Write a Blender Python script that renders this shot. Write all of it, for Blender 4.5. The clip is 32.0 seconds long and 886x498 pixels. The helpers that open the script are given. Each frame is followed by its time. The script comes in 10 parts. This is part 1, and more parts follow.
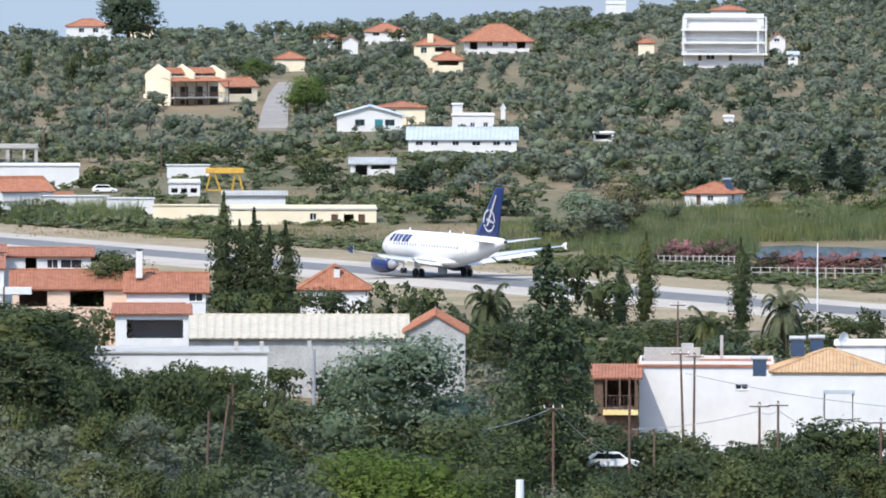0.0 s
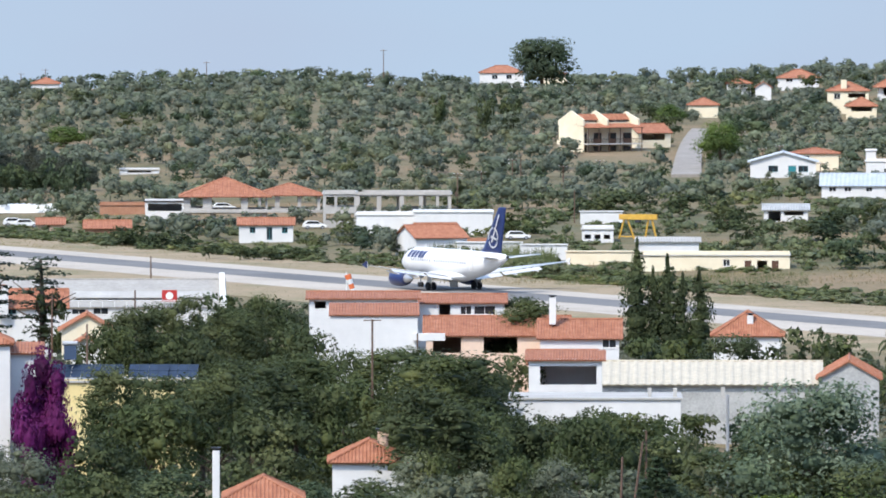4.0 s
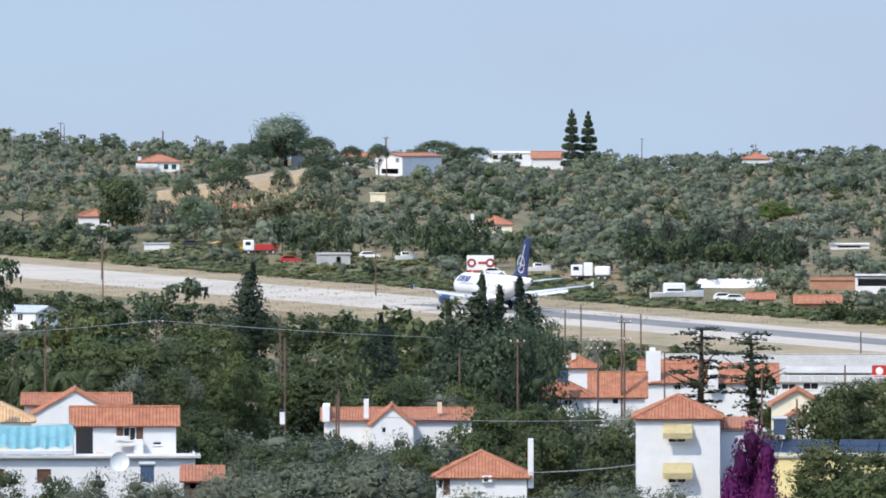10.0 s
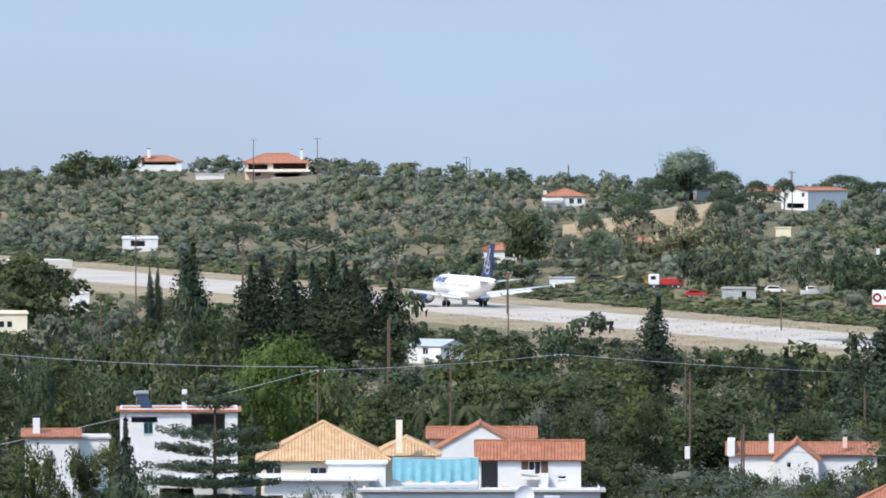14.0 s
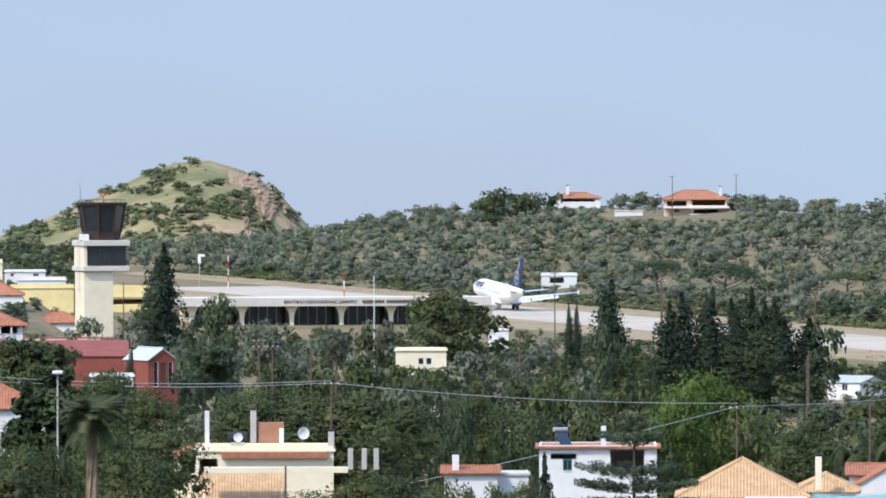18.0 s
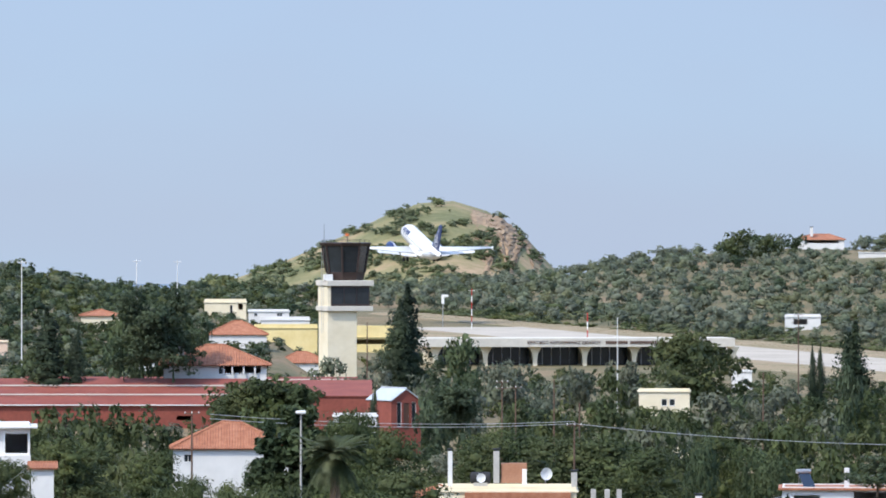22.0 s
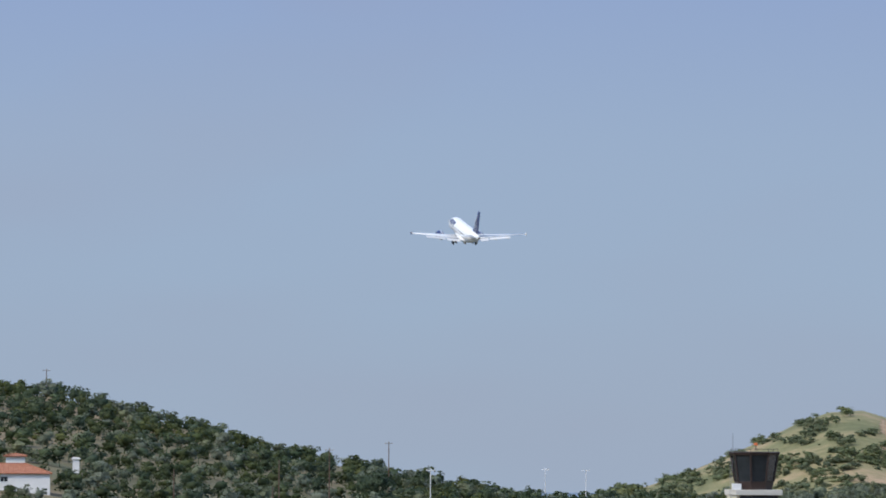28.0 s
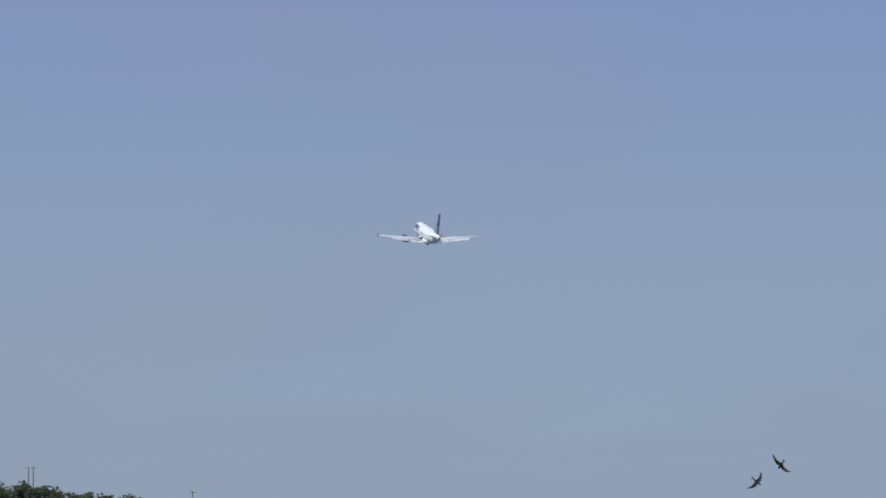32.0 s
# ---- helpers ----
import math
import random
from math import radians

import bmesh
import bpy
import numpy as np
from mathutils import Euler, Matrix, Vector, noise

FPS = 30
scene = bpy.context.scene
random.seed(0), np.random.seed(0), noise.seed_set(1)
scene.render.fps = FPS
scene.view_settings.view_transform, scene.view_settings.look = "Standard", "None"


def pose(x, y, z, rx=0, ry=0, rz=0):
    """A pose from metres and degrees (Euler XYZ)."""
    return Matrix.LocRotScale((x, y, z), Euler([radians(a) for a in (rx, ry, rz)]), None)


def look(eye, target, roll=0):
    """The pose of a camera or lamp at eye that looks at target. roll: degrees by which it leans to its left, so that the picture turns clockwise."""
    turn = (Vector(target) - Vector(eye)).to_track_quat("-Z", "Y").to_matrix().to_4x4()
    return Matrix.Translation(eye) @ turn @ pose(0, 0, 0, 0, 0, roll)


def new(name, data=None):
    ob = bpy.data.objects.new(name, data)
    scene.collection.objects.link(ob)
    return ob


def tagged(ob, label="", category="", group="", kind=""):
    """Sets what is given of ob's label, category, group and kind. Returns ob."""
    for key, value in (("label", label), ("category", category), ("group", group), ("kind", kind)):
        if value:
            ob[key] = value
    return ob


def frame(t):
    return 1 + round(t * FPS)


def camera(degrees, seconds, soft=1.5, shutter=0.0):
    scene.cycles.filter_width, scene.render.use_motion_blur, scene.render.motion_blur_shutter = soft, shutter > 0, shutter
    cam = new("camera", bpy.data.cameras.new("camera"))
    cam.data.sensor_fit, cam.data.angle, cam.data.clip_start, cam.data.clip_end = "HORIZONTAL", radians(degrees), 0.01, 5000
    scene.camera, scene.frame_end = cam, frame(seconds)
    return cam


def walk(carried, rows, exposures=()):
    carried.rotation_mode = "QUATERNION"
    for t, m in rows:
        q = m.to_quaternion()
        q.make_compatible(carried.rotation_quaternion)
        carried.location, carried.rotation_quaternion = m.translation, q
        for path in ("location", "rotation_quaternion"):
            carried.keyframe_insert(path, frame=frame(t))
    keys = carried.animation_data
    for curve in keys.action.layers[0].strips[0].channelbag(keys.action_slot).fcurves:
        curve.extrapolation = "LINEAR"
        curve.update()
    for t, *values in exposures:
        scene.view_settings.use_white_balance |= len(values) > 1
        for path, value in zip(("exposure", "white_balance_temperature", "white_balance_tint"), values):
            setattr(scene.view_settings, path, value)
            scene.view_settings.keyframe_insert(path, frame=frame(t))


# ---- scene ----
# ---- camera: a long lens on a terrace 45 m above the sea, turning after the aircraft ----
EYE = Vector((0, 0, 45))
cam = camera(5.792, 32.0, soft=1.8)
# seconds, turn to the left, tilt, lean (degrees)
TURNS = [
    (0, 0.000, -1.815, 0.095),
    (0.5, 0.179, -1.824, 0.043),
    (1, 0.469, -1.794, -0.039),
    (1.5, 0.793, -1.676, -0.032),
    (2, 1.139, -1.585, -0.002),
    (2.5, 1.520, -1.522, -0.061),
    (4.5, 3.222, -1.523, -0.009),
    (5, 3.778, -1.521, -0.066),
    (5.5, 4.131, -1.409, -0.169),
    (6, 4.454, -1.270, -0.179),
    (6.5, 4.756, -1.181, -0.109),
    (7, 5.215, -1.093, 0.138),
    (7.5, 5.774, -1.102, 0.120),
    (8, 5.898, -1.120, 0.047),
    (8.5, 6.177, -1.134, -0.162),
    (9, 6.617, -1.092, -0.150),
    (9.5, 6.980, -1.016, -0.076),
    (10, 7.349, -1.021, -0.039),
    (10.5, 7.592, -1.080, -0.004),
    (11, 8.014, -0.935, 0.035),
    (11.5, 8.540, -0.870, 0.073),
    (12, 8.755, -0.923, 0.038),
    (12.5, 8.926, -0.915, -0.053),
    (13, 9.217, -0.891, 0.039),
    (13.5, 9.604, -0.866, 0.040),
    (14, 10.001, -0.797, 0.029),
    (14.5, 10.362, -0.641, 0.001),
    (16.5, 11.656, -0.799, -0.033),
    (17, 12.154, -0.616, -0.184),
    (17.5, 12.444, -0.513, -0.154),
    (18, 12.741, -0.556, -0.089),
    (18.5, 13.087, -0.577, -0.086),
    (19, 13.254, -0.534, -0.137),
    (19.5, 13.339, -0.436, -0.093),
    (20, 13.476, -0.464, -0.004),
    (20.5, 13.651, -0.480, -0.054),
    (21, 13.885, -0.367, -0.143),
    (21.5, 14.133, -0.259, 0.048),
    (22, 14.335, -0.289, 0.079),
    (22.5, 14.467, -0.307, -0.003),
    (23, 14.889, -0.090, 0.039),
    (23.5, 15.196, 0.080, 0.077),
    (24, 15.323, 0.176, 0.054),
    (24.5, 15.470, 0.210, 0.088),
    (25, 15.663, 0.278, 0.093),
    (25.5, 15.919, 0.470, 0.082),
    (26, 16.371, 0.681, 0.243),
    (26.5, 16.724, 0.809, 0.272),
    (28.5, 17.148, 1.124, 0.132),
    (29, 17.337, 1.163, -0.013),
    (29.5, 17.466, 1.259, 0.106),
    (30, 17.601, 1.459, -0.025),
    (30.5, 17.744, 1.675, 0.006),
    (31, 17.822, 1.649, 0.042),
    (31.5, 17.874, 1.670, 0.102),
    (32, 17.967, 1.856, 0.037),
]


def aim(turn, tilt, lean):
    return pose(*EYE, 90 + tilt, 0, turn) @ pose(0, 0, 0, 0, 0, lean)


walk(cam, [(t, aim(a, b, c)) for t, a, b, c in TURNS],
     exposures=[(0, 0.0), (18, 0.0), (21, 0.0), (23, -0.08), (24, -0.16), (26, -0.36), (29, -0.62), (32, -0.8)])

# ---- plan: bearings b to the left of the first view in 1/15500 rad, ranges r in metres from the viewpoint ----
UNIT = 15500.0
HEADING = 8400 / UNIT
ALONG = Vector((-math.sin(HEADING), math.cos(HEADING)))
ACROSS = Vector((math.cos(HEADING), math.sin(HEADING)))
OFFSET = 612.0


def spot(b, r):
    a = b / UNIT
    return -math.sin(a) * r, math.cos(a) * r


def runway_spot(s, d):
    """A point s metres along the runway's line and d metres to the far side of its middle."""
    v = ALONG * s + ACROSS * (OFFSET + d)
    return v.x, v.y


def runway_height(s):
    return 3.9 + 0.01195 * (s - 1015)


def level(e, r):
    """The height of what stands e units above the first view's middle, at range r."""
    return EYE.z + (e - 491) / UNIT * r


def smooth(x, a, b):
    t = np.clip((x - a) / (b - a), 0, 1)
    return t * t * (3 - 2 * t)


RIDGE_B = [-2600, -800, -200, 300, 700, 1000, 1600, 2300, 2900, 3300, 3480, 3700, 4000, 4300, 4460, 4700, 4900, 5100, 5300, 5650, 7000]
RIDGE_E = [480, 440, 402, 372, 358, 374, 350, 371, 406, 413, 394, 352, 330, 325, 330, 376, 412, 468, 515, 555, 600]
HEAD_B = [3560, 3640, 3690, 3740, 3775, 3800, 3840, 3885, 3960, 4060, 4160, 4270, 4380, 4480]
HEAD_E = [180, 340, 388, 443, 473, 478, 490, 500, 482, 434, 389, 352, 320, 240]
RIDGE_R = [2600, 2500, 2350, 2300, 2250, 2200, 2150, 2100, 2300, 2450, 2500, 2500, 2450, 2100, 2050, 1980, 1950, 1930, 1920, 1900, 1900]


def ground_height(x, y):
    """Height of the land, for numbers or arrays."""
    x, y = np.asarray(x, float), np.asarray(y, float)
    r = np.hypot(x, y) + 1e-6
    b = np.arctan2(-x, y) * UNIT
    s = x * ALONG.x + y * ALONG.y
    d = x * ACROSS.x + y * ACROSS.y - OFFSET
    z = 3.9 + 0.01195 * (np.clip(s, 700, 2300) - 1015)
    # terrace hill under the viewpoint
    z = z + (43.2 - z) * (1 - smooth(r, 4, 320))
    # long hill beyond the runway
    front = np.abs(smooth(b, -9000, -5000) * (1 - smooth(b, 9000, 14000)))
    rr = np.interp(b, RIDGE_B, RIDGE_R)
    zr = 45 + (np.interp(b, RIDGE_B, RIDGE_E) - 491) / UNIT * rr
    r0 = np.where(b < 4150, OFFSET / np.sin(np.clip((8400 - b) / UNIT, 0.2, 1.2)) * 1.0 + 95, 1250)
    r0 = np.minimum(r0, rr - 200)
    up = np.clip((r - r0) / (rr - r0), 0, 1)
    up = up * up * (3 - 2 * up) * 0.45 + up * 0.55
    z = z + (np.maximum(zr, z) - z) * up * front
    # falls to the sea behind the ridge
    z = z + (-3 - z) * smooth(r, rr + 60, rr + 700) * front
    # headland with the broken cliff
    hr = r - 2900
    cone = 45 + (np.interp(b, HEAD_B, HEAD_E) - 491) / UNIT * 2900
    cone = (cone + 6) * np.exp(-(hr / 230) ** 2) - 6
    z = np.maximum(z, cone)
    return z


def land(b, r):
    x, y = spot(b, r)
    return Vector((x, y, float(ground_height(x, y))))


# ---- light: high summer sun behind the viewpoint, thin haze ----
SUN_TURN, SUN_HIGH = radians(213), radians(49)
world = bpy.data.worlds.new("sky")
scene.world = world
world.use_nodes = True
wn, wl = world.node_tree.nodes, world.node_tree.links
wn.clear()
sky = wn.new("ShaderNodeTexSky")
sky.sky_type, sky.sun_disc, sky.sun_elevation, sky.sun_rotation = "NISHITA", False, SUN_HIGH, SUN_TURN
sky.air_density, sky.dust_density, sky.ozone_density, sky.altitude = 1.0, 0.6, 1.5, 50
# haze pales the sky towards the horizon, with faint cloud higher up
way_in = wn.new("ShaderNodeTexCoord").outputs["Generated"]
split = wn.new("ShaderNodeSeparateXYZ")
wl.new(way_in, split.inputs[0])
haze = wn.new("ShaderNodeValToRGB")
he = haze.color_ramp.elements
while len(he) < 5:
    he.new(0.5)
for el, (p, c) in zip(he, ((0.0, (0.49, 0.63, 0.815)), (0.030, (0.468, 0.617, 0.855)), (0.065, (0.36, 0.50, 0.89)), (0.12, (0.28, 0.41, 0.76)), (0.5, (0.16, 0.28, 0.58)))):
    el.position, el.color = p, (*c, 1)
wl.new(split.outputs["Z"], haze.inputs[0])
stretch = wn.new("ShaderNodeMapping")
stretch.inputs["Scale"].default_value = (9, 9, 26)
wl.new(way_in, stretch.inputs["Vector"])
cloud = wn.new("ShaderNodeTexNoise")
cloud.inputs["Scale"].default_value, cloud.inputs["Detail"].default_value = 1.0, 3
wl.new(stretch.outputs[0], cloud.inputs["Vector"])
veil = wn.new("ShaderNodeMapRange")
veil.inputs["From Min"].default_value, veil.inputs["From Max"].default_value, veil.inputs["To Max"].default_value = 0.42, 0.74, 0.55
wl.new(cloud.outputs["Fac"], veil.inputs["Value"])
mix = wn.new("ShaderNodeMix")
mix.data_type = "RGBA"
mix.inputs[7].default_value = (0.48, 0.51, 0.67, 1)
wl.new(veil.outputs[0], mix.inputs[0])
wl.new(haze.outputs[0], mix.inputs[6])
thick = wn.new("ShaderNodeMapRange")
thick.inputs["From Min"].default_value, thick.inputs["From Max"].default_value = 0.10, 0.45
thick.inputs["To Min"].default_value, thick.inputs["To Max"].default_value = 1.0, 0.25
wl.new(split.outputs["Z"], thick.inputs["Value"])
bright = wn.new("ShaderNodeMix")
bright.data_type, bright.blend_type = "RGBA", "MULTIPLY"
bright.inputs[0].default_value = 1.0
bright.inputs[7].default_value = (0.58, 0.56, 0.52, 1)
wl.new(sky.outputs[0], bright.inputs[6])
whole = wn.new("ShaderNodeMix")
whole.data_type = "RGBA"
wl.new(thick.outputs[0], whole.inputs[0])
wl.new(bright.outputs[2], whole.inputs[6])
wl.new(mix.outputs[2], whole.inputs[7])
back, out = wn.new("ShaderNodeBackground"), wn.new("ShaderNodeOutputWorld")
back.inputs["Strength"].default_value = 1.0
wl.new(whole.outputs[2], back.inputs["Color"])
wl.new(back.outputs[0], out.inputs["Surface"])
sun = new("sun", bpy.data.lights.new("sun", "SUN"))
sun.data.energy, sun.data.angle, sun.data.color = 4.0, radians(0.6), (1.0, 0.94, 0.84)
way = Vector((math.sin(SUN_TURN) * math.cos(SUN_HIGH), math.cos(SUN_TURN) * math.cos(SUN_HIGH), math.sin(SUN_HIGH)))
sun.matrix_world = look(way * 100, (0, 0, 0))

# ---- materials ----
def material(name, build, rough=0.8):
    m = bpy.data.materials.new(name)
    m.use_nodes = True
    n, l = m.node_tree.nodes, m.node_tree.links
    b = n["Principled BSDF"]
    b.inputs["Roughness"].default_value = rough
    build(n, l, b)
    return m


def ramp(n, l, source, stops):
    c = n.new("ShaderNodeValToRGB")
    e = c.color_ramp.elements
    while len(e) < len(stops):
        e.new(0.5)
    for el, (p, col) in zip(e, stops):
        el.position, el.color = p, (*col, 1)
    l.new(source, c.inputs[0])
    return c.outputs[0]


def coords(n, kind="Object"):
    return n.new("ShaderNodeTexCoord").outputs[kind]


def grain(n, l, scale, detail=4, where=None, rough=0.6):
    t = n.new("ShaderNodeTexNoise")
    t.inputs["Scale"].default_value, t.inputs["Detail"].default_value, t.inputs["Roughness"].default_value = scale, detail, rough
    if where is not None:
        l.new(where, t.inputs["Vector"])
    return t.outputs["Fac"]


def blend(n, l, a, b, fac, mode="MIX"):
    m = n.new("ShaderNodeMix")
    m.data_type, m.blend_type = "RGBA", mode
    for sock, v in ((m.inputs[6], a), (m.inputs[7], b), (m.inputs[0], fac)):
        if isinstance(v, (tuple, list)):
            sock.default_value = (*v, 1)
        elif isinstance(v, (int, float)):
            sock.default_value = v
        else:
            l.new(v, sock)
    return m.outputs[2]


def relief(n, l, b, height, strength=0.3, distance=0.05):
    bump = n.new("ShaderNodeBump")
    bump.inputs["Strength"].default_value, bump.inputs["Distance"].default_value = strength, distance
    l.new(height, bump.inputs["Height"])
    l.new(bump.outputs[0], b.inputs["Normal"])


def mottled(name, stops, scale=0.5, fine=8.0, rough=0.85, bump=0.2, kind="Object", deep=0.8):
    """A surface of a few near colours in large patches, with a fine grain over them."""
    def build(n, l, b):
        c = coords(n, kind)
        col = ramp(n, l, grain(n, l, scale, 5, c), stops)
        g = grain(n, l, fine, 3, c)
        col = blend(n, l, col, ramp(n, l, g, [(0.3, (deep, deep, deep)), (0.7, (1, 1, 1))]), 1.0, "MULTIPLY")
        l.new(col, b.inputs["Base Color"])
        if bump:
            relief(n, l, b, g, bump)
    return material(name, build, rough)


def leafy(name, dark, mid, light, rough=0.65):
    """Foliage: a tone for each tree and clump, and a lesser one for each leaf cluster."""
    def build(n, l, b):
        geo = n.new("ShaderNodeNewGeometry")
        where = geo.outputs["Position"]
        tree = grain(n, l, 0.16, 2, where, 0.5)
        col = ramp(n, l, tree, [(0.34, dark), (0.5, mid), (0.66, light)])
        stand = grain(n, l, 0.035, 2, where)
        tint = ramp(n, l, stand, [(0.32, (0.80, 0.88, 0.88)), (0.46, (1.0, 1.0, 1.0)), (0.56, (0.95, 1.02, 0.9)), (0.68, (1.18, 1.10, 0.84))])
        col = blend(n, l, col, tint, 1.0, "MULTIPLY")
        leaf = ramp(n, l, geo.outputs["Random Per Island"], [(0.0, (0.82, 0.84, 0.84)), (0.6, (1.0, 1.0, 1.0)), (1.0, (1.18, 1.17, 1.12))])
        bough = ramp(n, l, grain(n, l, 0.9, 3, where, 0.7), [(0.34, (0.8, 0.82, 0.82)), (0.5, (1.0, 1.0, 1.0)), (0.66, (1.22, 1.2, 1.14))])
        col = blend(n, l, blend(n, l, col, leaf, 1.0, "MULTIPLY"), bough, 1.0, "MULTIPLY")
        l.new(col, b.inputs["Base Color"])
        b.inputs["Specular IOR Level"].default_value = 0.2
        thin = n.new("ShaderNodeBsdfTranslucent")
        l.new(col, thin.inputs["Color"])
        both = n.new("ShaderNodeMixShader")
        both.inputs[0].default_value = 0.38
        l.new(b.outputs[0], both.inputs[1])
        l.new(thin.outputs[0], both.inputs[2])
        l.new(both.outputs[0], n["Material Output"].inputs["Surface"])
    return material(name, build, rough)


def plain(name, colour, rough=0.5, metal=0.0, vary=0.12, scale=1.5):
    def build(n, l, b):
        g = grain(n, l, scale, 5, coords(n))
        lo = tuple(c * (1 - vary) for c in colour)
        l.new(ramp(n, l, g, [(0.35, lo), (0.65, colour)]), b.inputs["Base Color"])
        b.inputs["Metallic"].default_value = metal
    return material(name, build, rough)


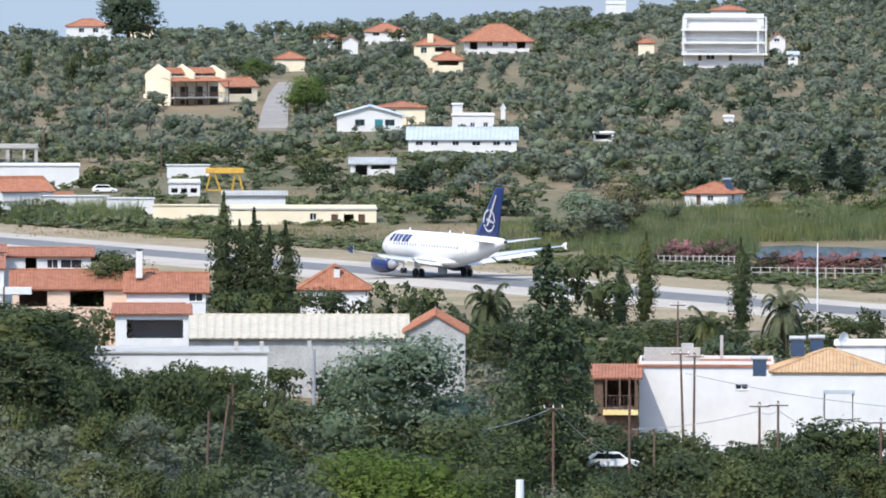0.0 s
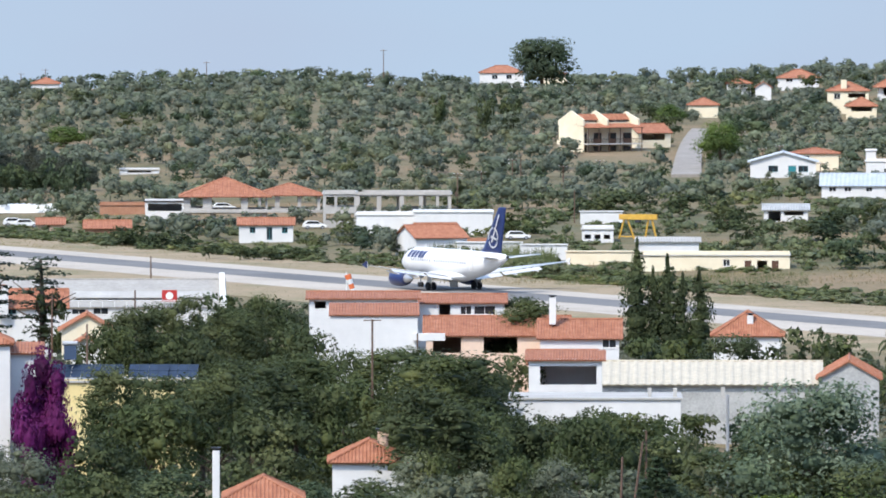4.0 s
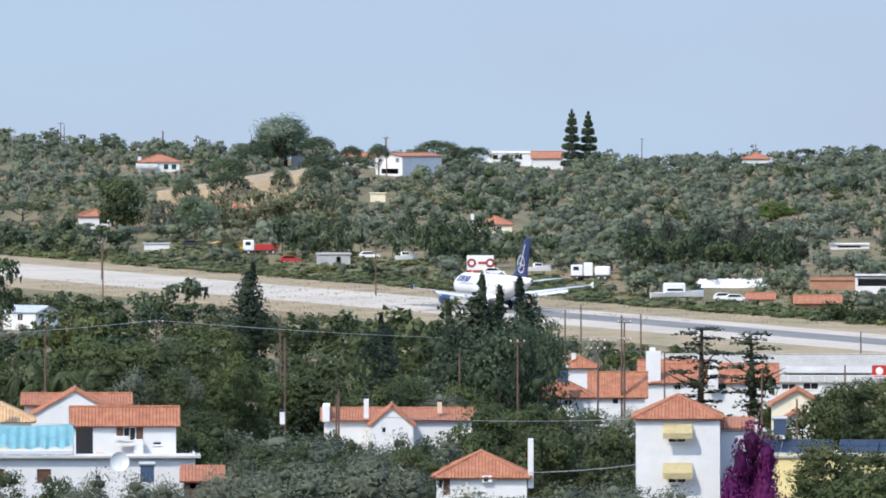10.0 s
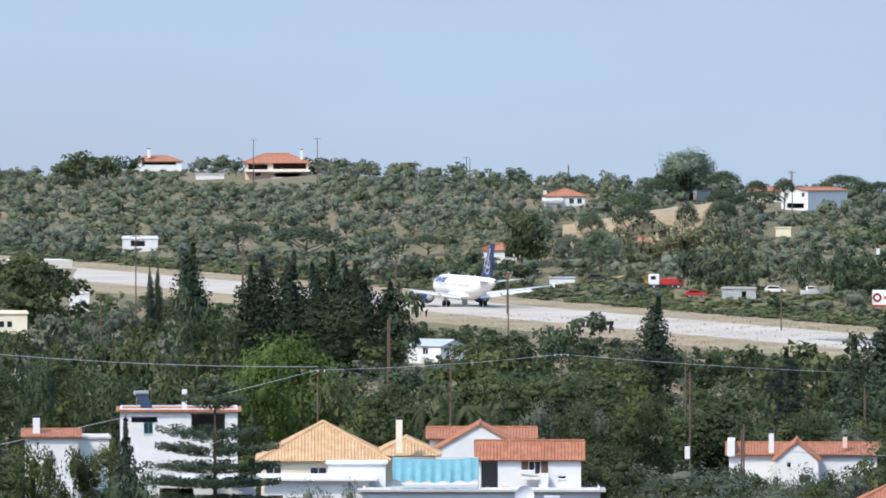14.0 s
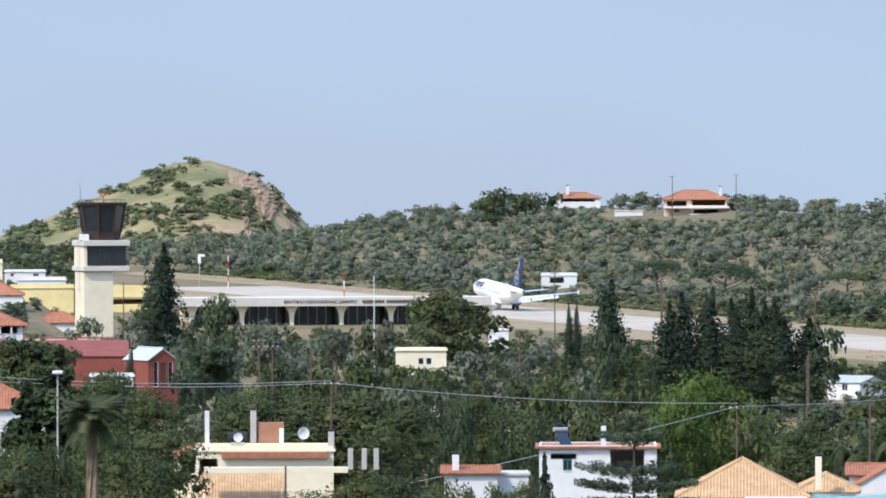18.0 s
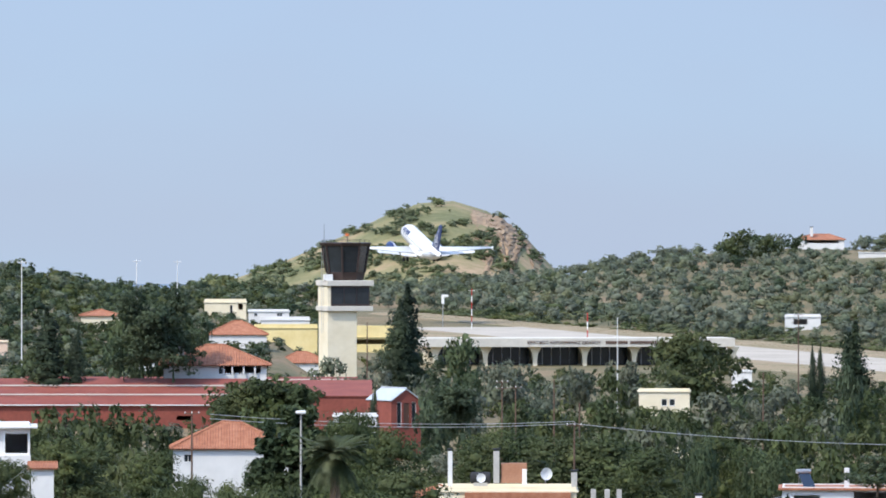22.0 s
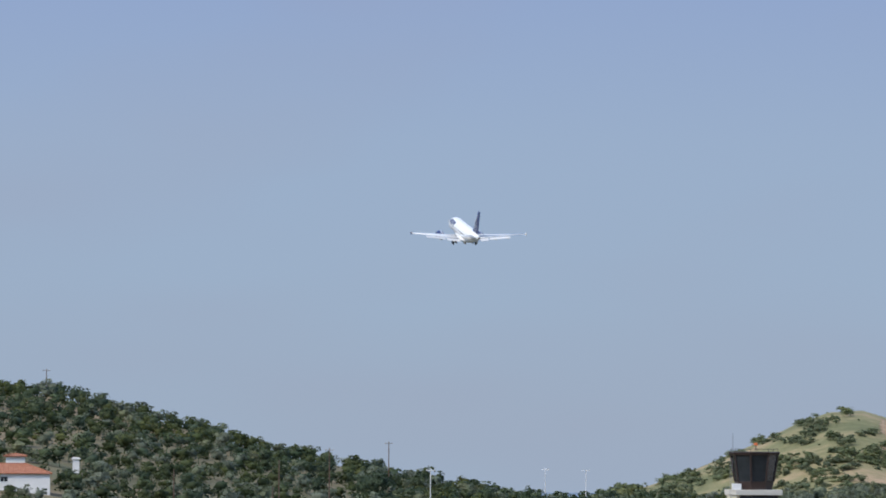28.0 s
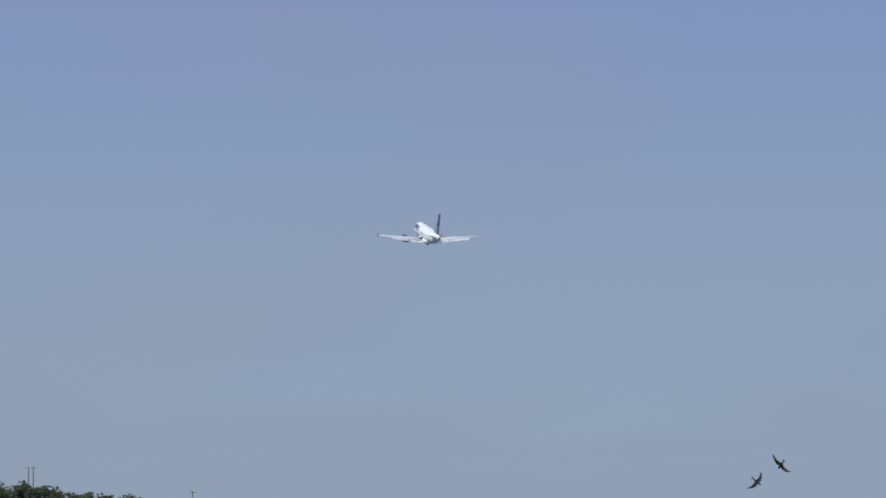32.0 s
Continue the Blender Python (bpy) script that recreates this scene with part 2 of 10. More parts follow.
M = {
    "whitewash": mottled("whitewash", [(0.3, (0.63, 0.62, 0.60)), (0.6, (0.71, 0.70, 0.68))], 0.25, 1.2, 0.85, 0.02, deep=0.95),
    "cream": mottled("cream", [(0.3, (0.72, 0.62, 0.43)), (0.6, (0.80, 0.71, 0.53))], 0.25, 1.2, 0.85, 0.02, deep=0.95),
    "pink_wall": mottled("pink_wall", [(0.3, (0.66, 0.46, 0.34)), (0.6, (0.74, 0.55, 0.42))], 0.25, 1.2, 0.85, 0.02, deep=0.95),
    "yellow_wall": mottled("yellow_wall", [(0.3, (0.70, 0.55, 0.24)), (0.6, (0.78, 0.64, 0.32))], 0.25, 1.2, 0.85, 0.02, deep=0.95),
    "grey_wall": mottled("grey_wall", [(0.3, (0.34, 0.34, 0.33)), (0.6, (0.48, 0.48, 0.46))], 0.5, 4.0, 0.9, 0.1),
    "concrete": mottled("concrete", [(0.3, (0.38, 0.36, 0.33)), (0.7, (0.52, 0.50, 0.46))], 0.3, 4.0, 0.9, 0.1),
    "red_tile": mottled("red_tile", [(0.25, (0.26, 0.094, 0.05)), (0.5, (0.37, 0.145, 0.076)), (0.75, (0.47, 0.215, 0.125))], 1.3, 9.0, 0.85, 0.2),
    "ochre_tile": mottled("ochre_tile", [(0.25, (0.42, 0.25, 0.125)), (0.5, (0.53, 0.34, 0.18)), (0.75, (0.62, 0.43, 0.26))], 1.3, 9.0, 0.85, 0.2),
    "red_sheet": mottled("red_sheet", [(0.3, (0.21, 0.05, 0.034)), (0.7, (0.285, 0.074, 0.048))], 0.3, 2.0, 0.8, 0.05),
    "cream_sheet": mottled("cream_sheet", [(0.3, (0.50, 0.44, 0.33)), (0.7, (0.58, 0.51, 0.39))], 0.3, 2.0, 0.6, 0.05),
    "pale_sheet": mottled("pale_grey_sheet", [(0.3, (0.33, 0.31, 0.275)), (0.7, (0.41, 0.385, 0.345))], 0.3, 2.0, 0.9, 0.05),
    "teal_paint": plain("teal_paint", (0.02, 0.20, 0.22), 0.5),
    "panel": plain("dark_blue_panel", (0.03, 0.045, 0.075), 0.15, 0.0, 0.3, 0.8),
    "yellow_cloth": plain("yellow_cloth", (0.72, 0.62, 0.36), 0.9, 0, 0.1, 2.0),
    "blue_cloth": plain("pale_blue_cloth", (0.40, 0.74, 0.80), 0.9, 0, 0.15, 2.0),
    "red_paint": plain("red_paint", (0.45, 0.03, 0.025), 0.5),
    "orange_cloth": plain("orange_cloth", (0.75, 0.18, 0.06), 0.8),
    "gantry_yellow": plain("gantry_yellow", (0.62, 0.36, 0.05), 0.5, 0, 0.2),
    "brown_steel": plain("brown_steel", (0.055, 0.035, 0.03), 0.5, 0.2),
    "blue_sheet": mottled("blue_grey_sheet", [(0.3, (0.42, 0.46, 0.50)), (0.7, (0.52, 0.56, 0.60))], 0.3, 2.0, 0.6, 0.05),
    "brick": mottled("brick_wall", [(0.3, (0.35, 0.16, 0.09)), (0.7, (0.45, 0.24, 0.15))], 0.6, 5.0, 0.9, 0.2),
    "glass": plain("dark_glass", (0.03, 0.035, 0.04), 0.12, 0.0, 0.3, 0.8),
    "shutter_brown": plain("brown_shutter", (0.10, 0.045, 0.025), 0.6),
    "timber": plain("weathered_timber", (0.15, 0.09, 0.06), 0.8, 0, 0.4, 3.0),
    "metal": plain("galvanised_steel", (0.5, 0.5, 0.5), 0.45, 0.7),
    "cabin_glass": plain("cabin_glass", (0.22, 0.24, 0.28), 0.2),
    "verge": mottled("dry_verge", [(0.3, (0.20, 0.18, 0.085)), (0.5, (0.31, 0.235, 0.135)), (0.7, (0.38, 0.285, 0.18))], 0.09, 1.5, 0.95, 0.3),
    "fascia": mottled("weathered_fascia", [(0.3, (0.56, 0.52, 0.45)), (0.7, (0.66, 0.62, 0.54))], 0.2, 1.5, 0.85, 0.05, deep=0.92),
    "thatch": mottled("dead_palm_leaves", [(0.3, (0.16, 0.11, 0.07)), (0.7, (0.30, 0.22, 0.14))], 1.5, 9.0, 0.95, 0.5),
    "field": mottled("dry_field", [(0.3, (0.26, 0.19, 0.10)), (0.7, (0.40, 0.29, 0.17))], 0.12, 1.2, 0.95, 0.3),
    "track": mottled("dirt_track", [(0.3, (0.25, 0.22, 0.185)), (0.7, (0.36, 0.32, 0.275))], 0.2, 1.5, 0.95, 0.2),
    "feather": plain("dark_feathers", (0.018, 0.016, 0.015), 0.6),
    "white_paint": plain("white_paint", (0.78, 0.77, 0.745), 0.35, 0, 0.04, 0.6),
    "blue_paint": plain("blue_paint", (0.013, 0.028, 0.11), 0.35, 0, 0.1, 0.8),
    "rubber": plain("rubber", (0.02, 0.02, 0.022), 0.8),
    "dark_metal": plain("dark_metal", (0.06, 0.06, 0.065), 0.5, 0.5),
    "wing_grey": plain("wing_grey", (0.66, 0.655, 0.64), 0.45, 0.1, 0.06, 0.5),
    "bark": mottled("bark", [(0.3, (0.07, 0.05, 0.035)), (0.7, (0.14, 0.10, 0.075))], 2.0, 14, 0.95, 0.5),
    # hillside olives: distance haze is put into these paler, closer tones
    "olive": leafy("hazed_olive_leaves", (0.128, 0.146, 0.104), (0.168, 0.187, 0.136), (0.208, 0.224, 0.166)),
    "garden_olive": leafy("garden_olive_leaves", (0.11, 0.12, 0.085), (0.145, 0.156, 0.112), (0.195, 0.202, 0.148)),
    "broad": leafy("broad_leaves", (0.05, 0.064, 0.029), (0.074, 0.091, 0.039), (0.116, 0.128, 0.053)),
    "pine": leafy("pine_needles", (0.046, 0.066, 0.04), (0.075, 0.10, 0.058), (0.115, 0.14, 0.078)),
    "bright_pine": leafy("bright_pine_needles", (0.07, 0.10, 0.02), (0.11, 0.15, 0.028), (0.16, 0.20, 0.04)),
    "cypress": leafy("cypress_leaves", (0.026, 0.038, 0.026), (0.044, 0.06, 0.038), (0.07, 0.088, 0.052)),
    "poplar": leafy("silver_leaves", (0.085, 0.115, 0.07), (0.15, 0.19, 0.125), (0.32, 0.36, 0.28)),
    "palm": leafy("palm_leaves", (0.05, 0.064, 0.028), (0.085, 0.10, 0.045), (0.15, 0.155, 0.085)),
    "bougainvillea": leafy("purple_flowers", (0.06, 0.006, 0.05), (0.13, 0.012, 0.105), (0.21, 0.03, 0.18)),
    "lime": leafy("lime_green_leaves", (0.06, 0.092, 0.022), (0.095, 0.138, 0.035), (0.14, 0.185, 0.05)),
    "oleander": leafy("oleander_flowers", (0.07, 0.095, 0.045), (0.20, 0.115, 0.10), (0.40, 0.19, 0.19)),
    "browned": leafy("browned_leaves", (0.085, 0.085, 0.05), (0.135, 0.12, 0.075), (0.19, 0.165, 0.105)),
    "dusk_pine": leafy("casuarina_needles", (0.042, 0.048, 0.038), (0.062, 0.07, 0.054), (0.09, 0.098, 0.072)),
    "reed": leafy("reeds", (0.095, 0.115, 0.05), (0.14, 0.16, 0.072), (0.20, 0.21, 0.11)),
    "scrub": leafy("scrub_leaves", (0.12, 0.14, 0.078), (0.155, 0.176, 0.097), (0.19, 0.205, 0.115)),
    "grass": leafy("dry_grass", (0.19, 0.165, 0.075), (0.28, 0.215, 0.12), (0.36, 0.275, 0.165)),
}


def ground_material():
    def build(n, l, b):
        c = coords(n)
        big = grain(n, l, 0.012, 5, c)
        mid = grain(n, l, 0.09, 5, c)
        col = ramp(n, l, big, [(0.36, (0.10, 0.105, 0.045)), (0.5, (0.175, 0.145, 0.07)), (0.62, (0.32, 0.205, 0.115))])
        dry = ramp(n, l, mid, [(0.35, (0.12, 0.115, 0.05)), (0.55, (0.23, 0.17, 0.09)), (0.7, (0.33, 0.22, 0.135))])
        col = blend(n, l, col, dry, 0.5)
        fine = grain(n, l, 1.3, 4, c)
        col = blend(n, l, col, ramp(n, l, fine, [(0.3, (0.6, 0.62, 0.55)), (0.7, (1, 1, 1))]), 1.0, "MULTIPLY")
        l.new(col, b.inputs["Base Color"])
        relief(n, l, b, fine, 0.6, 0.3)
    return material("dry_ground", build, 0.95)


def hill_grass_material():
    """Rough grass over thin soil, with bare earth on the paths and breaks of the slope."""
    def build(n, l, b):
        c = coords(n)
        col = ramp(n, l, grain(n, l, 0.03, 5, c), [(0.36, (0.135, 0.135, 0.052)), (0.46, (0.20, 0.18, 0.078)), (0.55, (0.27, 0.215, 0.105)), (0.66, (0.38, 0.26, 0.155))])
        tuft = grain(n, l, 0.35, 5, c)
        col = blend(n, l, col, ramp(n, l, tuft, [(0.35, (0.66, 0.74, 0.6)), (0.6, (1, 1, 1))]), 0.8, "MULTIPLY")
        l.new(col, b.inputs["Base Color"])
        relief(n, l, b, tuft, 0.6, 0.4)
    return material("hill_grass", build, 0.95)


def water_material():
    def build(n, l, b):
        b.inputs["Base Color"].default_value = (0.02, 0.06, 0.10, 1)
        w = grain(n, l, 0.25, 4, coords(n))
        relief(n, l, b, w, 0.25, 0.3)
    return material("sea_water", build, 0.12)


M["ground"], M["water"], M["hill_grass"] = ground_material(), water_material(), hill_grass_material()
M["rock"] = mottled("bare_rock", [(0.3, (0.20, 0.13, 0.075)), (0.5, (0.33, 0.22, 0.13)), (0.7, (0.44, 0.32, 0.20))], 0.12, 1.2, 0.95, 0.6)
M["asphalt"] = mottled("runway_asphalt", [(0.3, (0.13, 0.124, 0.117)), (0.6, (0.19, 0.18, 0.168))], 0.05, 1.2, 0.85, 0.1)
M["slab"] = mottled("pale_runway_slab", [(0.3, (0.40, 0.345, 0.28)), (0.6, (0.50, 0.435, 0.355))], 0.06, 1.5, 0.9, 0.1)


# ---- mesh helpers ----
def mesh_of(name, verts, tris, mat, flat=True, normals=None):
    """A mesh from arrays of points and triangles, shaded by the given normals if there are any."""
    me = bpy.data.meshes.new(name)
    verts, tris = np.asarray(verts, np.float32), np.asarray(tris, np.int32)
    me.vertices.add(len(verts))
    me.vertices.foreach_set("co", verts.ravel())
    me.loops.add(tris.size)
    me.loops.foreach_set("vertex_index", tris.ravel())
    me.polygons.add(len(tris))
    me.polygons.foreach_set("loop_start", np.arange(0, tris.size, 3, dtype=np.int32))
    me.polygons.foreach_set("use_smooth", np.full(len(tris), not flat))
    me.update(calc_edges=True)
    if normals is not None:
        me.attributes.new("custom_normal", "FLOAT_VECTOR", "POINT").data.foreach_set("vector", np.asarray(normals, np.float32).ravel())
        me.update()
    me.materials.append(mat)
    return me


def part(name, bm, mat, parent, label="", smooth_faces=False):
    """Links a bmesh as one mesh object under a thing or part."""
    me = bpy.data.meshes.new(name)
    if smooth_faces:
        for f in bm.faces:
            f.smooth = True
    bm.to_mesh(me)
    bm.free()
    me.materials.append(mat)
    ob = new(name, me)
    ob.parent = parent
    if label:
        tagged(ob, label)
    return ob


def hang(name, me, parent, m=None, label=""):
    """Links mesh data under a parent at a pose."""
    ob = new(name, me)
    ob.parent = parent
    if m is not None:
        ob.matrix_basis = m
    if label:
        tagged(ob, label)
    return ob


def base(name, x, y, z, turn=0.0, label="", category="", group=""):
    ob = new(name)
    ob.matrix_basis = pose(x, y, z, 0, 0, turn)
    ob.empty_display_size = 0.5
    return tagged(ob, label, category, group)


def add_box(bm, x0, x1, y0, y1, z0, z1, bevel=0.0):
    vs = [bm.verts.new(c) for c in ((x0, y0, z0), (x1, y0, z0), (x1, y1, z0), (x0, y1, z0), (x0, y0, z1), (x1, y0, z1), (x1, y1, z1), (x0, y1, z1))]
    fs = [bm.faces.new([vs[i] for i in q]) for q in ((3, 2, 1, 0), (4, 5, 6, 7), (0, 1, 5, 4), (1, 2, 6, 5), (2, 3, 7, 6), (3, 0, 4, 7))]
    if bevel:
        edges = {e for f in fs for e in f.edges}
        bmesh.ops.bevel(bm, geom=list(edges), offset=bevel, segments=1, affect="EDGES", profile=0.5)


def box(x0, x1, y0, y1, z0, z1, bevel=0.0):
    bm = bmesh.new()
    add_box(bm, x0, x1, y0, y1, z0, z1, bevel)
    return bm


def add_tube(bm, path, radii, n=8, cap=True):
    """A round tube along a path of points."""
    rings = []
    for i, (p, r) in enumerate(zip(path, radii)):
        p = Vector(p)
        a = Vector(path[min(i + 1, len(path) - 1)]) - Vector(path[max(i - 1, 0)])
        q = a.to_track_quat("Z", "Y") if a.length > 1e-6 else Euler((0, 0, 0)).to_quaternion()
        rings.append([bm.verts.new(p + q @ Vector((math.cos(2 * math.pi * k / n) * r, math.sin(2 * math.pi * k / n) * r, 0))) for k in range(n)])
    for a, c in zip(rings, rings[1:]):
        for k in range(n):
            bm.faces.new((a[k], a[(k + 1) % n], c[(k + 1) % n], c[k]))
    if cap:
        bm.faces.new(rings[0][::-1])
        bm.faces.new(rings[-1])


def tube(path, radii, n=8):
    bm = bmesh.new()
    add_tube(bm, path, radii if isinstance(radii, (list, tuple)) else [radii] * len(path), n)
    return bm


# ---- land and sea ----
def build_land():
    bs = np.concatenate([np.arange(-48000, -4000, 2000), np.arange(-4000, 8000, 60), np.arange(8000, 48001, 2000)])
    bs = bs[(bs > -math.pi * UNIT + 500) & (bs < math.pi * UNIT - 500)]
    rs = np.concatenate([np.array([0.02, 3.0, 15, 60, 120, 250, 400]), np.arange(500, 1000, 25), np.arange(1000, 2700, 12), np.arange(2700, 3300, 20), np.array([3350, 3500, 4000, 4600, 4950])])
    bb, rr = np.meshgrid(bs, rs, indexing="ij")
    x, y = -np.sin(bb / UNIT) * rr, np.cos(bb / UNIT) * rr
    z = ground_height(x, y)
    rough = np.array([noise.noise(Vector((a * 0.03, c * 0.03, 0))) for a, c in zip(x.ravel(), y.ravel())]).reshape(x.shape)
    d = x * ACROSS.x + y * ACROSS.y - OFFSET
    z = z + rough * 0.9 * smooth(np.abs(d), 45, 120) - 0.12 * (np.abs(d) < 40)
    v = np.stack([x, y, z], -1).reshape(-1, 3)
    nb, nr = bb.shape
    i = (np.arange(nb - 1)[:, None] * nr + np.arange(nr - 1)[None, :]).ravel()
    tris = np.concatenate([np.stack([i, i + 1, i + nr + 1], -1), np.stack([i, i + nr + 1, i + nr], -1)])
    wrap = (np.arange(nr - 1) + (nb - 1) * nr)
    w2 = np.arange(nr - 1)
    tris = np.concatenate([tris, np.stack([wrap, wrap + 1, w2 + 1], -1), np.stack([wrap, w2 + 1, w2], -1)])
    # the middle, under the viewpoint
    rim, mid = np.arange(nb) * nr, len(v)
    v = np.concatenate([v, [[0.008, 0.005, v[0, 2]]]])
    tris = np.concatenate([tris, np.stack([np.full(nb, mid), rim, np.roll(rim, -1)], -1)])
    ob = new("ground", mesh_of("ground", v, tris, M["ground"], False))
    # the grassy headland beyond the runway's end
    ob.data.materials.append(M["hill_grass"])
    far = v[tris].mean(axis=1)
    bearing, reach = np.arctan2(-far[:, 0], far[:, 1]) * UNIT, np.hypot(far[:, 0], far[:, 1])
    grassy = (bearing > 3480) & (bearing < 4560) & (reach > 2480 + 60 * np.sin(bearing * 0.02))
    ob.data.polygons.foreach_set("material_index", grassy.astype(np.int32))
    tagged(ob, "dry summer ground with grass, bare earth and paths", "ground", kind="structure")


build_land()
bm = bmesh.new()
bmesh.ops.create_circle(bm, cap_ends=True, segments=96, radius=4960)
sea = new("water", bpy.data.meshes.new("water"))
bm.to_mesh(sea.data)
bm.free()
sea.data.materials.append(M["water"])
tagged(sea, "calm blue sea out to the horizon", "sea", kind="structure")


def runway_strip(name, d0, d1, s0, s1, rise, mat, label, thick=0.25):
    bm = bmesh.new()
    ss = np.linspace(s0, s1, 40)
    rows = []
    for s in ss:
        z = runway_height(s) + rise
        rows.append([bm.verts.new((*runway_spot(s, d), zz)) for d, zz in ((d0, z), (d1, z), (d1, z - thick), (d0, z - thick))])
    for a, c in zip(rows, rows[1:]):
        for k in range(4):
            bm.faces.new((a[k], a[(k + 1) % 4], c[(k + 1) % 4], c[k]))
    bm.faces.new(rows[0]), bm.faces.new(rows[-1][::-1])
    bmesh.ops.recalc_face_normals(bm, faces=bm.faces[:])
    ob = new(name, bpy.data.meshes.new(name))
    bm.to_mesh(ob.data)
    bm.free()
    ob.data.materials.append(mat)
    return tagged(ob, label, "runway", kind="structure")


runway_strip("runway", -21.5, 9.5, 420, 2004, 0.05, M["slab"], "pale sun-bleached concrete airport runway")
runway_strip("runway_surface", -9.5, 1.5, 420, 1390, 0.056, M["asphalt"], "dark rubber-streaked asphalt strip down the runway")


# ---- trees ----
def unit_rows(v):
    return v / (np.linalg.norm(v, axis=1, keepdims=True) + 1e-9)


def blob(rng, c, rad, jag=0.25):
    """Points, triangles and normals of a lumpy ball."""
    bm = bmesh.new()
    bmesh.ops.create_icosphere(bm, subdivisions=1, radius=1)
    d = np.array([p.co[:] for p in bm.verts])
    f = np.array([[q.index for q in t.verts] for t in bm.faces])
    bm.free()
    return d * (1 + rng.uniform(-jag, jag, (len(d), 1))) * np.asarray(rad) + np.asarray(c), f, d


def leaves(rng, centres, outward, size, shade=None):
    """A small pointed leaf clump (one triangle) at each centre, shaded as part of its bough."""
    n = len(centres)
    nrm = unit_rows(outward + rng.normal(0, 0.55, (n, 3)))
    t = unit_rows(np.cross(nrm, rng.normal(0, 1, (n, 3))))
    u = np.cross(nrm, t)
    s = size * rng.uniform(0.5, 1.5, (n, 1))
    v = np.stack([centres - t * s * 0.9 - u * s * 0.5, centres + t * s * 0.8 - u * s * 0.4, centres + u * s * 1.2 + nrm * s * 0.3], 1).reshape(-1, 3)
    soft = unit_rows(unit_rows(outward if shade is None else shade) + 0.3 * nrm + rng.normal(0, 0.16, (n, 3)))
    return v, np.arange(n * 3).reshape(-1, 3), np.repeat(soft, 3, axis=0)


def merge(pieces):
    vs, fs, ns, k = [], [], [], 0
    for v, f, n in pieces:
        vs.append(v)
        fs.append(f + k)
        ns.append(n)
        k += len(v)
    return np.concatenate(vs), np.concatenate(fs), np.concatenate(ns)


def leaf_mesh(name, mat, pieces):
    v, f, n = merge(pieces)
    return mesh_of(name, v, f, M[mat], False, n)


def leafy_lobe(rng, c, rad, middle, leaf, n, core):
    """One bough: leaf clumps through its depth round a small inner mass, with sprays that stand out from it."""
    d = unit_rows(rng.normal(0, 1, (n, 3)))
    d[:, 2] = np.where(d[:, 2] < -0.6, -d[:, 2], d[:, 2])
    out = 1.06 - 0.5 * rng.uniform(0, 1, (n, 1)) ** 1.6 + (rng.uniform(0, 1, (n, 1)) > 0.92) * rng.uniform(0.04, 0.2, (n, 1))
    at = c + d * rad * out
    shade = 0.7 * d + 0.65 * unit_rows(at - middle) + np.array([0, 0, 0.2])
    tips = leaves(rng, at, d + np.array([0, 0, 0.25]), leaf, shade)
    return [blob(rng, c, rad * core, 0.3), tips] if core else [tips]


def crown_mesh(name, seed, lobes, mat, leaf, per_lobe, core=0.35):
    """lobes: (centre, radii). Boughs of fine leaf clumps."""
    rng = np.random.default_rng(seed)
    lobes = [(np.asarray(c, float), np.asarray(rad, float)) for c, rad in lobes]
    middle = np.mean([c for c, rad in lobes], axis=0) * np.array([1, 1, 0.9])
    pieces = []
    for c, rad in lobes:
        pieces += leafy_lobe(rng, c, rad, middle, leaf * 0.76, int(per_lobe * 0.54), core)
    return leaf_mesh(name, mat, pieces)


def round_lobes(seed, n, width, low, high, flat=1.0):
    """Lobes for a rounded, uneven crown about the trunk's axis."""
    rng = np.random.default_rng(seed)
    out = []
    for k in range(n):
        h = rng.uniform(0, 1)
        spread = width * 0.5 * math.sqrt(max(0.05, 1 - (2 * h - 0.85) ** 2 / 1.6)) * 0.72
        a = k * 2.4 + rng.uniform(-0.4, 0.4)
        rr = spread * math.sqrt(rng.uniform(0.15, 1))
        size = width * rng.uniform(0.12, 0.23)
        out.append(((math.cos(a) * rr, math.sin(a) * rr, low + (high - low) * (0.12 + 0.76 * h)), (size, size, size * 0.8 * flat)))
    return out


def trunk_mesh(name, seed, height, rad, limbs=4, spread=1.2, to=None):
    rng = np.random.default_rng(seed)
    bm = bmesh.new()
    top = to or height * 0.75
    add_tube(bm, [(0, 0, -0.3), (0.1, 0.05, top * 0.5), (0, 0.1, top)], [rad, rad * 0.75, rad * 0.35], 7)
    for k in range(limbs):
        a = k * 2.1 + rng.uniform(0, 1)
        z = top * rng.uniform(0.4, 0.8)
        e = (math.cos(a) * spread, math.sin(a) * spread, z + spread * rng.uniform(0.5, 1.0))
        add_tube(bm, [(0, 0, z), (e[0] * 0.5, e[1] * 0.5, z + (e[2] - z) * 0.4), e], [rad * 0.4, rad * 0.3, rad * 0.12], 5)
    me = bpy.data.meshes.new(name)
    bm.to_mesh(me)
    bm.free()
    me.materials.append(M["bark"])
    return me


KINDS = {}


def kind_of_tree(key, variants):
    KINDS[key] = variants


def cypress_lobes(seed, h, w):
    rng = np.random.default_rng(seed)
    out = []
    n = 11
    for k in range(n):
        f = k / (n - 1)
        rad = w * 0.5 * (0.62 + 0.5 * math.sin(min(1, f * 1.5 + 0.15) * math.pi * 0.62)) * (1 - f ** 3.2) + 0.15
        out.append(((rng.uniform(-0.1, 0.1) * w, rng.uniform(-0.1, 0.1) * w, h * (0.08 + 0.86 * f)), (rad, rad, h * 0.105)))
    return out


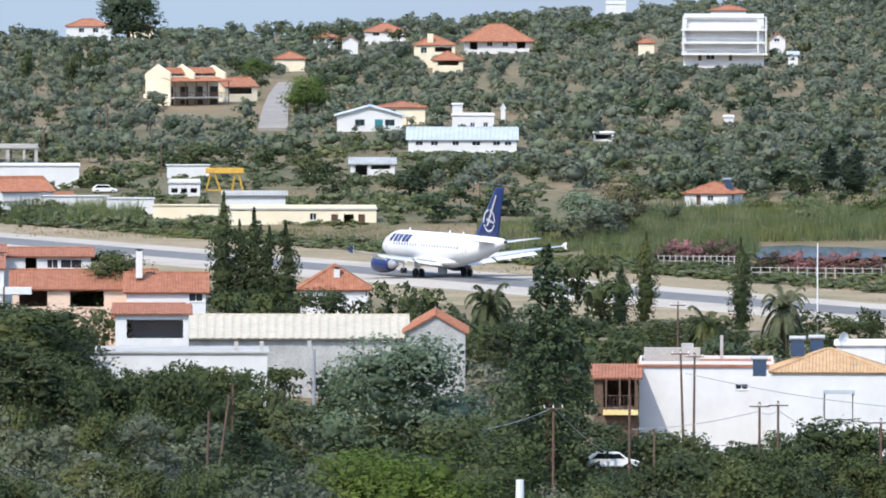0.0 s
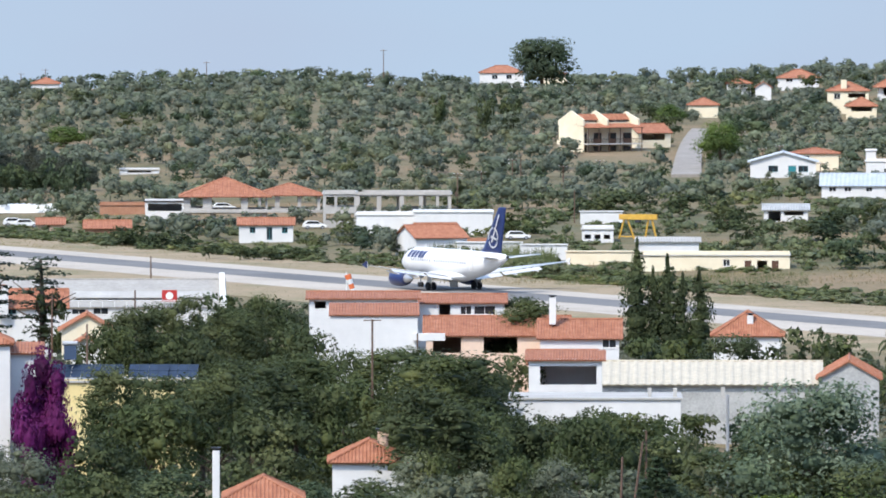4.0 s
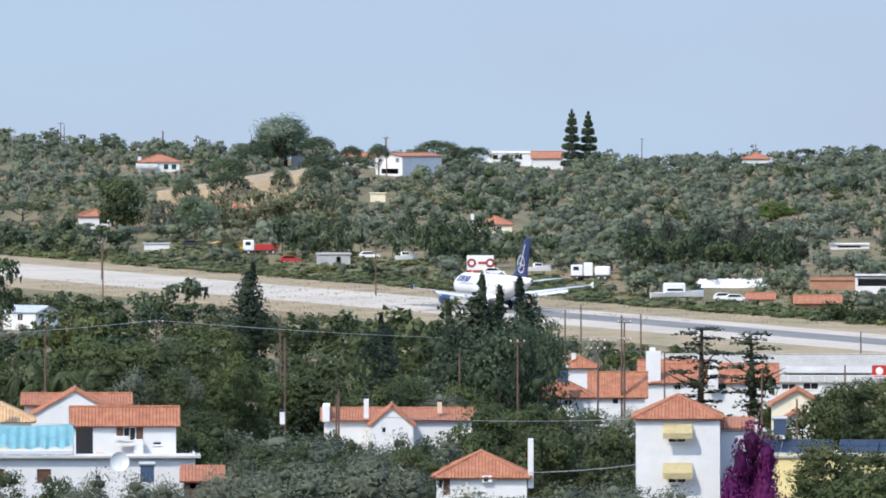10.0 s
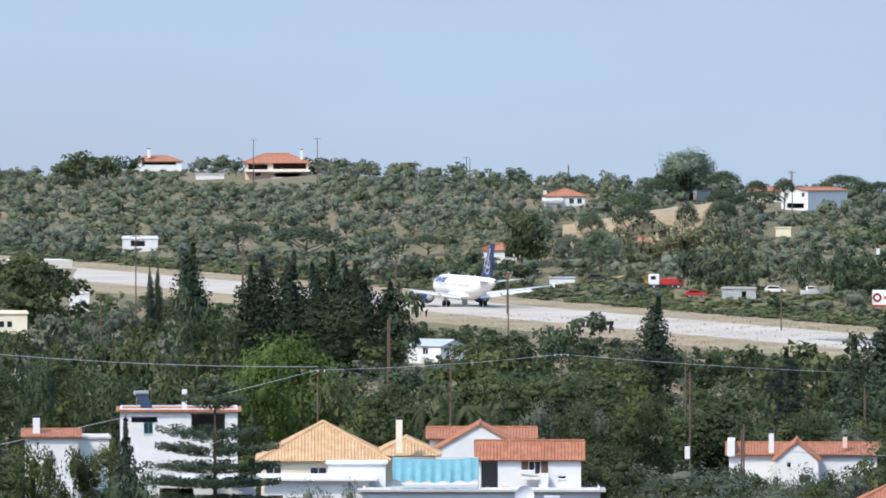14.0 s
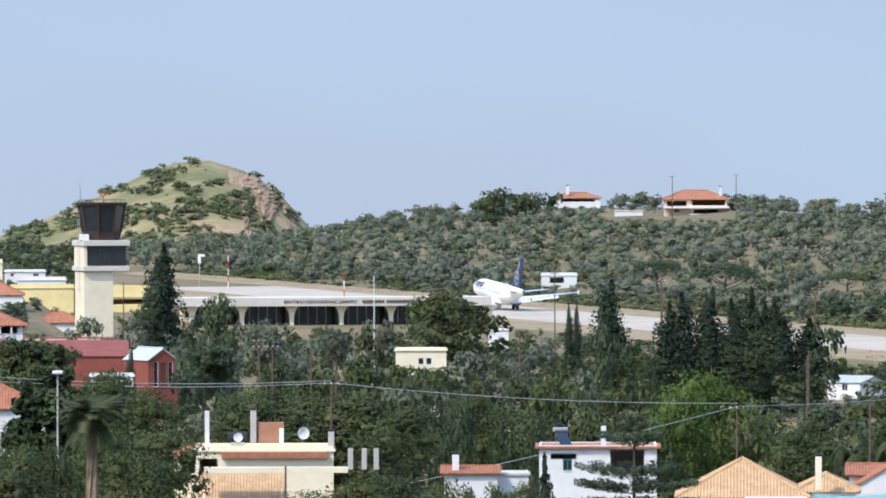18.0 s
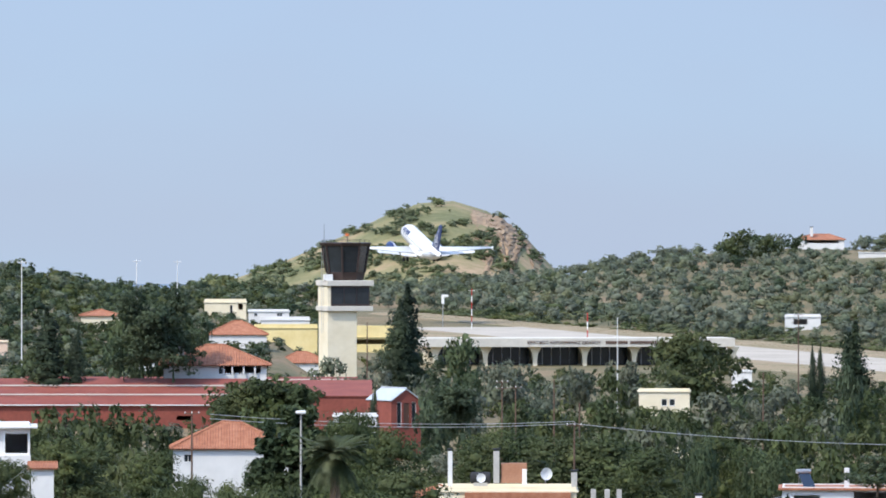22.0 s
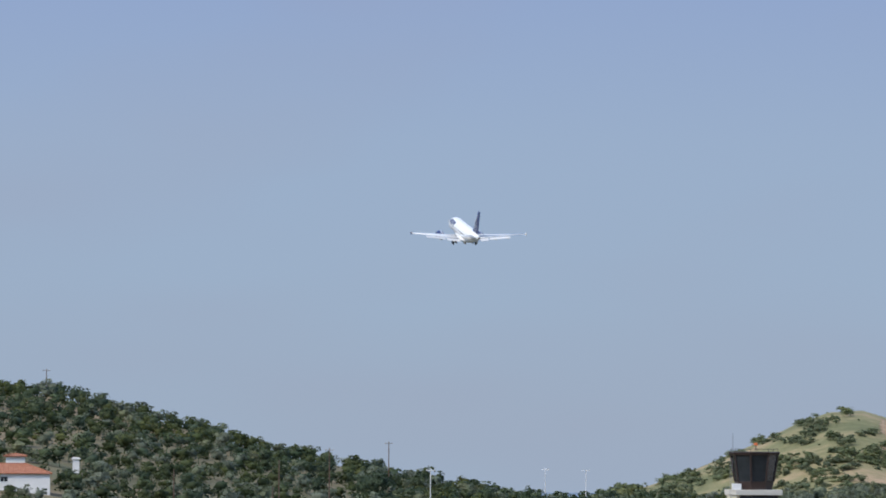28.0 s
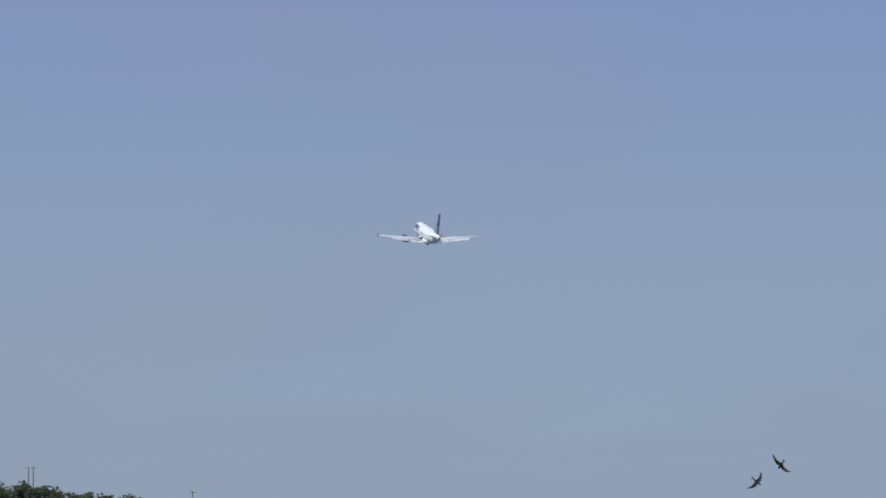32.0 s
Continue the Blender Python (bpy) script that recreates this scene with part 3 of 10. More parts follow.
def tiered_lobes(seed, h, w):
    """Whorls of boughs that shorten to the top."""
    rng = np.random.default_rng(seed)
    out = []
    for k in range(9):
        f = k / 8
        reach = w * 0.5 * (1 - f) ** 0.8 + 0.2
        for j in range(5 if f < 0.75 else 3):
            a = j * 2 * math.pi / 5 + k * 0.7 + rng.uniform(-0.2, 0.2)
            for q in (0.45, 0.9):
                out.append(((math.cos(a) * reach * q, math.sin(a) * reach * q, h * (0.14 + 0.82 * f) - q * reach * 0.12), (reach * 0.28 + 0.15, reach * 0.28 + 0.15, h * 0.028 + 0.1)))
    return out


def umbrella_lobes(seed, h, w):
    rng = np.random.default_rng(seed)
    return [((math.cos(k * 2.4) * w * 0.42 * math.sqrt((k + 0.3) / 14), math.sin(k * 2.4) * w * 0.42 * math.sqrt((k + 0.3) / 14), h * (0.80 - 0.10 * (k / 14)) + rng.uniform(-0.15, 0.15)),
             (w * 0.17, w * 0.17, h * 0.13)) for k in range(14)]


def make_kinds():
    def pair(key, k, lobes, mat, leaf, per, trunk):
        return (crown_mesh(key + "_crown", 100 + k * 7, lobes, mat, leaf, per, 0.62 if key in ("cypress", "column") else 0.35), trunk)
    kind_of_tree("broad", [pair("broad", k, round_lobes(k, 24, 7.0, 1.2, 7.6), "broad", 0.16, 300, trunk_mesh("trunk", k, 6, 0.24)) for k in range(5)])
    kind_of_tree("olive", [pair("olive", k, round_lobes(20 + k, 18, 5.0, 0.9, 4.6), "garden_olive", 0.12, 260, trunk_mesh("trunk", k, 3.4, 0.25)) for k in range(4)])
    kind_of_tree("poplar", [pair("poplar", k, round_lobes(40 + k, 40, 10.5, 1.5, 10.5), "poplar", 0.15, 420, trunk_mesh("trunk", k, 8, 0.35)) for k in range(2)])
    kind_of_tree("cypress", [pair("cypress", k, cypress_lobes(k, 10, 3.0), "cypress", 0.15, 560, trunk_mesh("trunk", k, 5, 0.2, 0)) for k in range(3)])
    kind_of_tree("column", [pair("column", k, cypress_lobes(50 + k, 10, 3.2), "broad", 0.16, 480, trunk_mesh("trunk", k, 6, 0.22, 0)) for k in range(2)])
    kind_of_tree("fir", [pair("fir", k, tiered_lobes(k, 12, 7.0), "pine", 0.15, 60, trunk_mesh("trunk", k, 11, 0.25, 0, to=11.3)) for k in range(2)])
    kind_of_tree("pine", [pair("pine", k, round_lobes(60 + k, 24, 7.5, 2.0, 8.5), "pine", 0.15, 300, trunk_mesh("trunk", k, 7, 0.28)) for k in range(3)])
    kind_of_tree("umbrella", [pair("umbrella", k, umbrella_lobes(k, 7, 9), "pine", 0.15, 280, trunk_mesh("trunk", k, 5.5, 0.3, 5, 2.5)) for k in range(2)])
    kind_of_tree("bright", [pair("bright", k, round_lobes(80 + k, 46, 11.0, 1.0, 7.5), "bright_pine", 0.13, 600, trunk_mesh("trunk", k, 5, 0.35)) for k in range(1)])


def frond_mesh(name, seed, n, reach, droop, mat, up=0.5, base_z=0.0, dead=0):
    """Palm fronds: arched ribs with leaflets on both sides."""
    rng = np.random.default_rng(seed)
    vs, fs, k = [], [], 0
    for j in range(n):
        a, lift = j * 2.4, rng.uniform(-0.25, 1.0) * up if j >= dead else rng.uniform(-1.4, -0.9)
        long = reach * rng.uniform(0.8, 1.1) * (1 if j >= dead else 0.7)
        pts = []
        for i in range(8):
            f = i / 7
            out, z = long * f * (1 - 0.18 * f * f), long * (lift * f - droop * f * f)
            pts.append(np.array([math.cos(a) * out, math.sin(a) * out, base_z + z]))
        side = np.array([-math.sin(a), math.cos(a), 0])
        for i in range(7):
            for sg in (-1, 1):
                for q in (0.0, 0.2, 0.4, 0.6, 0.8):
                    p = pts[i] * (1 - q) + pts[i + 1] * q
                    d = pts[i + 1] - pts[i]
                    d = d / (np.linalg.norm(d) + 1e-9)
                    wl = long * 0.2 * (1 - abs(i / 7 - 0.4)) + 0.05
                    tip = p + side * sg * wl + d * wl * 0.7 + np.array([0, 0, -wl * 0.25])
                    vs += [p, p + d * 0.035 * long, tip]
                    fs.append([k, k + 1, k + 2])
                    k += 3
    return mesh_of(name, np.array(vs), np.array(fs), M[mat])


def whorled_mesh(name, seed, mat, whorls, leaf, dense=60):
    """Whorls of feathery boughs round a stem: (height, reach, boughs, rise of the tip)."""
    rng = np.random.default_rng(seed)
    pieces = []
    for z, reach, n, rise in whorls:
        for j in range(n):
            a = j * 2 * math.pi / n + rng.uniform(-0.2, 0.2) + z
            long = reach * rng.uniform(0.78, 1.08)
            m = int(30 + dense * reach)
            f = np.sqrt(rng.uniform(0.01, 1, m))
            side = rng.normal(0, 0.11, m) * (0.3 + f) * reach ** 0.7
            lift = long * rise * f * f + rng.uniform(-0.5, 0.26, m) * (1.2 - 0.5 * f)
            at = np.stack([math.cos(a) * f * long - math.sin(a) * side, math.sin(a) * f * long + math.cos(a) * side, z - 0.3 + lift], -1)
            pieces.append(leaves(rng, at, np.tile([math.cos(a) * 0.3, math.sin(a) * 0.3, 1.0], (m, 1)), leaf))
    return leaf_mesh(name, mat, pieces)


def dome_lobes(seed, h, w):
    rng = np.random.default_rng(seed)
    out = []
    for k in range(26):
        q = math.sqrt((k + 0.4) / 26)
        out.append(((math.cos(k * 2.4) * w * 0.40 * q, math.sin(k * 2.4) * w * 0.40 * q, h * (0.56 + 0.33 * math.sqrt(max(0, 1 - q * q))) + rng.uniform(-0.15, 0.15)), (w * 0.12, w * 0.12, h * 0.12)))
    return out


def more_kinds():
    H = 23.6
    KINDS["dished"] = [(whorled_mesh("dished_crown", 370, "pine", [(H - q, w, n, up) for q, w, n, up in ((0.1, 0.8, 6, 0.5), (0.7, 1.4, 8, 0.3), (1.8, 2.4, 9, 0.28), (4.6, 3.9, 10, 0.22), (5.8, 4.7, 11, 0.14), (7.2, 4.9, 11, 0.08), (8.4, 5.1, 11, 0.05), (9.8, 5.2, 11, 0.0), (11.2, 5.2, 11, 0.0))], 0.085, 110), trunk_mesh("trunk", 3, 12, 0.22, 0, to=H - 0.3))]
    KINDS["fir"] = [(whorled_mesh("fir_crown", 371 + k, "pine", [(12 * (0.05 + 0.94 * f / 15), 3.5 * (1 - f / 15) ** 0.8 + 0.25, 9, -0.18) for f in range(16)], 0.10, 34), trunk_mesh("trunk", 3 + k, 11, 0.25, 0, to=11.6)) for k in range(2)]
    KINDS["umbrella"] = [(crown_mesh("umbrella_crown", 375 + k, dome_lobes(k, 7, 9), "pine", 0.15, 220), trunk_mesh("trunk", k, 5.5, 0.3, 5, 2.5)) for k in range(2)]
    KINDS["norfolk"] = [(whorled_mesh("norfolk_crown", 300 + k, "pine", [(12 * (0.1 + 0.88 * f / 13), 3.3 * (1 - f / 13) ** 0.7 + 0.3, 7, 0.1 - 0.2 * (f % 2)) for f in range(14)], 0.16, 60), trunk_mesh("trunk", k, 11, 0.22, 0, to=11.7)) for k in range(2)]
    rng = np.random.default_rng(9)
    lob = [((math.cos(k * 2.4) * 0.5 * (1.9 - abs(k / 16 - 0.55) * 2.4) * rng.uniform(0.5, 1), math.sin(k * 2.4) * 0.5 * (1.9 - abs(k / 16 - 0.55) * 2.4), 2.6 + k * 0.4), (0.75, 0.75, 0.22)) for k in range(17)]
    KINDS["sparse"] = [(crown_mesh("sparse_crown", 330, lob, "cypress", 0.15, 90, 0.45), trunk_mesh("trunk", 3, 9, 0.2, 6, 1.6, to=9))]
    rng = np.random.default_rng(10)
    lob = [((math.cos(k * 2.4) * 1.3 * math.sqrt(k / 16), math.sin(k * 2.4) * 0.8, 0.6 + 5.2 * rng.uniform(0, 1) * (1 - 0.3 * math.sqrt(k / 16))), (0.95, 0.8, 0.9)) for k in range(17)]
    KINDS["climber"] = [(crown_mesh("flowering_crown", 340, lob, "bougainvillea", 0.11, 620, 0.7), trunk_mesh("trunk", 3, 4, 0.12, 3, 0.5))]
    KINDS["willow"] = [(crown_mesh("willow_crown", 350, [(c, (q[0] * 1.1, q[1] * 1.1, q[2] * 1.7)) for c, q in round_lobes(91, 34, 7.0, 1.0, 9.5)], "poplar", 0.16, 260), trunk_mesh("trunk", 3, 8, 0.3))]
    KINDS["broad_tall"] = [(crown_mesh("broad_crown", 400 + k, round_lobes(120 + k, 46, 9.5, 7.0, 18.5, 0.9), "broad", 0.17, 260), trunk_mesh("trunk", k, 15, 0.3, 6, 2.5)) for k in range(4)]
    KINDS["olive_tall"] = [(crown_mesh("olive_crown", 410 + k, round_lobes(130 + k, 36, 8.0, 5.0, 12.8), "garden_olive", 0.13, 240), trunk_mesh("trunk", k, 10, 0.3, 6, 2.0)) for k in range(3)]
    KINDS["gum"] = [(crown_mesh("gum_crown", 420, round_lobes(141, 44, 14.0, 2.5, 12.5), "pine", 0.3, 230), trunk_mesh("trunk", 4, 8, 0.45, 6, 3.0))]
    KINDS["scrubby"] = [(crown_mesh("brown_crown", 355, round_lobes(97, 30, 8.0, 0.6, 7.5), "browned", 0.16, 260), trunk_mesh("trunk", 3, 6, 0.3))]
    KINDS["casuarina"] = [(crown_mesh("casuarina_crown", 358 + k, round_lobes(98 + k, 30, 6.0, 0.4, 9.6, 1.5), "dusk_pine", 0.2, 300), trunk_mesh("trunk", 3, 8, 0.3)) for k in range(2)]
    KINDS["bright2"] = [(crown_mesh("bright_crown", 360, round_lobes(95, 30, 9.0, 1.0, 8.0), "lime", 0.15, 420), trunk_mesh("trunk", 3, 6, 0.3))]
    KINDS["palm"] = [(frond_mesh("palm_crown", 5 + k, 46, 3.4, 0.62, "palm", 0.95, 2.6), trunk_mesh("trunk", k, 2.8, 0.35, 0, to=2.7)) for k in range(2)]
    KINDS["fanpalm"] = [(frond_mesh("palm_crown", 15, 84, 2.5, 0.42, "palm", 1.0, 23.4, 34), trunk_mesh("trunk", 4, 23.5, 0.75, 0, to=23.2))]
    KINDS["fanpalm"][0][1].materials[0] = M["thatch"]


make_kinds()
more_kinds()
TREE_LABELS = {
    "dished": ("norfolk_pine", "Norfolk pine with dished separate tiers of boughs", 13.0, 9.5),
    "norfolk": ("norfolk_pine", "tall pine with flat separate tiers of boughs", 12.0, 6.5),
    "sparse": ("thin_pine", "thin dark pine with sparse broken boughs", 9.4, 4.4),
    "climber": ("bougainvillea", "tall purple flowering bougainvillea against a white house", 6.4, 3.6),
    "willow": ("eucalyptus", "tall grey-green tree with hanging foliage", 10.5, 7.0),
    "gum": ("eucalyptus", "large dark spreading eucalyptus on the ridge", 13.0, 14.0),
    "scrubby": ("tamarisk", "large brownish-green feathery tamarisk bush", 8.0, 8.0),
    "casuarina": ("casuarina", "dark grey-green casuarina in a dense row", 10.0, 6.0),
    "bright2": ("broadleaf_tree", "large bright green broadleaf tree", 8.6, 9.0),
    "palm": ("date_palm", "date palm with long arching fronds", 5.2, 6.0),
    "fanpalm": ("fan_palm", "fan palm with a skirt of dead brown leaves", 8.2, 4.2),
    "broad": ("broadleaf_tree", "dense green broadleaf tree among the gardens", 7.8, 7.0),
    "olive": ("olive_tree", "grey-green olive tree with an uneven crown", 4.8, 5.0),
    "poplar": ("silver_poplar", "large silvery-leaved poplar with a rounded crown", 11.0, 10.5),
    "cypress": ("cypress", "tall dark narrow cypress", 10.0, 3.0),
    "column": ("upright_poplar", "tall upright green poplar with a narrow crown", 10.0, 3.2),
    "fir": ("conifer", "tall tiered dark green conifer", 12.0, 7.0),
    "pine": ("pine_tree", "dark green pine with a full crown", 8.9, 7.5),
    "umbrella": ("umbrella_pine", "umbrella pine with a flat spreading crown", 6.6, 9.0),
    "bright": ("young_pine", "bright yellow-green young pine", 7.8, 11.0),
}
TREE_COUNT = [0]
FAR_TREES = {"olive": [], "broad": [], "pine": []}


def plant(key, b, r, height, width=None, sink=0.0):
    """A tree of a kind, set on the land."""
    name, label, h0, w0 = TREE_LABELS[key]
    TREE_COUNT[0] += 1
    if r > 960 and key in FAR_TREES:
        p = land(b, r)
        tall = max(height, (width or height) * 0.6)
        FAR_TREES[key].append((p.x, p.y, p.z - tall + height, tall * 1.05, width or height))
        return None
    shape = "broad_tall" if key == "broad" and height > 12.5 else "olive_tall" if key == "olive" and height > 9 else key
    crown, trunk = KINDS[shape][TREE_COUNT[0] % len(KINDS[shape])]
    p = land(b, r)
    ob = base(name, p.x, p.y, p.z - sink, TREE_COUNT[0] * 77 % 360, label, "tree")
    co = np.empty(len(crown.vertices) * 3, np.float32)
    crown.vertices.foreach_get("co", co)
    co = co.reshape(-1, 3)
    h0 = float(np.percentile(co[:, 2], 99.7))
    w0 = float(np.percentile(co[:, 0], 99) - np.percentile(co[:, 0], 1) + np.percentile(co[:, 1], 99) - np.percentile(co[:, 1], 1)) / 2
    w = (width or height * w0 / h0) * (1.3 if key == "cypress" else 1.0)
    tall = max(height, w * 0.6)
    ob.location.z -= tall - height
    height = tall
    ob.scale = (w / w0, w / w0, height / h0)
    hang("trunk", trunk, ob)
    hang("crown", crown, ob)
    return ob


def foot(b, e, r0=1150):
    """The range beyond the runway at which the land reaches elevation e at bearing b."""
    r = r0
    while r < 3000:
        x, y = spot(b, r)
        if (float(ground_height(x, y)) - 45) / r * UNIT + 491 >= e:
            return r
        r += 6
    return 3000


def stand(key, b, e_top, e_foot, wide, r=None):
    """A tree whose crown is wide units across and reaches from e_foot to e_top."""
    r = r or foot(b, e_foot, OFFSET / math.sin((8400 - b) / UNIT) + 40 if b < 4100 else 1200)
    plant(key, b, r, level(e_top, r) - float(ground_height(*spot(b, r))), wide / UNIT * r)
    keep(b - wide * 0.3, b + wide * 0.3, e_foot + (e_top - e_foot) * 0.35, r)


def massed(key, b, e_top, e_foot, wide, r):
    """A tall far tree in several overlapping boughs, wide units across at its middle."""
    rng = np.random.default_rng(int(b))
    low, top, w = level(e_foot, r), level(e_top, r), wide / UNIT * r
    for k in range(11):
        q = k / 10
        spread = 0.34 * wide * (1 - 0.75 * q * q)
        x, y = spot(b + rng.uniform(-spread, spread), r + rng.uniform(-w, w) * 0.25)
        size = w * rng.uniform(0.5, 0.62)
        FAR_TREES[key].append((x, y, low + (top - low) * q - size * (0.1 + 0.75 * q), size, size * 1.2))
    keep(b - wide * 0.3, b + wide * 0.3, e_foot + (e_top - e_foot) * 0.35, r)


def grove(name, label, spots, mat, seed=5, lobes=5, tufts=32, leaf=0.06):
    """Many small far trees (x, y, z, height) joined into one mesh."""
    rng = np.random.default_rng(seed)
    temps = []
    for k in range(14):
        r2 = np.random.default_rng(seed * 50 + k)
        pieces = []
        middle = np.array([0, 0, 0.5])
        lean = r2.uniform(-0.1, 0.1, 2)
        if lobes < 10:
            pieces.append(blob(r2, (lean[0], lean[1], 0.52), (0.22, 0.22, 0.17), 0.35))
        for j in range(lobes):
            a = j * 2.4 + r2.uniform(0, 0.8)
            q = 0.34 * math.sqrt((j + 0.3) / lobes) * r2.uniform(0.7, 1.15)
            c = np.array([math.cos(a) * q + lean[0], math.sin(a) * q + lean[1], r2.uniform(0.25, 0.78) - 0.35 * q])
            rad = r2.uniform(0.13, 0.24) * (4.5 / lobes) ** 0.25
            pieces += leafy_lobe(r2, c, np.array([rad, rad, rad * 0.85]), middle, leaf, tufts, 0.0)
        pieces.append((np.array([[-0.03, 0, -0.1], [0.03, 0, -0.1], [0, 0.04, -0.1], [0, 0, 0.5]]), np.array([[0, 1, 3], [1, 2, 3], [2, 0, 3]]), np.array([[-0.7, -0.7, 0.1], [0.7, -0.7, 0.1], [0, 1, 0.1], [0, 0, 1]])))
        temps.append(merge(pieces))
    vs, fs, ns, k = [], [], [], 0
    for x, y, z, s, *wide in spots:
        v, f, nn = temps[rng.integers(14)]
        a = rng.uniform(0, 6.28)
        c, sn, wd = math.cos(a), math.sin(a), wide[0] / 1.0 if wide else s * rng.uniform(0.95, 1.35)
        turned = [np.stack([q[:, 0] * c - q[:, 1] * sn, q[:, 0] * sn + q[:, 1] * c, q[:, 2]], -1) for q in (v, nn)]
        vs.append(turned[0] * (wd, wd, s) + (x, y, z))
        ns.append(turned[1])
        fs.append(f + k)
        k += len(v)
    ob = new(name, mesh_of(name, np.concatenate(vs), np.concatenate(fs), M[mat], False, np.concatenate(ns)))
    return tagged(ob, label, "trees", kind="stuff")


OLEANDER = crown_mesh("oleander_crown", 77, round_lobes(12, 8, 2.2, 0.3, 2.0), "oleander", 0.12, 120)
STEM = trunk_mesh("stem", 2, 1.2, 0.08, 3, 0.4)


# ---- houses ----
CLEAR = []  # what the garden trees leave in sight: bearings, lowest elevation to keep, range


def keep(b0, b1, e, r):
    CLEAR.append((min(b0, b1), max(b0, b1), e, r))


def wall_panel(w, h, holes, thick=0.25):
    """A wall w by h with openings through it: holes (x0, x1, z0, z1) from its lower left corner."""
    xs = sorted({0, w, *[min(max(v, 0), w) for q in holes for v in q[:2]]})
    zs = sorted({0, h, *[min(max(v, 0), h) for q in holes for v in q[2:4]]})
    bm = bmesh.new()
    pts = {}

    def at(i, k, y):
        if (i, k, y) not in pts:
            pts[i, k, y] = bm.verts.new((xs[i], thick if y else 0, zs[k]))
        return pts[i, k, y]
    solid = {}
    for i in range(len(xs) - 1):
        for k in range(len(zs) - 1):
            mx, mz = (xs[i] + xs[i + 1]) / 2, (zs[k] + zs[k + 1]) / 2
            solid[i, k] = not any(q[0] < mx < q[1] and q[2] < mz < q[3] for q in holes)
    for (i, k), full in solid.items():
        if not full:
            continue
        bm.faces.new((at(i, k, 0), at(i + 1, k, 0), at(i + 1, k + 1, 0), at(i, k + 1, 0)))
        bm.faces.new((at(i, k + 1, 1), at(i + 1, k + 1, 1), at(i + 1, k, 1), at(i, k, 1)))
        for di, dk, a, c in ((-1, 0, (i, k), (i, k + 1)), (1, 0, (i + 1, k + 1), (i + 1, k)), (0, -1, (i + 1, k), (i, k)), (0, 1, (i, k + 1), (i + 1, k + 1))):
            if not solid.get((i + di, k + dk), False):
                bm.faces.new((at(*a, 0), at(*c, 0), at(*c, 1), at(*a, 1)))
    bmesh.ops.recalc_face_normals(bm, faces=bm.faces[:])
    return bm


def fill_opening(house, m, kind, x0, x1, z0, z1):
    """What stands in an opening, in the wall's own space m."""
    def put(name, bm, mat, parent=house, label=""):
        bm.transform(m)
        return part(name, bm, mat, parent, label)
    if kind in ("window", "shuttered", "sash", "blue"):
        bm = bmesh.new()
        f = 0.06
        add_box(bm, x0, x1, 0.08, 0.16, z0, z0 + f), add_box(bm, x0, x1, 0.08, 0.16, z1 - f, z1)
        add_box(bm, x0, x0 + f, 0.08, 0.16, z0 + f, z1 - f), add_box(bm, x1 - f, x1, 0.08, 0.16, z0 + f, z1 - f)
        if x1 - x0 > 0.8:
            xm = (x0 + x1) / 2
            add_box(bm, xm - 0.03, xm + 0.03, 0.09, 0.15, z0 + f, z1 - f)
        w = put("window", bm, M["white_paint"] if kind != "blue" else M["teal_paint"])
        put("pane", box(x0 + f, x1 - f, 0.11, 0.13, z0 + f, z1 - f), M["glass"], w)
        put("sill", box(x0 - 0.06, x1 + 0.06, -0.07, 0.1, z0 - 0.07, z0 - 0.002), M["whitewash"], w)
        if kind == "shuttered":
            s = (x1 - x0) * 0.55
            for a in (x0 - s - 0.02, x1 + 0.02):
                put("shutter", box(a, a + s, -0.07, -0.01, z0, z1), M["shutter_brown"], w, "brown wooden shutter")
    elif kind in ("door", "blue_door"):
        d = put("door", box(x0, x1, 0.1, 0.17, z0, z1), M["shutter_brown"] if kind == "door" else M["teal_paint"])
        put("door_handle", box(x1 - 0.18, x1 - 0.1, 0.05, 0.1, (z0 + z1) / 2, (z0 + z1) / 2 + 0.12), M["metal"], d)


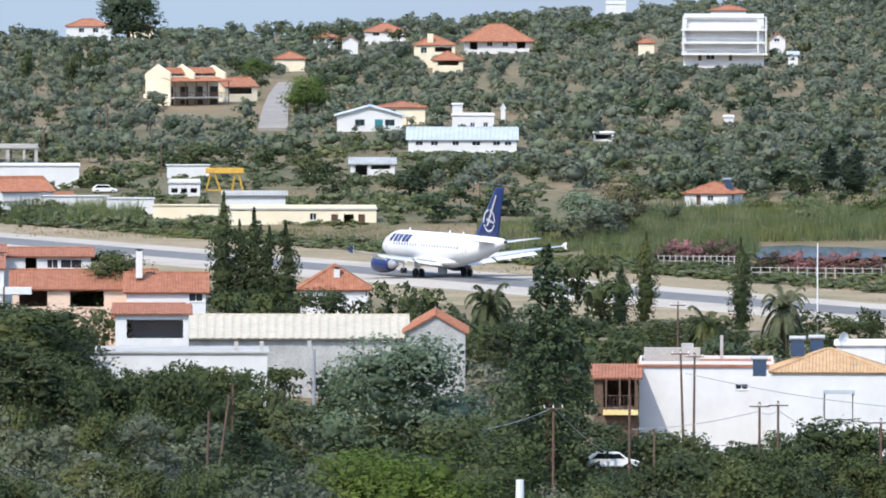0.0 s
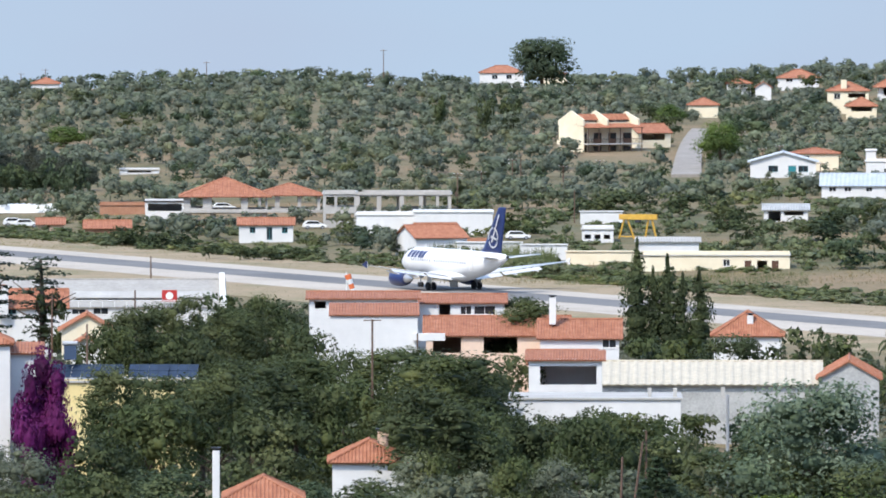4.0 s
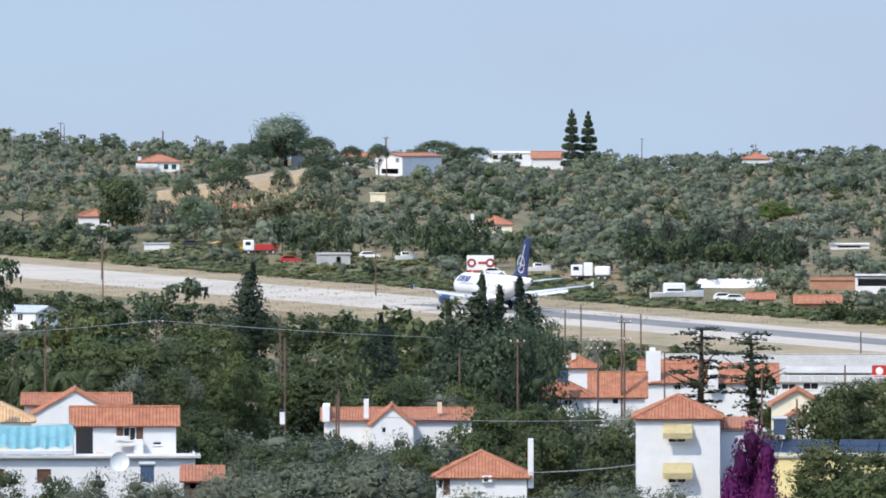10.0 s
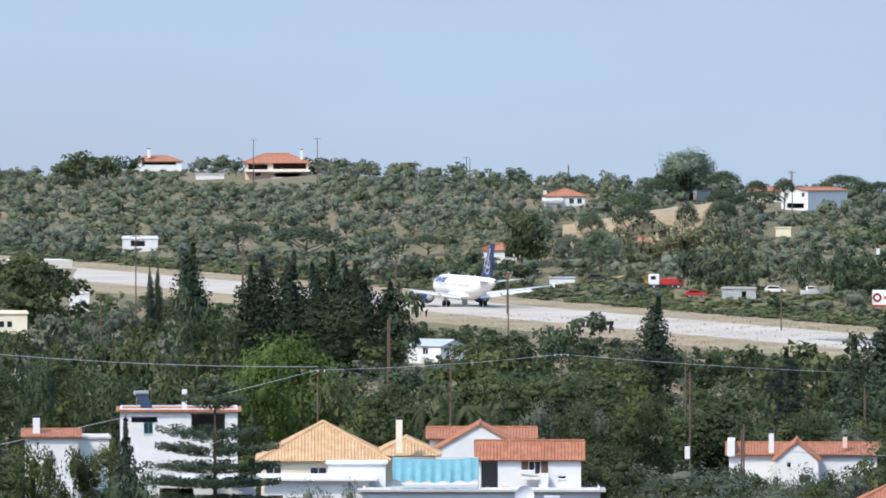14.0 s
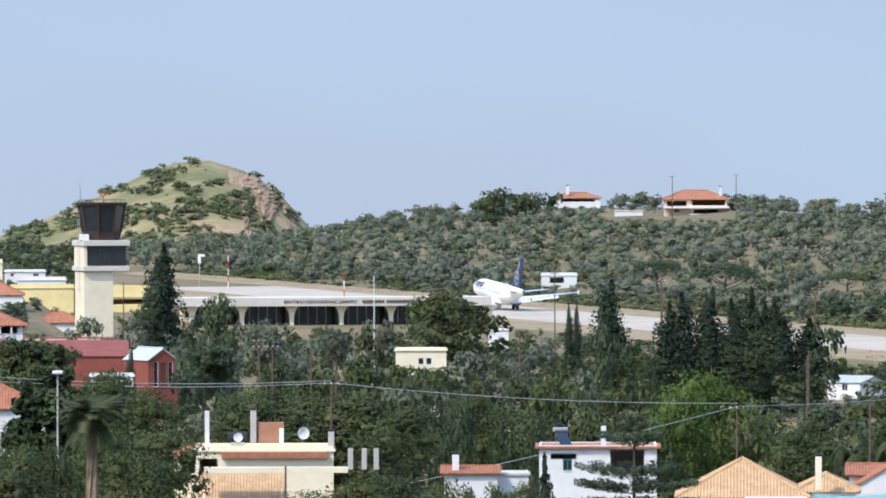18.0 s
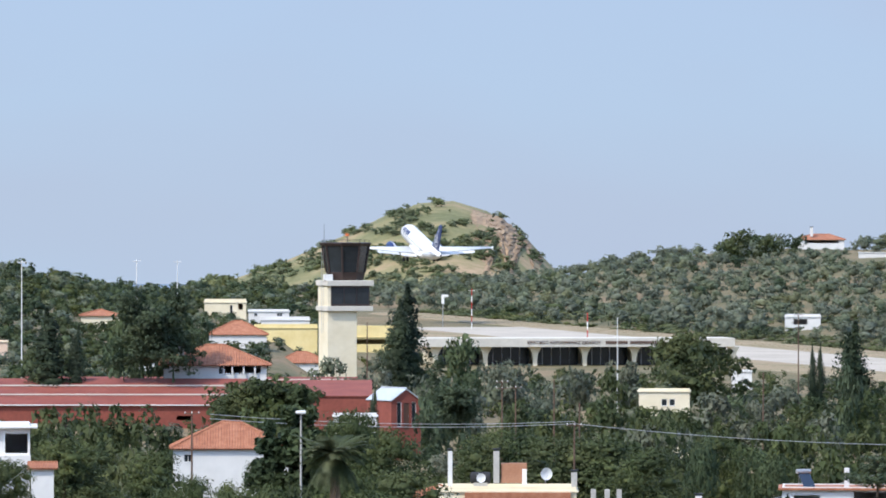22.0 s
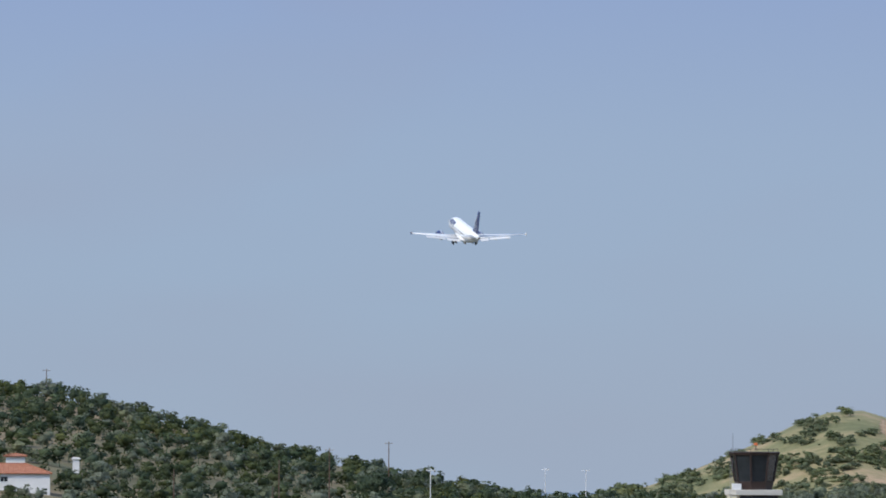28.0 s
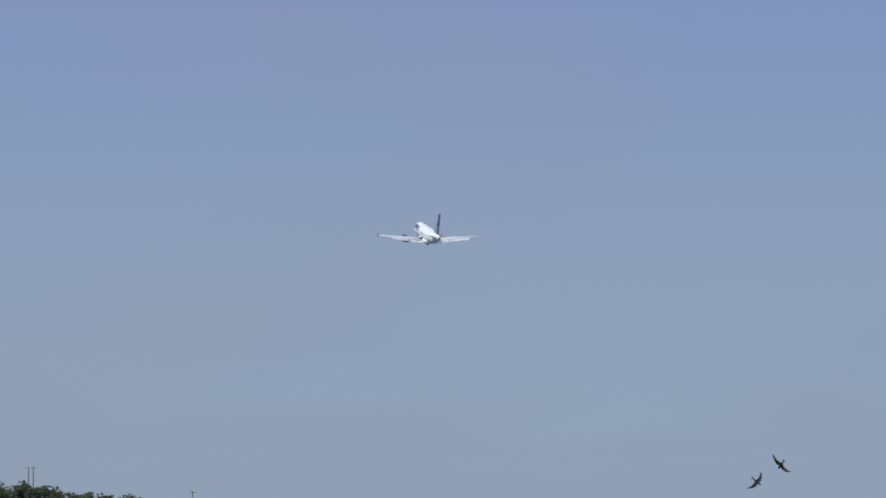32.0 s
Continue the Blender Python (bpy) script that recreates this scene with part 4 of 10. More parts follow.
def roof_plane(house, e0, e1, t0, t1, mat, ribs=0.3, thick=0.14, name="roof"):
    """One tiled slope from its eave (e0 to e1) up to its top (t0 to t1, the same point for a triangle)."""
    e0, e1, t0, t1 = map(Vector, (e0, e1, t0, t1))
    u = (e1 - e0).normalized()
    n = u.cross((t0 + t1) / 2 - e0).normalized()
    if n.z < 0:
        n = -n
    v = n.cross(u).normalized()
    if v.z < 0:
        v = -v
    wide = (e1 - e0).length
    a0, a1, hgt = (t0 - e0).dot(u), (t1 - e0).dot(u), (t0 - e0).dot(v)
    pts = [e0, e1, t1, t0] if (t1 - t0).length > 0.02 else [e0, e1, t1]
    bm = bmesh.new()
    hi = [bm.verts.new(p) for p in pts]
    lo = [bm.verts.new(p - n * thick) for p in pts]
    k = len(pts)
    bm.faces.new(hi), bm.faces.new(lo[::-1])
    for i in range(k):
        bm.faces.new((hi[i], lo[i], lo[(i + 1) % k], hi[(i + 1) % k]))
    tiles = bmesh.new()
    if ribs:
        x = ribs * 0.5
        while x < wide:
            top = hgt * min(1, x / a0 if a0 > 0.05 else 1, (wide - x) / (wide - a1) if wide - a1 > 0.05 else 1) - 0.04
            if top > 0.25:
                q = [tiles.verts.new(e0 + u * (x + du) + v * vv + n * dn) for vv in (-0.06, top) for du, dn in ((-ribs * 0.33, 0.0), (-ribs * 0.12, 0.075), (ribs * 0.12, 0.075), (ribs * 0.33, 0.0))]
                for i in range(3):
                    tiles.faces.new((q[i], q[i + 1], q[i + 5], q[i + 4]))
                tiles.faces.new((q[3], q[2], q[1], q[0]))
            x += ribs
    bmesh.ops.recalc_face_normals(bm, faces=bm.faces[:])
    ob = part(name, bm, mat, house)
    if tiles.faces:
        bmesh.ops.recalc_face_normals(tiles, faces=tiles.faces[:])
        tagged(part("cover_tiles", tiles, mat, ob), kind="stuff")
    else:
        tiles.free()
    return ob


def ridge_cap(house, a, c, mat):
    return part("ridge_cap", tube([Vector(a) + Vector((0, 0, 0.05)), Vector(c) + Vector((0, 0, 0.05))], [0.12, 0.12], 6), mat, house)


def put_roof(house, kind, x0, x1, y0, y1, z, h, mat, over=0.4, ribs=0.3, wall=None):
    """A roof over the rectangle, eaves at height z, rising by h."""
    X0, X1, Y0, Y1 = x0 - over, x1 + over, y0 - over, y1 + over
    ze = z - over * h / max(1.0, (y1 - y0) / 2) * 0.6
    xm, ym = (X0 + X1) / 2, (Y0 + Y1) / 2
    T = z + h
    if kind == "hip":
        w, d = X1 - X0, Y1 - Y0
        if w >= d:
            a, c = (X0 + d / 2 * 0.98, ym, T), (X1 - d / 2 * 0.98, ym, T)
        else:
            a, c = (xm, Y0 + w / 2 * 0.98, T), (xm, Y1 - w / 2 * 0.98, T)
        p = [(X0, Y0, ze), (X1, Y0, ze), (X1, Y1, ze), (X0, Y1, ze)]
        if w >= d:
            quads = ((p[0], p[1], a, c), (p[1], p[2], c, c), (p[2], p[3], c, a), (p[3], p[0], a, a))
            caps = ((a, c), (a, p[0]), (a, p[3]), (c, p[1]), (c, p[2]))
        else:
            quads = ((p[0], p[1], a, a), (p[1], p[2], a, c), (p[2], p[3], c, c), (p[3], p[0], c, a))
            caps = ((a, c), (a, p[0]), (a, p[1]), (c, p[2]), (c, p[3]))
        for q in quads:
            roof_plane(house, *q, mat, ribs)
        for q in caps:
            if (Vector(q[0]) - Vector(q[1])).length > 0.1:
                ridge_cap(house, *q, mat)
    elif kind == "gable_x":
        roof_plane(house, (X0, Y0, ze), (X1, Y0, ze), (X0, ym, T), (X1, ym, T), mat, ribs)
        roof_plane(house, (X1, Y1, ze), (X0, Y1, ze), (X1, ym, T), (X0, ym, T), mat, ribs)
        ridge_cap(house, (X0, ym, T), (X1, ym, T), mat)
        for x in (x0, x1 - 0.25):
            bm = bmesh.new()
            lo = [bm.verts.new((xx, yy, zz)) for xx in (x, x + 0.25) for yy, zz in ((y0, z - 0.02), (y1, z - 0.02), (ym, T - 0.16))]
            bm.faces.new(lo[:3]), bm.faces.new(lo[3:][::-1])
            for i in range(3):
                bm.faces.new((lo[i], lo[(i + 1) % 3], lo[3 + (i + 1) % 3], lo[3 + i]))
            bmesh.ops.recalc_face_normals(bm, faces=bm.faces[:])
            part("gable", bm, wall, house)
    elif kind == "gable_y":
        ze = z - over * h / max(1.0, (x1 - x0) / 2)
        roof_plane(house, (X0, Y1, ze), (X0, Y0, ze), (xm, Y1, T), (xm, Y0, T), mat, ribs)
        roof_plane(house, (X1, Y0, ze), (X1, Y1, ze), (xm, Y0, T), (xm, Y1, T), mat, ribs)
        ridge_cap(house, (xm, Y0, T), (xm, Y1, T), mat)
        for y in (y0, y1 - 0.25):
            bm = bmesh.new()
            lo = [bm.verts.new((xx, yy, zz)) for yy in (y, y + 0.25) for xx, zz in ((x0, z - 0.02), (x1, z - 0.02), (xm, T - 0.16))]
            bm.faces.new(lo[:3]), bm.faces.new(lo[3:][::-1])
            for i in range(3):
                bm.faces.new((lo[i], lo[(i + 1) % 3], lo[3 + (i + 1) % 3], lo[3 + i]))
            bmesh.ops.recalc_face_normals(bm, faces=bm.faces[:])
            part("gable", bm, wall, house)
    elif kind == "shed":
        roof_plane(house, (X0, Y0, ze), (X1, Y0, ze), (X0, Y1, T), (X1, Y1, T), mat, ribs)
        for x in (x0, x1 - 0.25):
            bm = bmesh.new()
            lo = [bm.verts.new((xx, yy, zz)) for xx in (x, x + 0.25) for yy, zz in ((y0, z - 0.02), (y1, z - 0.02), (y1, T - 0.2))]
            bm.faces.new(lo[:3]), bm.faces.new(lo[3:][::-1])
            for i in range(3):
                bm.faces.new((lo[i], lo[(i + 1) % 3], lo[3 + (i + 1) % 3], lo[3 + i]))
            bmesh.ops.recalc_face_normals(bm, faces=bm.faces[:])
            part("gable", bm, wall, house)
    else:
        part("roof", box(x0 - over * 0.5, x1 + over * 0.5, y0 - over * 0.5, y1 + over * 0.5, z + 0.004, z + 0.22, 0.02), mat, house)
        if h > 0.3:
            t = 0.18
            for q in ((x0, x1, y0, y0 + t), (x0, x1, y1 - t, y1), (x0, x0 + t, y0 + t, y1 - t), (x1 - t, x1, y0 + t, y1 - t)):
                part("parapet", box(*q, z + 0.22, z + h), wall, house)


def house(name, label, b0, b1, r, e_eave, e_top, roof="hip", wall="whitewash", tile="red_tile", turn=0.0, depth=8.0, holes=(), side=(), e_base=None, over=0.4, ribs=None, category="house", group="", see_through=False, hide=None):
    """A house whose front reaches from bearing b0 (its left end) to b1 at range r. holes: (kind, b0, b1, e_low, e_high) in the front;
    side: (kind, x0, x1, z0, z1) in metres in the end wall that is turned to the viewer."""
    bc = (b0 + b1) / 2
    c = math.cos(radians(turn))
    w = abs(b0 - b1) / UNIT * r / c
    x, y = spot(bc, r)
    zg = min(float(ground_height(*spot(q, r + dd))) for q in (b0, b1) for dd in (0, depth)) - 0.3
    if e_base is not None:
        zg = level(e_base, r)
    ob = base(name, x, y, zg, math.degrees(bc / UNIT) + turn, label, category, group)
    hw, h = w / 2, level(e_eave, r) - zg
    keep(b0, b1, e_eave - (e_top - e_eave) * 0.3 - (22 if r < 1250 else 8) if hide is None else hide, r)
    fr = []
    for k, p, q, lo, hi in holes:
        a, d2 = sorted(((bc - p) / UNIT * r / c + hw, (bc - q) / UNIT * r / c + hw))
        z0, z1 = sorted((level(lo, r) - zg, level(hi, r) - zg))
        fr.append((k, max(a, 0.1), min(d2, w - 0.1), max(z0, 0.05), min(z1, h - 0.05)))
    places = {"front": pose(-hw, 0, 0), "right": pose(hw, 0.25, 0, 0, 0, 90), "left": pose(-hw, depth - 0.25, 0, 0, 0, -90), "back": pose(hw, depth, 0, 0, 0, 180)}
    for key, m in places.items():
        ww = w if key in ("front", "back") else depth - 0.5
        hs = fr if key == "front" else list(side) if key == ("left" if turn >= 0 else "right") else []
        cut = [q[1:] for q in hs]
        if see_through and key == "back":
            cut = [(w - q[2], w - q[1], q[3], q[4]) for q in fr]
        elif see_through and key != "front":
            cut = [(0.4, ww - 0.4, max(0.3, h - 2.9), h - 0.3)]
        bm = wall_panel(ww, h, cut)
        bm.transform(m)
        part("wall", bm, M[wall], ob)
        for k, *q in hs:
            fill_opening(ob, m, k, *q)
    part("floor", box(-hw + 0.26, hw - 0.26, 0.26, depth - 0.26, max(0, h - 2.9), max(0, h - 2.9) + 0.12), M["concrete"], ob)
    put_roof(ob, roof, -hw, hw, 0, depth, h, level(e_top, r) - level(e_eave, r), M[tile], over, (0.3 if r < 1300 else 0.45 if r < 1700 else 0) if ribs is None else ribs, M[wall])
    return ob


def local(ob, b, e, r):
    """A bearing and elevation at range r in a thing's own space."""
    x, y = spot(b, r)
    return ob.matrix_basis.inverted() @ Vector((x, y, level(e, r)))


def chimney(ob, b, r, e0, e1, w=0.7, y=1.5, mat="whitewash", cap=True):
    p, q = local(ob, b, e0, r), local(ob, b, e1, r)
    c = part("chimney", box(p.x - w / 2, p.x + w / 2, y - w / 2, y + w / 2, p.z, q.z, 0.02), M[mat], ob)
    if cap:
        part("chimney_cap", box(p.x - w * 0.65, p.x + w * 0.65, y - w * 0.65, y + w * 0.65, q.z + 0.15, q.z + 0.25), M["dark_metal"], c)
        part("flue", box(p.x - w * 0.3, p.x + w * 0.3, y - w * 0.3, y + w * 0.3, q.z, q.z + 0.15), M["dark_metal"], c)


def slab(ob, name, b0, b1, r, e0, e1, y0, y1, mat="whitewash", label=""):
    """A block fixed to a house, between two bearings and elevations, from y0 to y1 behind its front."""
    p, q = local(ob, b0, e0, r), local(ob, b1, e1, r)
    return part(name, box(min(p.x, q.x), max(p.x, q.x), y0, y1, min(p.z, q.z), max(p.z, q.z), 0.015), M[mat], ob, label)


def roof_stripes(ob, b0, b1, r, e0, e1, depth, steps):
    """Pale trim strips along a shed roof, at parts of its slope."""
    p, q = local(ob, b0, e0, r), local(ob, b1, e1, r)
    for f in steps:
        y, z = depth * f, p.z + (q.z - p.z) * f + 0.04
        part("roof_trim", box(p.x, q.x, y - 0.12, y + 0.12, z, z + 0.22), M["fascia"], ob)


def rail(ob, b0, b1, r, e0, e1, y, mat="dark_metal"):
    """A balcony railing: a top bar, a foot bar and uprights."""
    p, q = local(ob, b0, e0, r), local(ob, b1, e1, r)
    x0, x1, z0, z1 = min(p.x, q.x), max(p.x, q.x), min(p.z, q.z), max(p.z, q.z)
    bm = box(x0, x1, y - 0.025, y + 0.025, z1 - 0.05, z1)
    add_box(bm, x0, x1, y - 0.02, y + 0.02, z0 + 0.08, z0 + 0.12)
    n = max(2, int((x1 - x0) / 0.3))
    for k in range(n + 1):
        x = x0 + (x1 - x0) * k / n
        add_box(bm, x - 0.015, x + 0.015, y - 0.015, y + 0.015, z0, z1 - 0.05)
    return part("railing", bm, M[mat], ob)


def awning(ob, b0, b1, r, e0, e1, mat, reach=1.0, y=0.0):
    """A cloth awning that slopes out from a wall."""
    p, q = local(ob, b0, e0, r), local(ob, b1, e1, r)
    x0, x1, z0, z1 = min(p.x, q.x), max(p.x, q.x), min(p.z, q.z), max(p.z, q.z)
    rows = []
    n = 6
    for k in range(n + 1):
        f = k / n
        rows.append([(x0 + (x1 - x0) * j / 12, y - reach * f, z1 - (z1 - z0) * 0.62 * f + 0.03 * math.sin(j * 1.9) * f) for j in range(13)])
    rows.append([(a, bb, z0 + 0.04 * math.sin(j * 2.3)) for j, (a, bb, _) in enumerate(rows[-1])])
    bm = bmesh.new()
    vs = [[bm.verts.new(c) for c in row] for row in rows]
    for a, c in zip(vs, vs[1:]):
        for j in range(12):
            bm.faces.new((a[j], a[j + 1], c[j + 1], c[j]))
    bmesh.ops.solidify(bm, geom=bm.faces[:], thickness=0.03)
    return part("awning", bm, M[mat], ob)


def solar_heater(b, e, r, turn=0, lift=None):
    """A roof solar water heater: panel, tank and frame; e is the elevation of its foot."""
    x, y = spot(b, r)
    ob = base("solar_water_heater", x, y, level(e, r), math.degrees(b / UNIT) + turn, "steel solar water heater with a tank and dark panel", "solar heater", "roof solar heaters")
    bm = box(-0.6, 0.6, -0.04, 0.04, 0, 1.9, 0.01)
    bm.transform(pose(0, -0.45, 0.12, -46))
    part("panel", bm, M["panel"], ob)
    part("tank", tube([(-0.75, 0.98, 1.62), (-0.7, 0.98, 1.62), (0.7, 0.98, 1.62), (0.75, 0.98, 1.62)], [0.14, 0.24, 0.24, 0.14], 14), M["metal"], ob)
    for sx in (-0.5, 0.5):
        part("strut", tube([(sx, 0.95, 0), (sx, 0.95, 1.4)], [0.03, 0.03], 6), M["metal"], ob)
        part("strut", tube([(sx, -0.6, 0.1), (sx, 0.95, 0.05)], [0.03, 0.03], 6), M["metal"], ob)
    return ob


def dish(b, e, r, size=0.45, turn=0):
    x, y = spot(b, r)
    ob = base("satellite_dish", x, y, level(e, r), math.degrees(b / UNIT) + turn, "round white satellite dish on a short mast", "satellite dish", "satellite dishes")
    rings = []
    for k in range(5):
        f = k / 4
        rings.append([(math.cos(a) * size * (f + 0.02), -0.15 - 0.25 * size * f * f, size * 1.2 + math.sin(a) * size * (f + 0.02)) for a in [2 * math.pi * j / 18 for j in range(18)]])
    bm = loft(rings, True, False)
    bmesh.ops.solidify(bm, geom=bm.faces[:], thickness=0.02)
    part("reflector", bm, M["white_paint"], ob)
    part("mast", tube([(0, 0.02, -0.3), (0, 0.02, size * 1.2)], [0.04, 0.04], 8), M["metal"], ob)
    part("feed_arm", tube([(0, -0.2, size * 0.4), (0, -0.2 - size * 0.9, size * 1.1)], [0.02, 0.02], 6), M["metal"], ob)
    return ob


def pole(b, r, e_top, lean=0.0, arms=1, mat="timber", name="utility_pole", label="brown wooden utility pole with insulators", rad=0.13, e_base=None):
    """A pole on the land, up to an elevation."""
    p = land(b, r)
    z0 = level(e_base, r) if e_base is not None else p.z - 0.2
    ob = base(name, p.x, p.y, z0, math.degrees(b / UNIT), label, "pole", "poles")
    h = level(e_top, r) - z0
    part("shaft", tube([(0, 0, 0), (lean * 0.5, 0, h * 0.5), (lean, 0, h)], [rad, rad * 0.85, rad * 0.65], 8), M[mat], ob)
    for k in range(arms):
        z = h - 0.35 - k * 0.8
        part("crossarm", box(lean - 0.8, lean + 0.8, -0.22, -0.12, z - 0.05, z + 0.05), M[mat], ob)
        for sx in (-0.7, 0.0, 0.7):
            part("insulator", tube([(lean + sx, -0.17, z + 0.05), (lean + sx, -0.17, z + 0.25)], [0.05, 0.035], 8), M["white_paint"], ob)
    return Vector((p.x, p.y, z0 + h - 0.1))


def wire(points, sag=0.8, rad=0.032, label="thin dark overhead cable slung between poles"):
    ob = new("overhead_cable")
    path = []
    for a, c in zip(points, points[1:]):
        for k in range(12):
            f = k / 12
            q = a.lerp(c, f)
            path.append((q.x, q.y, q.z - sag * 4 * f * (1 - f)))
    path.append(tuple(points[-1]))
    o = Vector(points[0])
    ob.location = o
    tagged(ob, label, "cable")
    part("strand", tube([Vector(q) - o for q in path], [rad] * len(path), 5), M["metal"], ob)
    return ob


def knoll(name, label, line, r0, r1, mat):
    """A sloping patch of open ground that faces the viewer. line: (bearing, low edge, high edge)."""
    bm = bmesh.new()
    bs = [q[0] for q in line][::-1]
    lows, highs = [q[1] for q in line][::-1], [q[2] for q in line][::-1]
    n, m2 = 28, 9
    rows = []
    for i in range(n):
        b = bs[0] + (bs[-1] - bs[0]) * i / (n - 1)
        lo, hi = float(np.interp(b, bs, lows)), float(np.interp(b, bs, highs))
        row = []
        for j in range(m2):
            v = (j - 1) / (m2 - 3)
            r = r0 + (r1 - r0) * v
            r = r0 - 30 if j == 0 else r
            e = lo - 75 if j == 0 else hi - 10 if j == m2 - 1 else lo + (hi - lo) * v
            wob = 0.5 * noise.noise(Vector((b * 0.03, r * 0.05, 2)))
            row.append(bm.verts.new((*spot(b, r), level(e, r) + wob)))
            if i % 4 == 0:
                keep(b - 20, b + 20, lo + (hi - lo) * max(0, v) + 3, r)
        rows.append(row)
    for a, c in zip(rows, rows[1:]):
        for j in range(m2 - 1):
            bm.faces.new((a[j], a[j + 1], c[j + 1], c[j]))
    bmesh.ops.recalc_face_normals(bm, faces=bm.faces[:])
    ob = new(name, bpy.data.meshes.new(name))
    bm.to_mesh(ob.data)
    bm.free()
    ob.data.materials.append(M[mat])
    return tagged(ob, label, "ground", kind="structure")


# ---- the airliner ----
def loft(rings, cap0=True, cap1=True):
    bm = bmesh.new()
    rs = [[bm.verts.new(c) for c in ring] for ring in rings]
    n = len(rs[0])
    for a, c in zip(rs, rs[1:]):
        for k in range(n):
            bm.faces.new((a[k], a[(k + 1) % n], c[(k + 1) % n], c[k]))
    if cap0:
        bm.faces.new(rs[0][::-1])
    if cap1:
        bm.faces.new(rs[-1])
    bmesh.ops.recalc_face_normals(bm, faces=bm.faces[:])
    return bm


def aerofoil(x_lead, x_trail, y, z, thick, n=8):
    """A wing section in the plane of one y (or, for a fin, one z given as y)."""
    c = x_lead - x_trail
    up, lo = [], []
    for k in range(n + 1):
        f = k / n
        t = thick * c * (1.48 * math.sqrt(f) - 0.63 * f - 1.76 * f * f + 1.42 * f ** 3 - 0.51 * f ** 4) * 1.9
        up.append((x_lead - c * f, y, z + t * 0.6))
        lo.append((x_lead - c * f, y, z - t * 0.4))
    return up + lo[-2:0:-1]


def body_ring(x, rw, rh, zc, n=28):
    return [(x, math.cos(2 * math.pi * k / n) * rw, zc + math.sin(2 * math.pi * k / n) * rh) for k in range(n)]


